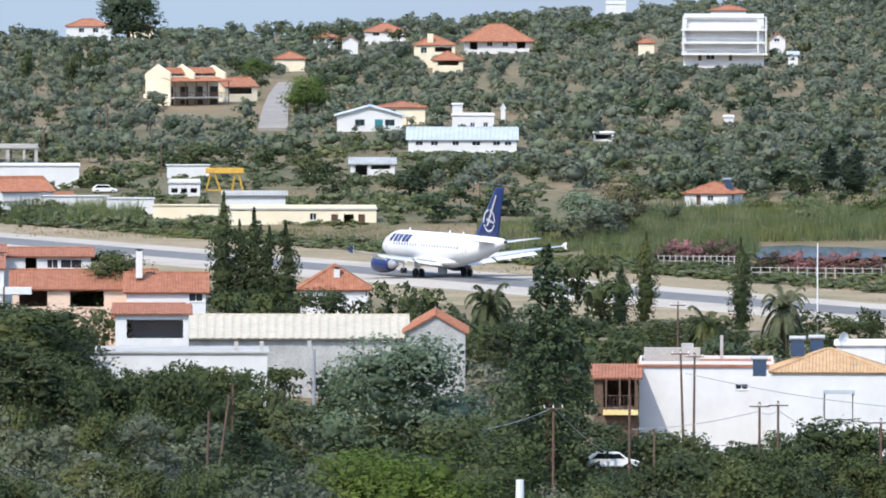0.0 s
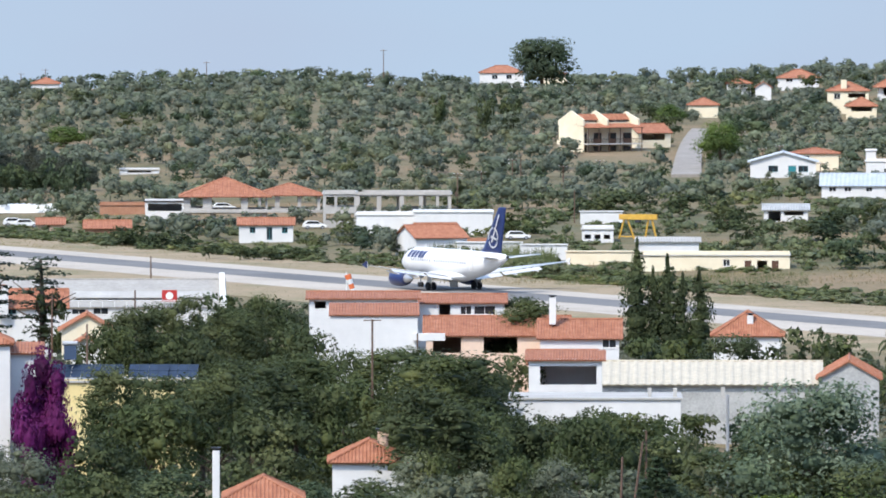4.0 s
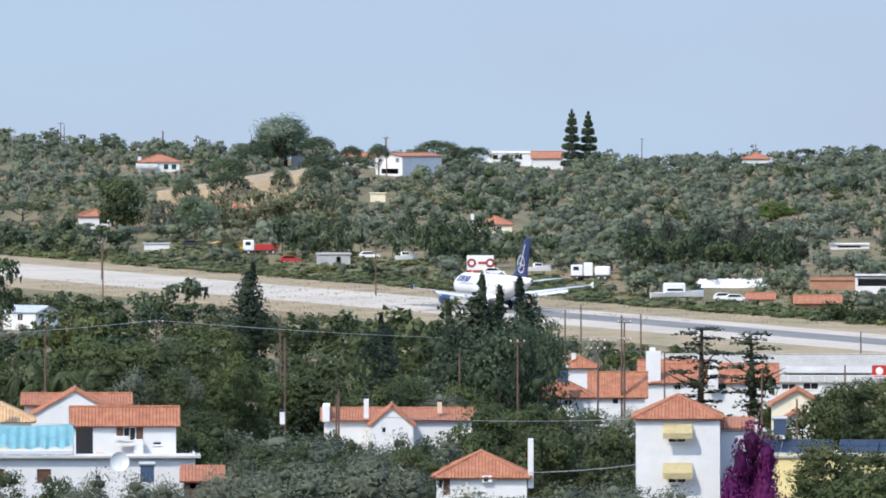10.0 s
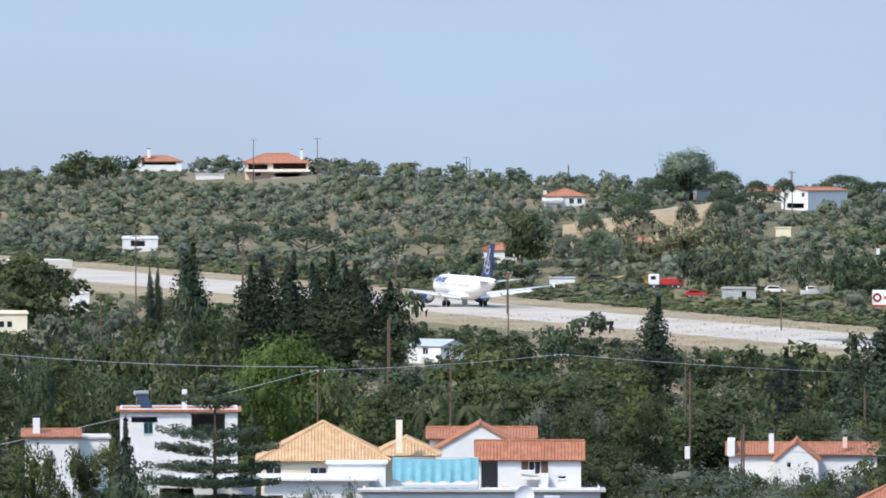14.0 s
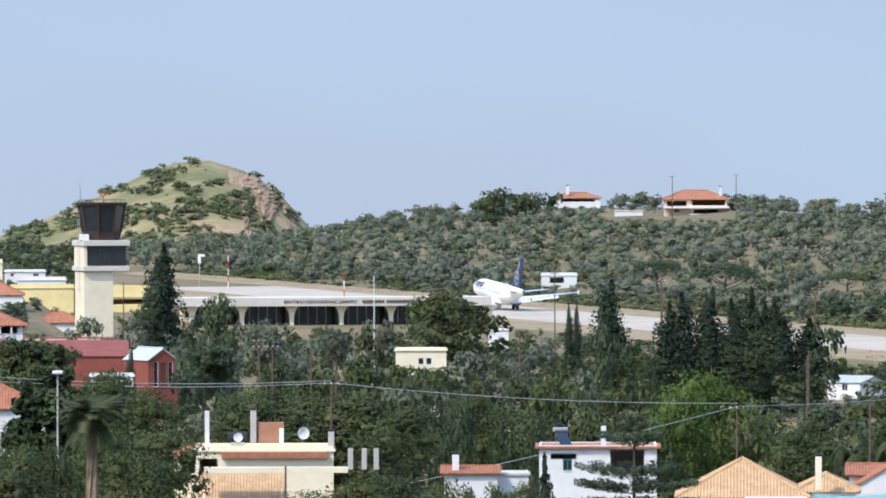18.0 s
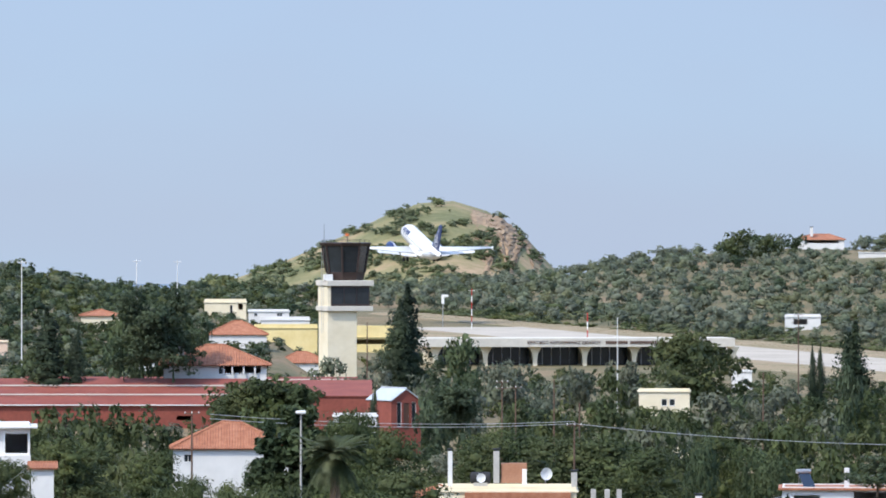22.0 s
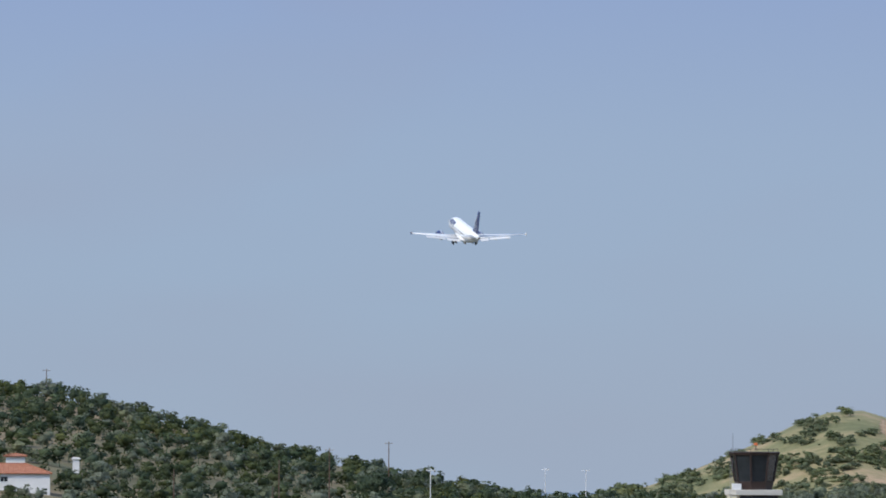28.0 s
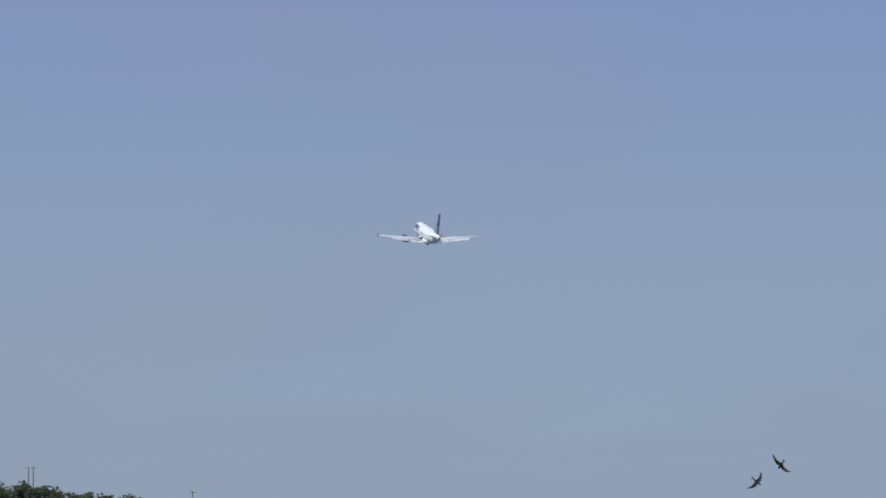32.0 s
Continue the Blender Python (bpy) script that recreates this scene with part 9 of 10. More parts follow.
def windsock(b, r, e1, e0):
    p = land(b, r)
    ob = base("windsock", p.x, p.y, p.z, math.degrees(b / UNIT), "orange and white striped windsock drooping from a mast", "windsock")
    h = level(e1, r) - p.z
    part("mast", tube([(0, 0, 0), (0, 0, h + 0.3)], [0.07, 0.05], 8), M["white_paint"], ob)
    for k in range(5):
        a0, a1 = k / 5, (k + 1) / 5
        ends = [(0.15 + 1.0 * f, 0, h - 2.9 * f) for f in (a0, a1)]
        part("band", tube(ends, [0.42 - 0.2 * a0, 0.42 - 0.2 * a1], 12), M["orange_cloth" if k % 2 == 0 else "white_paint"], ob)
    keep(b - 25, b + 25, e0, r)


def excavator(b, r, e):
    p = land(b, r)
    ob = base("excavator", p.x, p.y, p.z, math.degrees(b / UNIT), "yellow excavator with its arm stretched out low", "excavator")
    part("tracks", box(0.5, 3.5, -1.1, 1.1, 0, 0.8, 0.15), M["dark_metal"], ob)
    part("cab", box(1.0, 3.2, -1.0, 1.0, 0.8, 2.5, 0.1), M["gantry_yellow"], ob)
    part("boom", tube([(1.0, 0, 1.6), (-2.0, 0, 2.6), (-4.2, 0, 2.0)], [0.25, 0.22, 0.15], 6), M["gantry_yellow"], ob)
    part("bucket", box(-4.8, -4.0, -0.5, 0.5, 1.2, 2.0, 0.05), M["dark_metal"], ob)


def gantry(b, r, e0, e1):
    p = land(b, r)
    ob = base("gantry_crane", p.x, p.y, p.z, math.degrees(b / UNIT) - 12, "yellow steel gantry crane in a yard", "crane")
    h = level(e1, r) - p.z
    part("girder", box(-3.2, 3.2, -0.4, 0.4, h - 0.9, h, 0.03), M["gantry_yellow"], ob)
    for x, dx in ((-2.4, -0.9), (1.7, -0.6), (-1.8, 1.2), (2.3, 0.8)):
        part("leg", tube([(x + dx, 0.0, 0), (x, 0, h - 0.9)], [0.16, 0.16], 6), M["gantry_yellow"], ob)
    part("hoist", box(-0.5, 0.3, -0.6, 0.6, h - 1.4, h - 0.904, 0.04), M["dark_metal"], ob)
    part("lower_tie", box(-3.2, -0.4, -0.08, 0.08, 0.5, 0.7), M["gantry_yellow"], ob)


# control tower
TOWER = (4052, 1600, 423, 359, 303)
TERMINAL = (3908, 3364, 1790, 261, 240, 202)

# poles and cables
pole(421, 690, -287, 0.3, 0)
pole(372, 720, -240, 0, 0)
pole(704, 720, -250, 0, 0)
pole(-196, 680, -274, 0, 1)
pole(-331, 690, -226, 0, 0)
pole(-375, 680, -318, 0, 0)
pole(-429, 760, -178, -0.4, 1)
pole(-444, 765, -183, 0.1, 1)
pole(-561, 690, -270, 0, 1)
pole(-594, 690, -268, 0, 1)
pole(-416, 900, -93, 0, 1)
pole(490, 690, -347, 0, 0)
pole(-776, 680, -298, 0, 1)
pole(414, 690, -260, 1.6, 0, label="wooden prop leaning against a pole")
pole(-663, 1000, 12, 0, 0, mat='white_paint', name='mast', label='thin white mast beside the airfield', rad=0.1)
pole(-137, 640, -409, 0, 0, mat='white_paint', name='flue_pipe', label='stout white flue pipe', rad=0.45)
pole(228, 830, -177, 0, 0, mat='metal', name='flue_pipe', label='metal flue pipe on a house', rad=0.2)
pole(709, 1600, 210, 0, 1)
pole(664, 1620, 220, 0, 1)
pole(609, 1650, 235, 0, 1)
pole(594, 1600, 205, 0, 1)
pole(519, 1650, 230, 0, 1)
pole(454, 1700, 240, 0, 1)
pole(166, 1680, 261, 0, 1)
pole(64, 1600, 236, 0, 1)
pole(229, 1460, 136, 0, 1)
pole(-65, 1400, 121, 0, 1)
pole(204, 1780, 291, 0, 1)
pole(136, 1660, 266, 0, 1)
pole(-311, 1640, 232, 0, 1)
pole(1856, 900, 56, 0, 1)
pole(1714, 900, 57, 0, 2)
pole(1667, 1000, 90, 0, 1)
pole(1638, 1130, 100, 0, 0)
pole(1596, 980, 32, 0, 0)
pole(1424, 1020, 4, 0, 0)
pole(1277, 960, 9, 0, 0)
pole(1362, 840, -51, 0, 0)
pole(857, 800, -38, 0, 1)
pole(1959, 900, 31, 0, 0)
pole(777, 880, -68, 0, 0)
pole(706, 1560, 217, 0, 1)
pole(609, 1600, 242, 0, 1)
pole(594, 1610, 247, 0, 0)
pole(499, 1500, 186, 0, 0)
pole(1249, 1290, 69, 0, 0)
pole(1636, 2160, 412, 0, 1)
pole(1435, 2180, 401, 0, 1)
pole(1150, 2180, 414, 0, 1)
pole(837, 2190, 435, 0, 1)
pole(1478, 2180, 394, 0, 1)
pole(1666, 690, -252, 0, 0, mat='metal', name='flue_pipe', label='metal flue pipe with a cowl', rad=0.25)
pole(2664, 2220, 440, 0, 1)
pole(2484, 2150, 425, 0, 0)
pole(2327, 2120, 418, 0, 0)
pole(2088, 2010, 414, 0, 1)
pole(1962, 2080, 395, 0, 0)
pole(2592, 1640, 230, 0, 1)
pole(2107, 1560, 237, 0, 0)
pole(2173, 830, -33, 0, 0)
pole(2268, 940, 58, 0, 0)
pole(2276, 1040, 98, 0, 0)
pole(1672, 1000, 97, 0, 0)
pole(1744, 1240, 117, 0, 0)
pole(1772, 1220, 107, 0, 0)
WIRE_B = pole(2927, 900, 63, 0, 1)
WIRE_C = pole(2496, 930, 91, 0, 1)
WIRE_D = pole(1851, 960, 55, 0, 1)
pole(2800, 1250, 158, 0, 0)
pole(2590, 1500, 236, 0, 1)
pole(3059, 1700, 281, 0, 1)
pole(2788, 1600, 261, 0, 1)
pole(2267, 1000, 51, 0, 0)
pole(2090, 2060, 415, 0, 1)
pole(2483, 2250, 423, 0, 0)
pole(2658, 2270, 436, 0, 0)
pole(2928, 2250, 473, 0, 1)
pole(3041, 2250, 471, 0, 1)
pole(2177, 820, -44, 0, 0)
pole(2972, 1150, 131, 0, 0)
pole(3773, 1130, 182, 0, 2)
pole(3749, 1140, 172, 0, 1)
pole(3645, 900, 107, 0, 1)
pole(3681, 1230, 182, 0, 0)
pole(4012, 1400, 283, 0, 0)
pole(3249, 1480, 301, 0, 1)
pole(3061, 1560, 286, 0, 1)
pole(2789, 1500, 266, 0, 1)
pole(2803, 1150, 151, 0, 0)
pole(3726, 790, -43, 0, 0)
pole(3636, 1000, 142, 0, 0)
pole(3311, 1250, 196, 0, 0)
pole(3569, 1480, 292, 0, 0, mat='white_paint', name='mast', label='white and red banded mast in front of the terminal', rad=0.1)
pole(4420, 1800, 394, 0, 1, mat='white_paint', name='approach_mast', label='slim red and white mast with lights on top', rad=0.1)
pole(4348, 1790, 392, 0, 1, mat='white_paint', name='approach_mast', label='slim red and white mast with lights on top', rad=0.1)
pole(4623, 1500, 392, 0, 1, mat='white_paint', name='approach_mast', label='slim red and white mast with lights on top', rad=0.1)
pole(3827, 2150, 342, 0, 1, mat='white_paint', name='approach_mast', label='slim red and white mast with lights on top', rad=0.1)
pole(4697, 1780, 439, 0, 1)
pole(4802, 1700, 427, 0, 1)
pole(4322, 900, 127, 0, 1)
pole(4734, 960, 207, 0, 0, mat='metal', name='antenna', label='thin metal aerial on a roof', rad=0.04)
pole(4891, 1500, 406, 0, 0, mat='timber')
pole(4802, 1500, 409, 0, 0, mat='timber')
pole(5077, 1550, 389, 0, 0, mat='timber')
pole(4902, 1450, 359, 0, 0, mat='timber')
pole(5303, 1960, 565, 0, 1)
pole(5593, 1930, 608, 0, 1)
pole(5585, 1930, 608, 0, 1)
WIRE_A = pole(2692, 880, 86, 0, 1)
wire([WIRE_B, WIRE_C, WIRE_D], 0.3)
wire([WIRE_B, land(3697, 880) + Vector((0, 0, 9.0))], 0.4)
WIRE_F = pole(1854, 980, 55, 0, 1)
wire([WIRE_D, WIRE_F], 0.2)
WIRE_G = pole(1667, 985, 59, 0, 1)
wire([WIRE_F, WIRE_G], 0.15)
wire([Vector((*spot(-196, 680), level(-279, 680))), Vector((*spot(-291, 688), level(-361, 688)))], 0.3)
wire([Vector((*spot(-196, 680), level(-281, 680))), Vector((*spot(-76, 690), level(-319, 690)))], 0.2)
wire([Vector((*spot(-429, 760), level(-219, 760))), Vector((*spot(-784, 740), level(-277, 740)))], 0.3)
wire([Vector((*spot(-336, 690), level(-319, 690))), Vector((*spot(-561, 690), level(-286, 690))), Vector((*spot(-594, 690), level(-284, 690))), Vector((*spot(-696, 692), level(-334, 692)))], 0.3)
wire([Vector((*spot(-6, 1400), level(111, 1400))), Vector((*spot(-65, 1400), level(119, 1400))), Vector((*spot(-346, 1410), level(96, 1410)))], 0.5)
wire([Vector((*spot(4291, 900), level(112, 900))), Vector((*spot(3645, 900), level(104, 900))), Vector((*spot(2926, 900), level(67, 900)))], 0.6)
wire([Vector((*spot(4291, 902), level(120, 902))), Vector((*spot(3645, 902), level(108, 902)))], 0.6)
wire([Vector((*spot(1837, 770), level(-181, 770))), Vector((*spot(1646, 765), level(-167, 765)))], 0.15)
wire([Vector((*spot(2089, 800), level(-83, 800))), Vector((*spot(1649, 830), level(-86, 830)))], 0.3)

# lamps
street_lamp(4129, 770, 123)
street_lamp(4715, 900, 149)

# things by the runway
box_van(1922, 1658, 203, 177, 48)
boat(1818, 1638, 166, 42, "white motor boat on a trailer")
boat(1574, 1534, 121, 95, "large white cabin cruiser laid up on land")
lorry(1727, 1616, 157, 70, "white_paint", "white box lorry with a trailer parked by the boatyard")
tarp(1539, 1409, 1576, 142, 163)
windsock(903, 1090, 36, -2)
lorry(2311, 1748, 205, 62, "red_paint", "white-cabbed lorry with a red tipper body")
excavator(2361, 1758, 206)
parked_car(2258, 1716, "red_paint")
parked_car(2118, 1716, "white_paint")
parked_car(2433, 1788, "dark_metal")
parked_car(1898, 1644, "white_paint")
boat(2053, 1694, 187, 40, "upturned white boat hull by the runway")
parked_car(-301, 700, "white_paint", -392)
gantry(386, 1442, 96, 143)
parked_car(1489, 1532, "white_paint")
parked_car(1469, 1526, "white_paint")
parked_car(1119, 1560, "white_paint")
parked_car(599, 1450, "white_paint")
parked_car(959, 1494, "white_paint")
def marker_board(b, r, e0, e1):
    """A white bent board on a post."""
    x, y = spot(b, r)
    z0 = float(ground_height(x, y))
    ob = base("marker_board", x, y, z0, math.degrees(b / UNIT), "white angled marker board on a post", "sign")
    lo, hi = level(e0, r) - z0, level(e1, r) - z0
    part("post", tube([(0, 0, 0), (0, 0, lo + 0.3)], [0.1, 0.1], 8), M["metal"], ob)
    part("upright", box(-0.35, 0.35, -0.06, 0.06, lo, hi, 0.01), M["white_paint"], ob)
    part("arm", box(-0.35, 1.25, -0.13, -0.064, hi - 0.55, hi, 0.01), M["white_paint"], ob)


marker_board(3878, 2100, 316, 332)


def striped_mast(b, r, e0, e1):
    """A thin mast in red and white bands."""
    x, y = spot(b, r)
    z0 = float(ground_height(x, y))
    ob = base("striped_mast", x, y, z0, math.degrees(b / UNIT), "thin red and white banded mast beside the airfield", "mast")
    top = level(e1, r) - z0
    for k in range(6):
        part("band", tube([(0, 0, top * k / 6), (0, 0, top * (k + 1) / 6)], [0.11, 0.11], 8), M["red_paint" if k % 2 else "white_paint"], ob)


striped_mast(3827, 2080, 300, 342)
striped_mast(3622, 1800, 230, 300)
POND = (-556, -930, 1218, 1272)
HEDGE = [(-381, -526, 1224), (-546, -776, 1190)]
REEDS = [(764, 534, 1356, 1400, 3.0), (-250, -560, 1236, 1372, 2.6), (-560, -930, 1282, 1372, 2.6), (-60, -250, 1260, 1340, 2.0), (534, 84, 1298, 1332, 1.2)]


# ---- control tower ----
def build_tower():
    b, r, e_top, e_mid, e_low = TOWER
    p = land(b, r)
    ob = base("control_tower", p.x, p.y, p.z, math.degrees(b / UNIT) + 14, "cream airport control tower with a brown glazed cab", "control tower")
    ob.scale = (1.28, 1.28, 1.0)
    z = {n: level(q, r) - p.z for n, q in (("top", e_top), ("mid", e_mid), ("low", e_low))}
    shaft = part("shaft", box(-2.95, 1.35, -1.8, 3.5, 0, z["low"] - 0.004, 0.04), M["cream"], ob)
    part("balcony_slab", box(-3.15, 3.6, -2.4, 4.4, z["low"], z["low"] + 0.9, 0.05), M["fascia"], ob)
    room = part("lower_room", box(-2.5, 3.2, -1.9, 3.9, z["low"] + 0.904, z["mid"] - 1.2), M["brown_steel"], ob)
    for x in (-2.35, -0.5, 1.35):
        part("window", box(x, x + 1.7, -1.95, -1.9, z["low"] + 1.3, z["mid"] - 1.5), M["glass"], room)
    part("corner_wall", box(-2.95, -2.504, -1.9, 3.9, z["low"] + 0.904, z["mid"] - 1.2), M["cream"], ob)
    part("roof_slab", box(-3.15, 3.7, -2.4, 4.4, z["mid"] - 1.196, z["mid"] - 0.2, 0.05), M["fascia"], ob)
    part("plant_unit", box(-3.3, -2.1, -1.5, -0.5, z["mid"] - 0.196, z["mid"] + 0.9, 0.03), M["white_paint"], ob)
    # the cab leans outwards to its roof
    z0, z1 = z["mid"] - 0.196, z["top"]
    def ring(zz, q):
        return [(0.35 + math.cos(math.pi / 8 + math.pi / 4 * i) * q, 0.9 + math.sin(math.pi / 8 + math.pi / 4 * i) * q, zz) for i in range(8)]
    part("cab_base", loft([ring(z0, 2.55), ring(z0 + 1.5, 2.85)]), M["brown_steel"], ob)
    cab = part("cab_glass", loft([ring(z0 + 1.504, 2.75), ring(z1 - 0.5, 3.35)]), M["glass"], ob)
    for i in range(8):
        a, c = ring(z0 + 1.5, 2.8)[i], ring(z1 - 0.5, 3.42)[i]
        part("mullion", tube([a, c], [0.14, 0.14], 6), M["brown_steel"], cab)
    part("cab_roof", loft([ring(z1 - 0.496, 3.55), ring(z1, 3.75), ring(z1 + 0.12, 3.6)]), M["brown_steel"], ob)
    rl = part("roof_rail", loft([ring(z1 + 0.55, 3.4), ring(z1 + 0.62, 3.4)], False, False), M["dark_metal"], ob)
    for i in range(8):
        q = ring(z1 + 0.1, 3.4)[i]
        part("rail_post", tube([q, (q[0], q[1], z1 + 0.6)], [0.04, 0.04], 6), M["dark_metal"], rl)
    lamp = part("beacon_post", tube([(0.6, 0.9, z1 + 0.1), (0.6, 0.9, z1 + 1.3)], [0.06, 0.06], 6), M["dark_metal"], ob)
    part("beacon", tube([(0.6, 0.9, z1 + 1.3), (0.6, 0.9, z1 + 1.75)], [0.3, 0.26], 10), M["orange_cloth"], lamp)
    part("aerial", tube([(-2.9, 0.5, z1 - 0.3), (-2.9, 0.5, z1 + 3.6)], [0.04, 0.02], 6), M["dark_metal"], ob)
    for x in (-3.35, -3.1):
        part("ladder_rail", tube([(x, 0.2, z["low"] - 4), (x, 0.2, z1 - 1)], [0.03, 0.03], 5), M["metal"], ob)
    keep(b - 70, b + 70, e_low - 65, r)


build_tower()


# ---- terminal: a long white fascia on flared columns ----
def build_terminal():
    b0, b1, r, e1, e0, eg = TERMINAL
    bc = (b0 + b1) / 2
    x, y = spot(bc, r)
    zg = level(eg, r)
    ob = base("airport_terminal", x, y, zg - 1.5, math.degrees(bc / UNIT) + 9, "long low airport terminal with a white lettered fascia and flared columns", "terminal")
    w = abs(b0 - b1) / UNIT * r / math.cos(radians(9))
    z0, z1 = level(e0, r) - zg + 1.5, level(e1, r) - zg + 0.9
    part("fascia", box(-w / 2, w / 2, -2.5, 12, z0, z1, 0.05), M["fascia"], ob)
    part("back_wall", box(-w / 2 + 1, w / 2 - 1, 7, 11, 0, z0 - 0.004), M["cream"], ob)
    bay = w / 6.2
    for k in range(7):
        cx = -w / 2 + 2 + k * bay
        part("column", loft([[(cx - q, -0.8, zz), (cx + q, -0.8, zz), (cx + q, 0.4, zz), (cx - q, 0.4, zz)] for q, zz in ((0.42, 0), (0.42, z0 * 0.6), (0.6, z0 * 0.78), (1.35, z0 - 0.004))]), M["cream"], ob)
        if k < 6:
            g = part("glazing", box(cx + 0.5, cx + bay - 0.5, 5.0, 5.15, 0.0, z0 - 0.01), M["glass"], ob)
            for j in range(1, 5):
                xx = cx + 0.5 + (bay - 1) * j / 5
                part("mullion", box(xx - 0.06, xx + 0.06, 4.9, 4.996, 0, z0 - 0.02), M["metal"], g)
    txt = bpy.data.curves.new("lettering", "FONT")
    txt.body, txt.size, txt.extrude, txt.align_x = "ΚΡΑΤΙΚΟΣ ΑΕΡΟΛΙΜΕΝΑΣ ΣΚΙΑΘΟΥ", 0.88, 0.04, "CENTER"
    probe = bpy.data.objects.new("probe", txt)
    scene.collection.objects.link(probe)
    bpy.context.view_layer.update()
    me = bpy.data.meshes.new_from_object(probe.evaluated_get(bpy.context.evaluated_depsgraph_get()))
    bpy.data.objects.remove(probe)
    me.materials.clear()
    me.materials.append(M["shutter_brown"])
    hang("lettering", me, ob, pose(-3.6, -2.56, (z0 + z1) / 2 - 0.28, 90, 0, 0), "brown raised Greek lettering")
    for k in range(26):
        xx = 5.0 + k * 0.46
        if k != 10:
            part("lettering_bar", box(xx, xx + 0.33, -2.6, -2.504, (z0 + z1) / 2 - 0.28, (z0 + z1) / 2 + 0.34), M["shutter_brown"], ob)
    keep(b0, b1, eg + 5, r)


build_terminal()


# ---- details of the terrace house, the tall house and the hall ----
def hanging_cloth():
    b0, b1, r, e1, e0 = CLOTH
    x, y = spot((b0 + b1) / 2, r)
    ob = base("sun_cloth", x, y, level(e0, r), math.degrees((b0 + b1) / 2 / UNIT), "pale blue cloth hung along a terrace for shade", "cloth")
    w, h = abs(b0 - b1) / UNIT * r, level(e1, r) - level(e0, r)
    bm = bmesh.new()
    rows = []
    for i in range(7):
        rows.append([bm.verts.new((w * (j / 60 - 0.5), -1.2 + 0.12 * math.sin(j * 0.9) * i / 6 - 0.05 * i, h * (1 - i / 6) + (0.12 * math.sin(j * 0.55 + 1) if i == 6 else 0) - 0.15 * math.sin(math.pi * j / 60))) for j in range(61)])
    for a, c in zip(rows, rows[1:]):
        for j in range(60):
            bm.faces.new((a[j], a[j + 1], c[j + 1], c[j]))
    bmesh.ops.solidify(bm, geom=bm.faces[:], thickness=0.02)
    part("sheet", bm, M["blue_cloth"], ob)
    part("line", tube([(-w / 2, -1.2, h), (w / 2, -1.2, h)], [0.03, 0.03], 6), M["metal"], ob)
    for x in (-w / 2, w / 2):
        part("post", tube([(x, -1.2, -1.0), (x, -1.2, h + 0.1)], [0.04, 0.04], 6), M["metal"], ob)


hanging_cloth()


def roof_panels():
    b0, b1, r, e = PANELS
    for k, f in enumerate((0.06, 0.30, 0.64, 0.86)):
        b = b0 + (b1 - b0) * f
        x, y = spot(b, r + 1.5)
        ob = base("solar_panel_array", x, y, level(e, r) + 0.25, math.degrees(b / UNIT) - 8, "dark blue solar panel array on a flat roof", "solar panels", "solar arrays")
        for i in range(4):
            for j in range(2):
                bm = box(-1.9 + i * 0.96, -1.9 + i * 0.96 + 0.93, j * 1.05, j * 1.05 + 1.0, 0, 0.05)
                bm.transform(pose(0, -0.6, 0.1, 34))
                pn = part("panel", bm, M["panel"], ob)
        for x2 in (-1.8, 1.8):
            part("strut", tube([(x2, 1.0, 0), (x2, 1.0, 1.15)], [0.03, 0.03], 6), M["metal"], ob)


roof_panels()
ob, b, e, r = HALL
q = local(ob, b, e, r)
sign = part("sign_board", box(q.x - 1.0, q.x + 1.0, -0.1, -0.004, q.z - 0.75, q.z + 0.75, 0.02), M["red_paint"], ob, "square red and white sign")
part("sign_ring", tube([(q.x, -0.13, q.z), (q.x, -0.1, q.z)], [0.5, 0.5], 18), M["white_paint"], sign)
bmx = bmesh.new()
for k in range(22):
    add_box(bmx, -15 + k * 1.6, -15 + k * 1.6 + 0.05, -0.6, -0.55, q.z - 1.6, q.z - 0.6)
add_box(bmx, -15, 19, -0.6, -0.55, q.z - 0.62, q.z - 0.55)
part("roof_railing", bmx, M["white_paint"], ob)
ob, b, e, r = AIRCON
q = local(ob, b, e, r)
u = part("air_conditioner", box(q.x - 0.45, q.x + 0.45, -0.35, -0.02, q.z, q.z + 0.62, 0.03), M["white_paint"], ob)
part("fan_grille", tube([(q.x - 0.1, -0.36, q.z + 0.31), (q.x - 0.1, -0.34, q.z + 0.31)], [0.24, 0.24], 14), M["dark_metal"], u)
part("outside_stair", loft([[(q.x - 1.9, -0.9, q.z - 0.1), (q.x - 1.9, -0.1, q.z - 0.1), (q.x - 1.9, -0.1, q.z + 0.2), (q.x - 1.9, -0.9, q.z + 0.2)], [(q.x - 0.2, -0.9, q.z - 2.6), (q.x - 0.2, -0.1, q.z - 2.6), (q.x - 0.2, -0.1, q.z - 2.3), (q.x - 0.2, -0.9, q.z - 2.3)]]), M["whitewash"], ob)
for b, e, r in TANKS:
    x, y = spot(b, r)
    ob = base("water_tank", x, y, level(e, r), math.degrees(b / UNIT), "black round water tank on a flat roof", "water tank")
    part("drum", tube([(-1.0, 0, 0.6), (-0.9, 0, 0.6), (0.9, 0, 0.6), (1.0, 0, 0.6)], [0.4, 0.6, 0.6, 0.4], 14), M["rubber"], ob)
    part("stand", box(-0.7, 0.7, -0.4, 0.4, -0.2, 0.15), M["concrete"], ob)


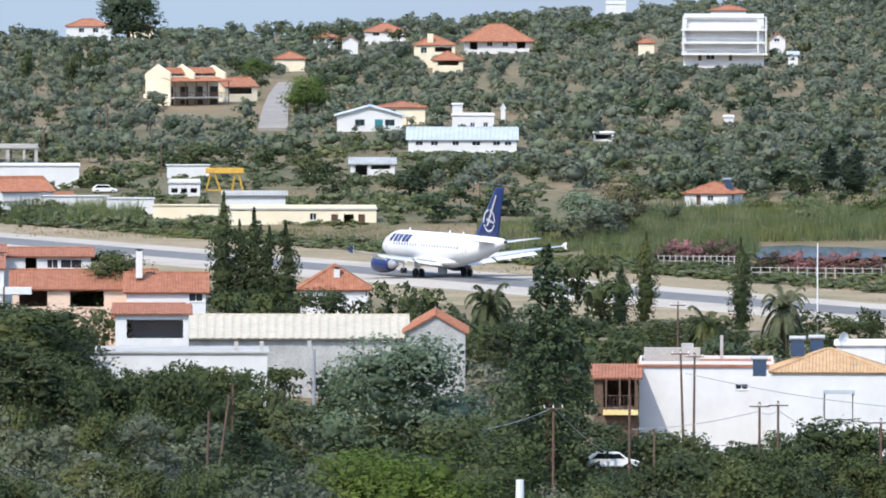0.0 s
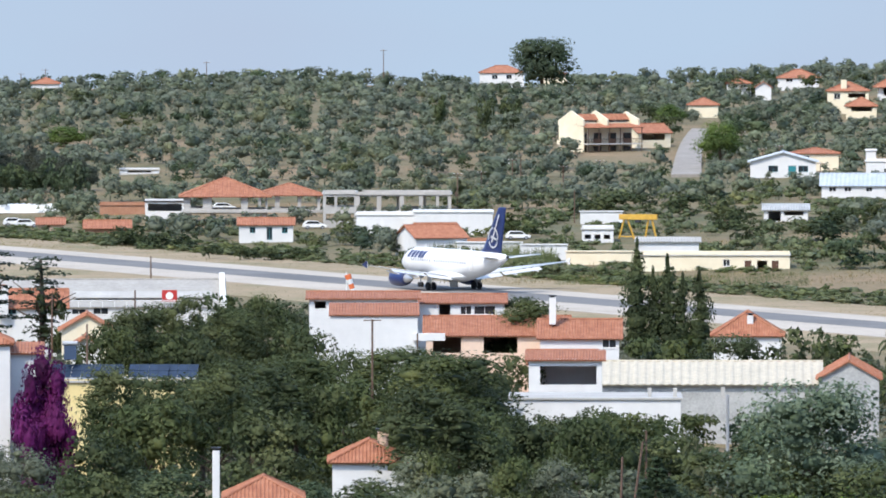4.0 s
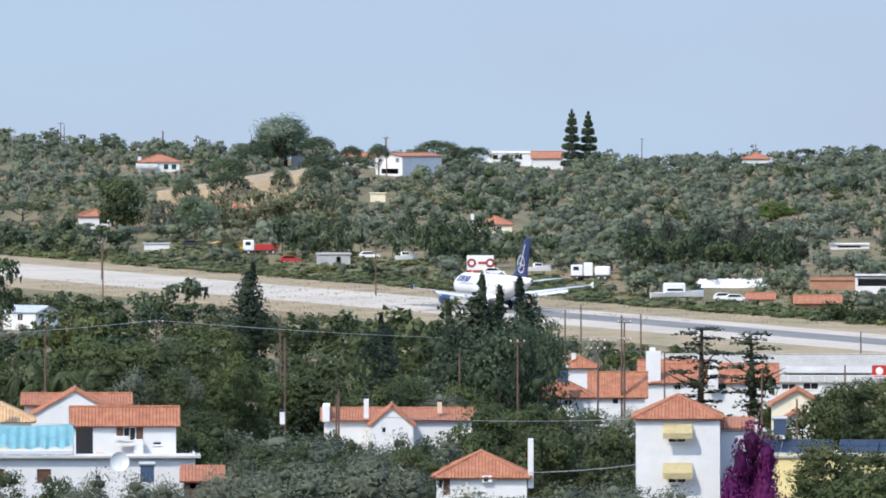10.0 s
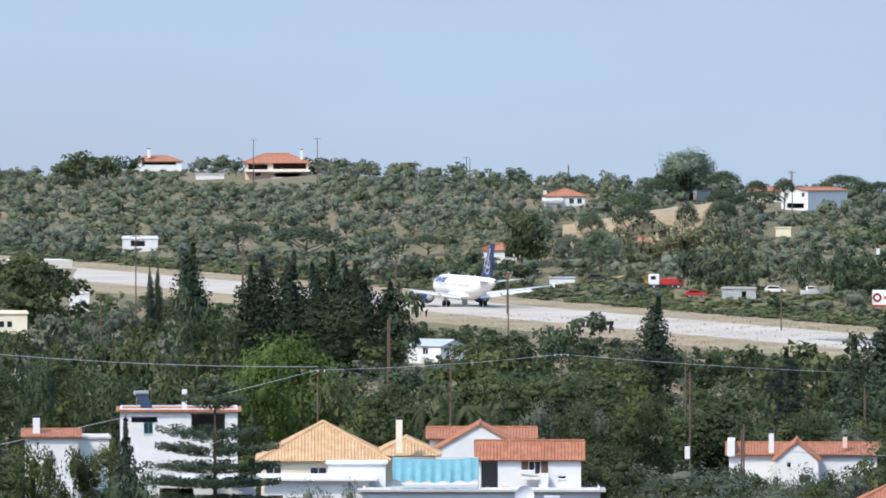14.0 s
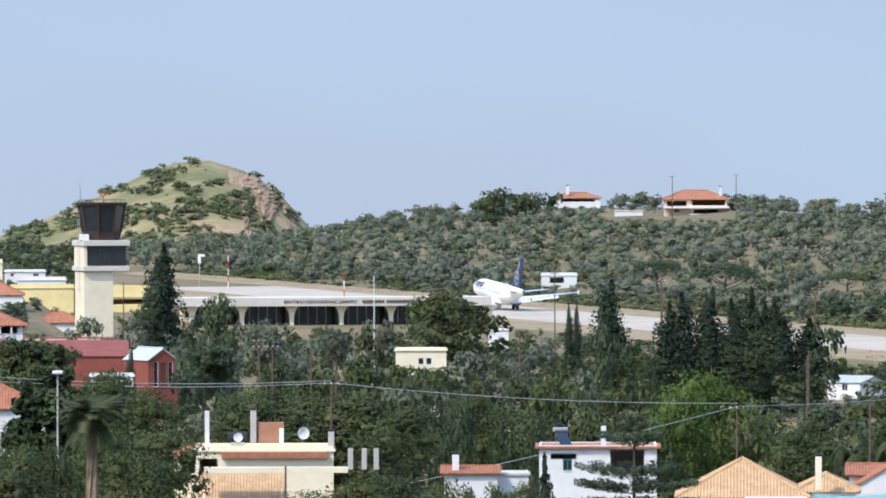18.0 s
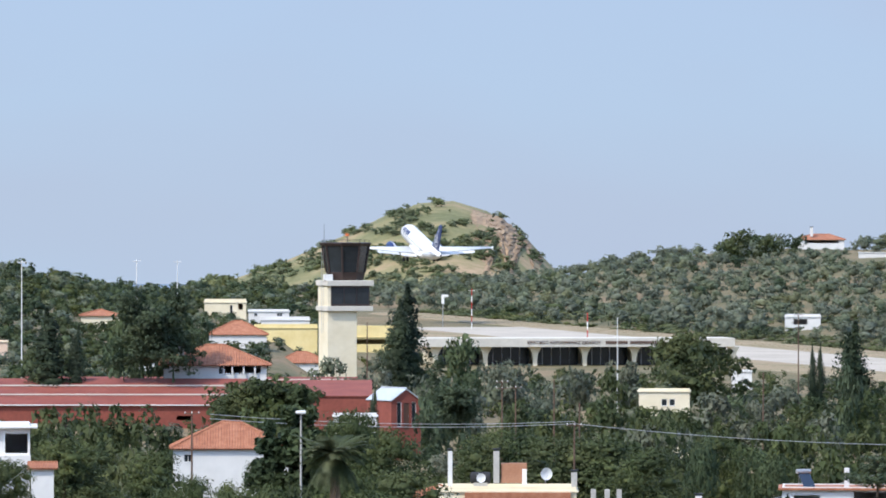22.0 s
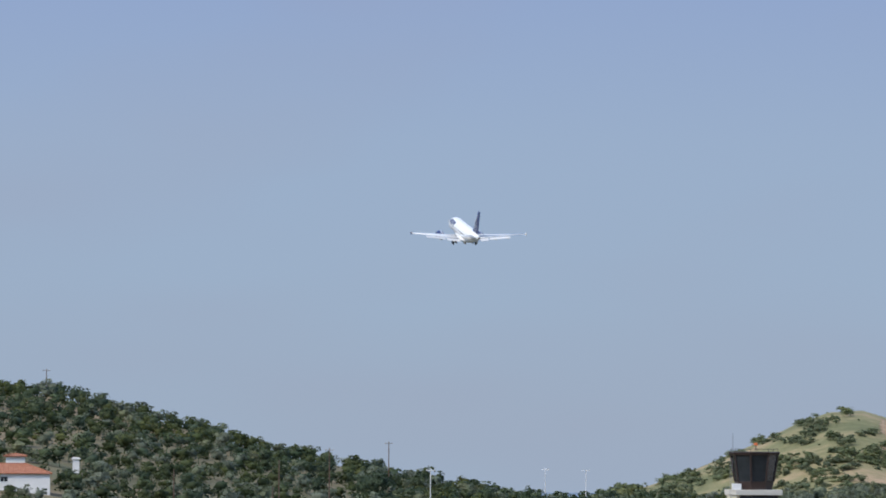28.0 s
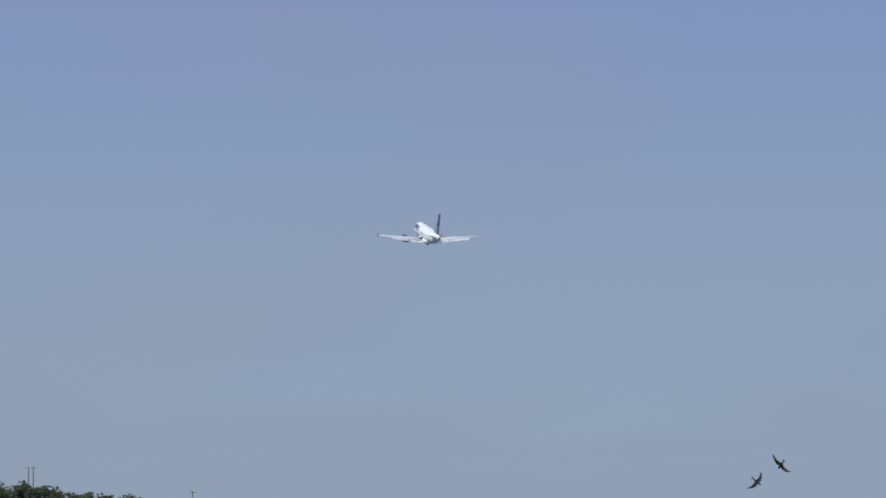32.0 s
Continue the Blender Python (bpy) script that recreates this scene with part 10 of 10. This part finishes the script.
# ---- lagoon, hedges and reeds ----
b0, b1, ra, rb = POND
bm = bmesh.new()
zz = float(ground_height(*spot(b0, (ra + rb) / 2))) + 0.6
pts = [spot(b0 + (b1 - b0) * k / 10, ra + 6 * math.sin(k * 1.3)) for k in range(11)] + [spot(b1 + (b0 - b1) * k / 10, rb + 5 * math.sin(k * 1.7)) for k in range(11)]
bm.faces.new([bm.verts.new((x, y, zz)) for x, y in pts])
lag = new("lagoon_water", bpy.data.meshes.new("lagoon_water"))
bm.to_mesh(lag.data)
bm.free()
lag.data.materials.append(M["water"])
tagged(lag, "still grey-blue lagoon beside the runway", "water", kind="structure")


def tufts(name, label, areas, mat, per=60, seed=3, blade=0.16):
    """Upright blades in clumps over areas (b0, b1, r0, r1, height)."""
    rng = np.random.default_rng(seed)
    vs, fs, k = [], [], 0
    for b0, b1, r0, r1, h in areas:
        n = int(abs(b1 - b0) / UNIT * r0 * abs(r1 - r0) * per / 100)
        bb, rr = rng.uniform(min(b0, b1), max(b0, b1), n), rng.uniform(min(r0, r1), max(r0, r1), n)
        x, y = -np.sin(bb / UNIT) * rr, np.cos(bb / UNIT) * rr
        z = ground_height(x, y) - 0.2
        hh = h * rng.uniform(0.5, 1.15, n) * (0.75 + 0.25 * np.sin(bb * 0.05 + rr * 0.2))
        a = rng.uniform(0, 6.28, n)
        wx, wy = np.cos(a) * blade * h, np.sin(a) * blade * h
        lx, ly = rng.normal(0, 0.18, n) * hh, rng.normal(0, 0.18, n) * hh
        v = np.stack([np.stack([x - wx, y - wy, z], -1), np.stack([x + wx, y + wy, z], -1), np.stack([x + lx, y + ly, z + hh], -1)], 1).reshape(-1, 3)
        vs.append(v)
        fs.append(np.arange(n * 3).reshape(-1, 3) + k)
        k += n * 3
    ob = new(name, mesh_of(name, np.concatenate(vs), np.concatenate(fs), M[mat]))
    return tagged(ob, label, "plants", kind="stuff")


tufts("reeds", "pale green reeds and tall grass beside the airfield", REEDS, "reed", 420, 3, 0.03)
tufts("field_grass", "dry grass and weeds over the yards and fields", [(760, -60, 1300, 1500, 0.7), (-60, -540, 1190, 1250, 0.7), (2700, 760, 1440, 1640, 0.6)], "grass", 75, 6, 0.16)


def strip_tufts(name, label, mat, d0, d1, s0, s1, h, n, seed, blade=0.25):
    rng = np.random.default_rng(seed)
    s, d = rng.uniform(s0, s1, n), rng.uniform(d0, d1, n)
    x, y = ALONG.x * s + ACROSS.x * (OFFSET + d), ALONG.y * s + ACROSS.y * (OFFSET + d)
    z = ground_height(x, y) - 0.25
    hh = h * rng.uniform(0.4, 1.2, n) * (0.6 + 0.5 * np.sin(s * 0.07 + d * 0.13) * np.sin(s * 0.023))
    hh = np.maximum(hh, 0.35)
    a = rng.uniform(0, 6.28, n)
    v = np.stack([np.stack([x - np.cos(a) * blade, y - np.sin(a) * blade, z], -1), np.stack([x + np.cos(a) * blade, y + np.sin(a) * blade, z], -1), np.stack([x + rng.normal(0, 0.2, n) * hh, y + rng.normal(0, 0.2, n) * hh, z + hh], -1)], 1).reshape(-1, 3)
    ob = new(name, mesh_of(name, v, np.arange(n * 3).reshape(-1, 3), M[mat]))
    return tagged(ob, label, "grass", kind="stuff")


runway_strip("grass_verge", 9.6, 27, 420, 2150, 0.0, M["verge"], "dry tan grass verge along the runway")
runway_strip("grass_verge", -42, -21.6, 420, 2150, 0.0, M["verge"], "dry tan grass verge on the near side of the runway")
strip_tufts("dry_grass", "dry yellow grass along the runway", "grass", 11, 30, 850, 2150, 0.4, 30000, 21, 0.12)
strip_tufts("dry_grass", "dry yellow grass on the near side of the runway", "grass", -62, -25, 850, 2150, 0.4, 34000, 22, 0.12)
def verge_scrub():
    """Low bushes in a broken band behind the runway's far verge."""
    rng = np.random.default_rng(23)
    green, grey = [], []
    for k in range(5200):
        sa, d = rng.uniform(880, 2150), 26 + 44 * rng.uniform(0, 1) ** 1.25
        x, y = runway_spot(sa, d)
        if noise.noise(Vector((sa * 0.013, d * 0.05, 6))) > (-0.42 if d < 48 else 0.0):
            (green if rng.uniform() < 0.7 else grey).append((x, y, float(ground_height(x, y)) - 0.3, rng.uniform(0.7, 1.7), rng.uniform(2.2, 5.0)))
    for k in range(2600):
        b = rng.uniform(-820, 760)
        r = rng.uniform(1330, 1620)
        if not occupied(b, r, 14) and noise.noise(Vector((b * 0.012, r * 0.02, 3))) > -0.12:
            x, y = spot(b, r)
            room = (clear_level(b - 20, b + 20, r) - 491) / UNIT * r + 45 - float(ground_height(x, y))
            if room > 0.8 and not (-600 < b < -60 and r < 1390):
                (green if rng.uniform() < 0.35 else grey).append((x, y, float(ground_height(x, y)) - 0.3, min(room, rng.uniform(0.8, 3.4)), rng.uniform(2, 4.5)))
    grove("verge_bushes", "low green bushes behind the runway verge", green, "reed", seed=12, lobes=4, tufts=10, leaf=0.1)
    grove("verge_bushes", "low dark bushes behind the runway verge", grey, "scrub", seed=13, lobes=4, tufts=10, leaf=0.1)



for b0, b1, r in HEDGE:
    n = 14
    for k in range(n):
        p = land(b0 + (b1 - b0) * (k + 0.5) / n, r + (k % 3))
        ob = base("oleander", p.x, p.y, p.z, k * 50, "pink flowering oleander bush beside the airfield fence", "bush", "oleander hedge")
        ob.scale = (1.6, 1.6, 1.35 + 0.2 * (k % 3))
        hang("blossom", OLEANDER, ob)
        hang("stem", STEM, ob)
    x0, x1 = land(b0, r - 4), land(b1, r - 4)
    ob = base("airfield_fence", x0.x, x0.y, x0.z, 0, "weathered post and rail fence beside the airfield", "fence")
    dv = x1 - x0
    for k in range(15):
        q = dv * (k / 14)
        part("post", box(q.x - 0.08, q.x + 0.08, q.y - 0.08, q.y + 0.08, q.z - 0.2, q.z + 1.5), M["concrete"], ob)
    for up in (0.7, 1.35):
        part("rail", tube([Vector((0, 0, up)), dv + Vector((0, 0, up))], [0.05, 0.05], 5), M["concrete"], ob)


# ---- woods and gardens ----
def clear_level(b0, b1, r):
    """The elevation that trees at range r must stay under between two bearings."""
    top = 9999
    for c0, c1, e, cr in CLEAR:
        if cr > r + 2 and c1 > b0 and c0 < b1:
            top = min(top, e)
    return top


def occupied(b, r, w):
    for c0, c1, e, cr in CLEAR:
        if c0 - w < b < c1 + w and cr - 4 < r < cr + 16:
            return True
    return False


def hill_woods():
    rng = np.random.default_rng(11)
    spots, dark, low, headland = [], [], [], []
    for b in np.arange(-1100, 4150, 30):
        rw = OFFSET / math.sin((8400 - b) / UNIT)
        top = float(np.interp(b, RIDGE_B, RIDGE_R))
        r = rw + 105 if b > 720 else max(rw + 105, 1560 if b > 60 else 1430 if b > -330 else 1400)
        while r < top + 35:
            bb, r2 = b + rng.uniform(-14, 14), r + rng.uniform(-7, 7)
            x, y = spot(bb, r2)
            thin = noise.noise(Vector((x * 0.012, y * 0.012, 3))) * 0.5 + 0.5
            if rng.uniform() < (0.42 if b < 1500 else 0.66) + 0.65 * thin and not occupied(bb, r2, 12):
                z = float(ground_height(x, y))
                h = min(rng.uniform(3.2, 6.2), (clear_level(bb - 18, bb + 18, r2) - 491) / UNIT * r2 + 45 - z)
                if h > 1.4:
                    pick = noise.noise(Vector((x * 0.02, y * 0.02, 9)))
                    (dark if pick > 0.32 and rng.uniform() < 0.6 else spots).append((x, y, z - 0.2, h))
            r += rng.uniform(14, 26)
    for b in np.arange(4100, 6300, 28):
        top = float(np.interp(b, RIDGE_B, RIDGE_R))
        r = 1430
        while r < top + 22:
            bb, r2 = b + rng.uniform(-14, 14), r + rng.uniform(-7, 7)
            if rng.uniform() < 0.95 and not occupied(bb, r2, 12):
                x, y = spot(bb, r2)
                z = float(ground_height(x, y))
                h = min(rng.uniform(3.0, 5.4), (clear_level(bb - 18, bb + 18, r2) - 491) / UNIT * r2 + 45 - z)
                if h > 1.4:
                    (low if rng.uniform() < 0.42 else dark if rng.uniform() < 0.62 else spots).append((x, y, z - 0.2, h))
            r += rng.uniform(13, 22)
    # scrub on the headland: bearing, elevation, half width, half height of each patch
    patches = [(3964, 408, 34, 15), (3890, 414, 32, 18), (3826, 418, 40, 24), (3800, 424, 24, 26), (3926, 382, 26, 18), (4006, 396, 22, 20), (4110, 394, 30, 16),
               (4180, 378, 44, 18), (4042, 450, 42, 9), (3946, 482, 46, 9), (3848, 460, 20, 7), (3942, 462, 20, 9), (3972, 446, 30, 6), (3896, 450, 26, 7), (3880, 372, 22, 11),
               (3836, 354, 30, 14), (3776, 476, 26, 5), (3742, 440, 10, 18), (3712, 404, 14, 10), (3770, 386, 20, 10), (3890, 498, 10, 5), (3982, 366, 30, 8), (4086, 424, 30, 8)]
    for b, e, rb, re in patches:
        for k in range(int(rb * re / 15) + 4):
            a, q = rng.uniform(0, 6.28), math.sqrt(rng.uniform(0, 1))
            bb = b + math.cos(a) * q * rb
            r = foot(bb, e + math.sin(a) * q * re - 6, 2640)
            if r < 2960:
                x, y = spot(bb, r)
                headland.append((x, y, float(ground_height(x, y)) - 0.5, rng.uniform(1.4, 3.4), rng.uniform(2.6, 6.0)))
    for k in range(1500):
        b = rng.uniform(3640, 4440)
        r = 2900 + rng.uniform(-230, 20)
        x, y = spot(b, r)
        z = float(ground_height(x, y))
        low_e = (z - 45) / r * UNIT + 491
        if z > 1 and (low_e < 350 + 14 * noise.noise(Vector((b * 0.03, 2, 1))) or rng.uniform() < 0.06) and not (3790 < b < 3850 and 336 < low_e < 352):
            headland.append((x, y, z - 0.4, rng.uniform(2.5, 5.5) if low_e < 352 else rng.uniform(0.8, 1.8)))
    grove("headland_scrub", "dark scrub in patches over the grassy headland", headland, "scrub", seed=9, lobes=5, tufts=13, leaf=0.08)
    grove("olive_grove", "grey-green olive grove covering the long hillside", spots, "olive", seed=5, lobes=8, tufts=23, leaf=0.056)
    grove("hill_pines", "darker trees scattered through the olive grove", dark, "pine", seed=7, lobes=8, tufts=23, leaf=0.056)
    grove("wooded_slope", "dark green woods on the slope above the airport", low, "broad", seed=6, lobes=8, tufts=23, leaf=0.056)


hill_woods()
verge_scrub()


def gardens():
    """Garden trees and olives that fill the town, kept below what stands behind them."""
    rng = np.random.default_rng(31)
    bushes, far_trees = [], FAR_TREES
    for b in np.arange(-1100, 5700, 62):
        rw = OFFSET / math.sin((8400 - min(b, 4000)) / UNIT)
        far = rw - 60 if b < 4000 else 1460
        limit_b = lambda q: OFFSET - 32
        r = 640
        while r < far:
            bb, r2 = b + rng.uniform(-30, 30), r + rng.uniform(-14, 14)
            step = rng.uniform(30, 46)
            r += step
            if occupied(bb, r2, 40):
                continue
            p = land(bb, r2)
            w = 70 * 700 / r2
            top = clear_level(bb - w, bb + w, r2)
            if b < 4150:
                # grass beside the runway stays in sight
                a = (8400 - bb) / UNIT
                rr = (OFFSET - 34) / math.sin(a)
                top = min(top, 491 + (float(ground_height(*spot(bb, rr))) - 45) / rr * UNIT)
            room = (top - 491) / UNIT * r2 + 45 - p.z
            h = min(rng.uniform(4.5, 9.0), room)
            if h < 1.3:
                continue
            if h < 3.2:
                bushes.append((p.x, p.y, p.z - 0.3, h * 1.1))
                continue
            u = rng.uniform()
            key = "olive" if u < 0.42 else "broad" if u < 0.86 else "pine"
            if key == "olive":
                h = min(h, rng.uniform(4, 5.8))
            wide = h * rng.uniform(0.85, 1.2) * (1.05 if key == "olive" else 0.95)
            if r2 < 745:
                plant(key, bb, r2, h, wide)
            else:
                far_trees[key].append((p.x, p.y, p.z - 0.3, h * 1.05))
            for j in range(1):
                q = land(bb + rng.uniform(-70, 70), r2 + rng.uniform(-20, 5))
                bushes.append((q.x, q.y, q.z - 0.3, min(rng.uniform(1.5, 3.0), max(1.0, room * 0.6))))
    for key, label in (("olive", "grey-green olive trees between the houses"), ("broad", "green garden trees between the houses"), ("pine", "dark pines between the houses")):
        grove(key + "_gardens", label, far_trees[key], "garden_olive" if key == "olive" else key, seed=40, lobes=13, tufts=42, leaf=0.036)
    grove("garden_scrub", "green bushes and undergrowth between the houses", bushes, "broad", seed=8, lobes=5, tufts=24, leaf=0.06)


gardens()


# ---- the broken cliff on the headland ----
def build_cliff():
    rng = np.random.default_rng(17)
    n, m2 = 46, 34
    rows = []
    bm = bmesh.new()
    for i in range(n):
        b = 3704 + (3828 - 3704) * i / (n - 1)
        top = float(np.interp(b, HEAD_B, HEAD_E)) - 3
        row = []
        for k in range(m2):
            f = k / (m2 - 1)
            e = top - (top - 392 + 25 * math.sin(i * 0.4)) * f if top > 400 else top - 12 * f
            lo = 2700
            for r in range(2700, 3000, 3):
                if float(ground_height(*spot(b, r))) >= level(e, r):
                    lo = r
                    break
            bulge = 5 * noise.noise(Vector((i * 0.25, k * 0.18, 1))) + 3.5 * noise.noise(Vector((i * 0.7, k * 0.6, 5)))
            edge = min(1, 4 * min(f, 1 - f, i / n, 1 - i / n))
            r = lo - 1.0 - (3.0 + bulge) * edge
            row.append(bm.verts.new((*spot(b + 3 * rng.uniform(-1, 1), r), level(e, r))))
        rows.append(row)
    for a, c in zip(rows, rows[1:]):
        for k in range(m2 - 1):
            bm.faces.new((a[k], a[k + 1], c[k + 1], c[k]))
    bmesh.ops.recalc_face_normals(bm, faces=bm.faces[:])
    ob = new("cliff", bpy.data.meshes.new("cliff"))
    bm.to_mesh(ob.data)
    bm.free()
    ob.data.materials.append(M["rock"])
    tagged(ob, "broken orange-brown cliff face on the headland", "cliff", kind="structure")


build_cliff()


# ---- swifts in the air: seconds, bearing, elevation, range ----
FLIGHTS = [
    [(0, -2205, 6445, 105), (6.9, 673, 2133, 105), (7.3, 1387, 785, 105), (7.6, 1808, 600, 105), (7.8, 2027, 542, 105), (7.9, 2145, 517, 105), (8.0, 2330, 472, 105), (8.1, 2525, 438, 105), (8.5, 3354, 480, 105), (10, 5270, 3158, 105), (32, 7649, 7432, 105)],
    [(0, -905, 6443, 350), (7.5, -250, 2138, 350), (8.6, 579, 324, 350), (9.0, 1554, 216, 350), (9.2, 1573, 354, 350), (9.3, 1561, 408, 350), (9.4, 1548, 460, 350), (9.5, 1552, 485, 350), (9.6, 1542, 486, 350), (9.7, 1528, 472, 350), (10.0, 1442, 395, 350), (10.6, 1061, 348, 350), (12, 154, 3184, 350), (32, -351, 7437, 350)],
    [(0, -1105, 6643, 350), (7.5, -350, 2238, 350), (8.6, 479, 334, 350), (9.0, 1404, 236, 350), (9.2, 1413, 374, 350), (9.3, 1417, 416, 350), (9.4, 1416, 448, 350), (9.5, 1420, 464, 350), (9.6, 1428, 462, 350), (9.7, 1436, 440, 350), (10.0, 1402, 365, 350), (10.6, 1041, 328, 350), (12, 54, 3184, 350), (32, -351, 7437, 350)],
    [(0, -2204, 7445, 108), (17.5, 2241, 3790, 108), (18.6, 3612, 1258, 108), (18.9, 4029, 846, 108), (19.0, 4194, 775, 108), (19.1, 4341, 735, 108), (19.2, 4518, 705, 108), (19.6, 5299, 755, 108), (21, 7033, 3341, 108), (32, 7649, 7432, 108)],
    [(0, 3795, 6435, 150), (21.5, 7610, 3359, 150), (23.6, 5802, 657, 150), (24.1, 5127, 600, 150), (24.3, 4877, 588, 150), (24.4, 4749, 582, 150), (24.5, 4669, 576, 150), (24.6, 4564, 556, 150), (24.8, 4430, 504, 150), (25.0, 4357, 443, 150), (25.1, 4359, 417, 150), (25.5, 4390, 299, 150), (26.0, 4451, 156, 150), (27.5, 2864, 200, 150), (32, -356, -563, 150)],
    [(0, 3795, 6435, 160), (27.5, 8862, -322, 160), (29.8, 6631, 544, 160), (30.4, 5736, 659, 160), (30.6, 5484, 680, 160), (30.8, 5221, 697, 160), (31.0, 4964, 700, 160), (31.2, 4739, 708, 160), (31.5, 4451, 692, 160), (31.7, 4319, 680, 160), (32, 4306, 582, 160)],
    [(0, 3796, 6935, 140), (27.5, 8865, 578, 140), (29.6, 6416, 911, 140), (30.1, 5663, 909, 140), (30.3, 5369, 882, 140), (30.4, 5226, 866, 140), (30.5, 5132, 861, 140), (30.6, 4988, 844, 140), (30.8, 4765, 821, 140), (31.0, 4550, 798, 140), (31.2, 4399, 777, 140), (31.5, 4247, 725, 140), (31.7, 4209, 693, 140), (32, 4262, 612, 140)],
]
BANKS = [50, 15, -15, 45, 60, 75, 65]
VEERS = [40, 0, 0, -40, -40, 0, -35]


def swift():
    ob = base("swift", 0, 0, 60, 0, "small dark swift gliding on curved wings", "bird", "swifts over the town")
    bm = bmesh.new()
    add_tube(bm, [(0.10, 0, 0), (0.085, 0, 0.002), (0.04, 0, 0), (-0.02, 0, 0), (-0.07, 0, 0.004)], [0.004, 0.014, 0.022, 0.019, 0.007], 8)
    part("body", bm, M["feather"], ob)
    for side in (-1, 1):
        bm = bmesh.new()
        edge = [(0.045, 0.01), (0.055, 0.06), (0.035, 0.12), (-0.015, 0.185), (-0.06, 0.215), (-0.03, 0.15), (-0.012, 0.09), (-0.02, 0.01)]
        lower = [bm.verts.new((x, y * side, 0.05 * y)) for x, y in edge]
        upper = [bm.verts.new((x, y * side, 0.05 * y + 0.006 * (1 - y / 0.25))) for x, y in edge]
        bm.faces.new(lower)
        bm.faces.new(upper[::-1])
        for k in range(8):
            bm.faces.new((lower[k], upper[k], upper[(k + 1) % 8], lower[(k + 1) % 8]))
        bmesh.ops.recalc_face_normals(bm, faces=bm.faces[:])
        part("wing", bm, M["feather"], ob)
        bm = bmesh.new()
        tip = [bm.verts.new(p) for p in ((-0.06, 0.002 * side, 0.003), (-0.06, 0.012 * side, 0.003), (-0.125, 0.028 * side, 0.002), (-0.10, 0.004 * side, 0.002))]
        bm.faces.new(tip)
        bmesh.ops.solidify(bm, geom=bm.faces[:], thickness=0.004)
        part("tail_feather", bm, M["feather"], ob)
    return ob


SWIFTS = [swift() for k in range(7)]


# ---- what moves ----
JET_ALONG = [1016.6, 1041.9, 1069.3, 1099.1, 1131.1, 1165.5, 1202.2, 1241.3, 1282.9, 1326.7, 1372.9, 1421.2, 1471.7, 1524.2, 1578.5, 1634.6, 1692.1, 1750.9, 1810.8, 1871.6, 1933.1, 1994.9, 2056.9, 2119.0, 2180.7, 2242.1, 2303.0, 2363.2, 2422.7, 2481.4, 2539.6, 2597.3, 2654.7]
JET_HEIGHT = [(0, 0), (18.2, 0), (18.6, 0.5), (19, 1.4), (19.5, 2.8), (20, 5.0), (20.5, 7.6), (21, 11.0), (22, 18.2), (23, 27.8), (24, 37.6), (25, 47.9), (26, 57.7), (28.5, 84.5), (30, 100.0), (31, 110.1), (32, 120.1)]
JET_PITCH = [(0, 0.7), (17, 0.7), (17.6, 1.8), (18.2, 5.2), (19, 10.0), (20, 13.0), (21, 14.5), (23, 15), (25, 14.5), (27, 13), (29, 11.8), (32, 11)]


def motions():
    rows = []
    for k in range(65):
        t = k * 0.5
        i = min(int(t), 31)
        f = t - i
        a, b, c, d = (JET_ALONG[max(0, min(32, j))] for j in (i - 1, i, i + 1, i + 2))
        if i == 0:
            a = 2 * b - c
        if i == 31:
            d = 2 * c - b
        s = b + 0.5 * f * (c - a + f * (2 * a - 5 * b + 4 * c - d + f * (3 * (b - c) + d - a)))
        s -= 3.5 / math.tan(math.atan2(OFFSET, s))
        x, y = runway_spot(s, -3.5)
        z = runway_height(min(s, 2000)) + 0.06
        if t > 18.5:
            z = runway_height(JET_ALONG[18]) + 0.06
        z += np.interp(t, *zip(*JET_HEIGHT))
        rows.append((t, pose(x, y, z, 0, -float(np.interp(t, *zip(*JET_PITCH))), 90 + math.degrees(HEADING))))
    walk(JET, rows)
    for leg, side in LEGS:
        home = leg.matrix_basis.copy()
        low = pose(0, 0, -0.45) @ home
        walk(leg, [(0, home), (18.2, home), (19.4, low), (26.8, low), (28.2, home @ pose(0, 0, 0, -side * 35)), (29.6, home @ pose(0, 0, 0, -side * 80)), (32, home @ pose(0, 0, 0, -side * 84))])
    home = NOSE_LEG.matrix_basis.copy()
    walk(NOSE_LEG, [(0, home), (26.8, home), (28.4, home @ pose(0, 0, 0, 0, -40, 0)), (30, home @ pose(0, 0, 0, 0, -80, 0)), (32, home @ pose(0, 0, 0, 0, -85, 0))])
    for bird, flight, bank, veer in zip(SWIFTS, FLIGHTS, BANKS, VEERS):
        places = [(t, Vector((*spot(b, r), level(e, r)))) for t, b, e, r in flight]
        rows, last = [], None
        for k, (t, p) in enumerate(places):
            d = places[min(k + 1, len(places) - 1)][1] - places[max(k - 1, 0)][1]
            turn, lift = math.degrees(math.atan2(d.y, d.x)), math.degrees(math.atan2(d.z, math.hypot(d.x, d.y)))
            if last is not None:
                turn = last + max(-80, min(80, (turn - last + 180) % 360 - 180))
            last = turn
            rows.append((t, pose(*p, 0, 0, turn + veer) @ pose(0, 0, 0, 0, -max(-40, min(40, lift)), 0) @ pose(0, 0, 0, bank)))
        walk(bird, rows)
        wings = [c for c in bird.children if c.name.startswith("wing")]
        for wing, side in zip(wings, (-1, 1)):
            walk(wing, [(k * 0.25, pose(0, 0, 0, side * (4 + 16 * math.sin(k * 1.9)))) for k in range(129)])


motions()
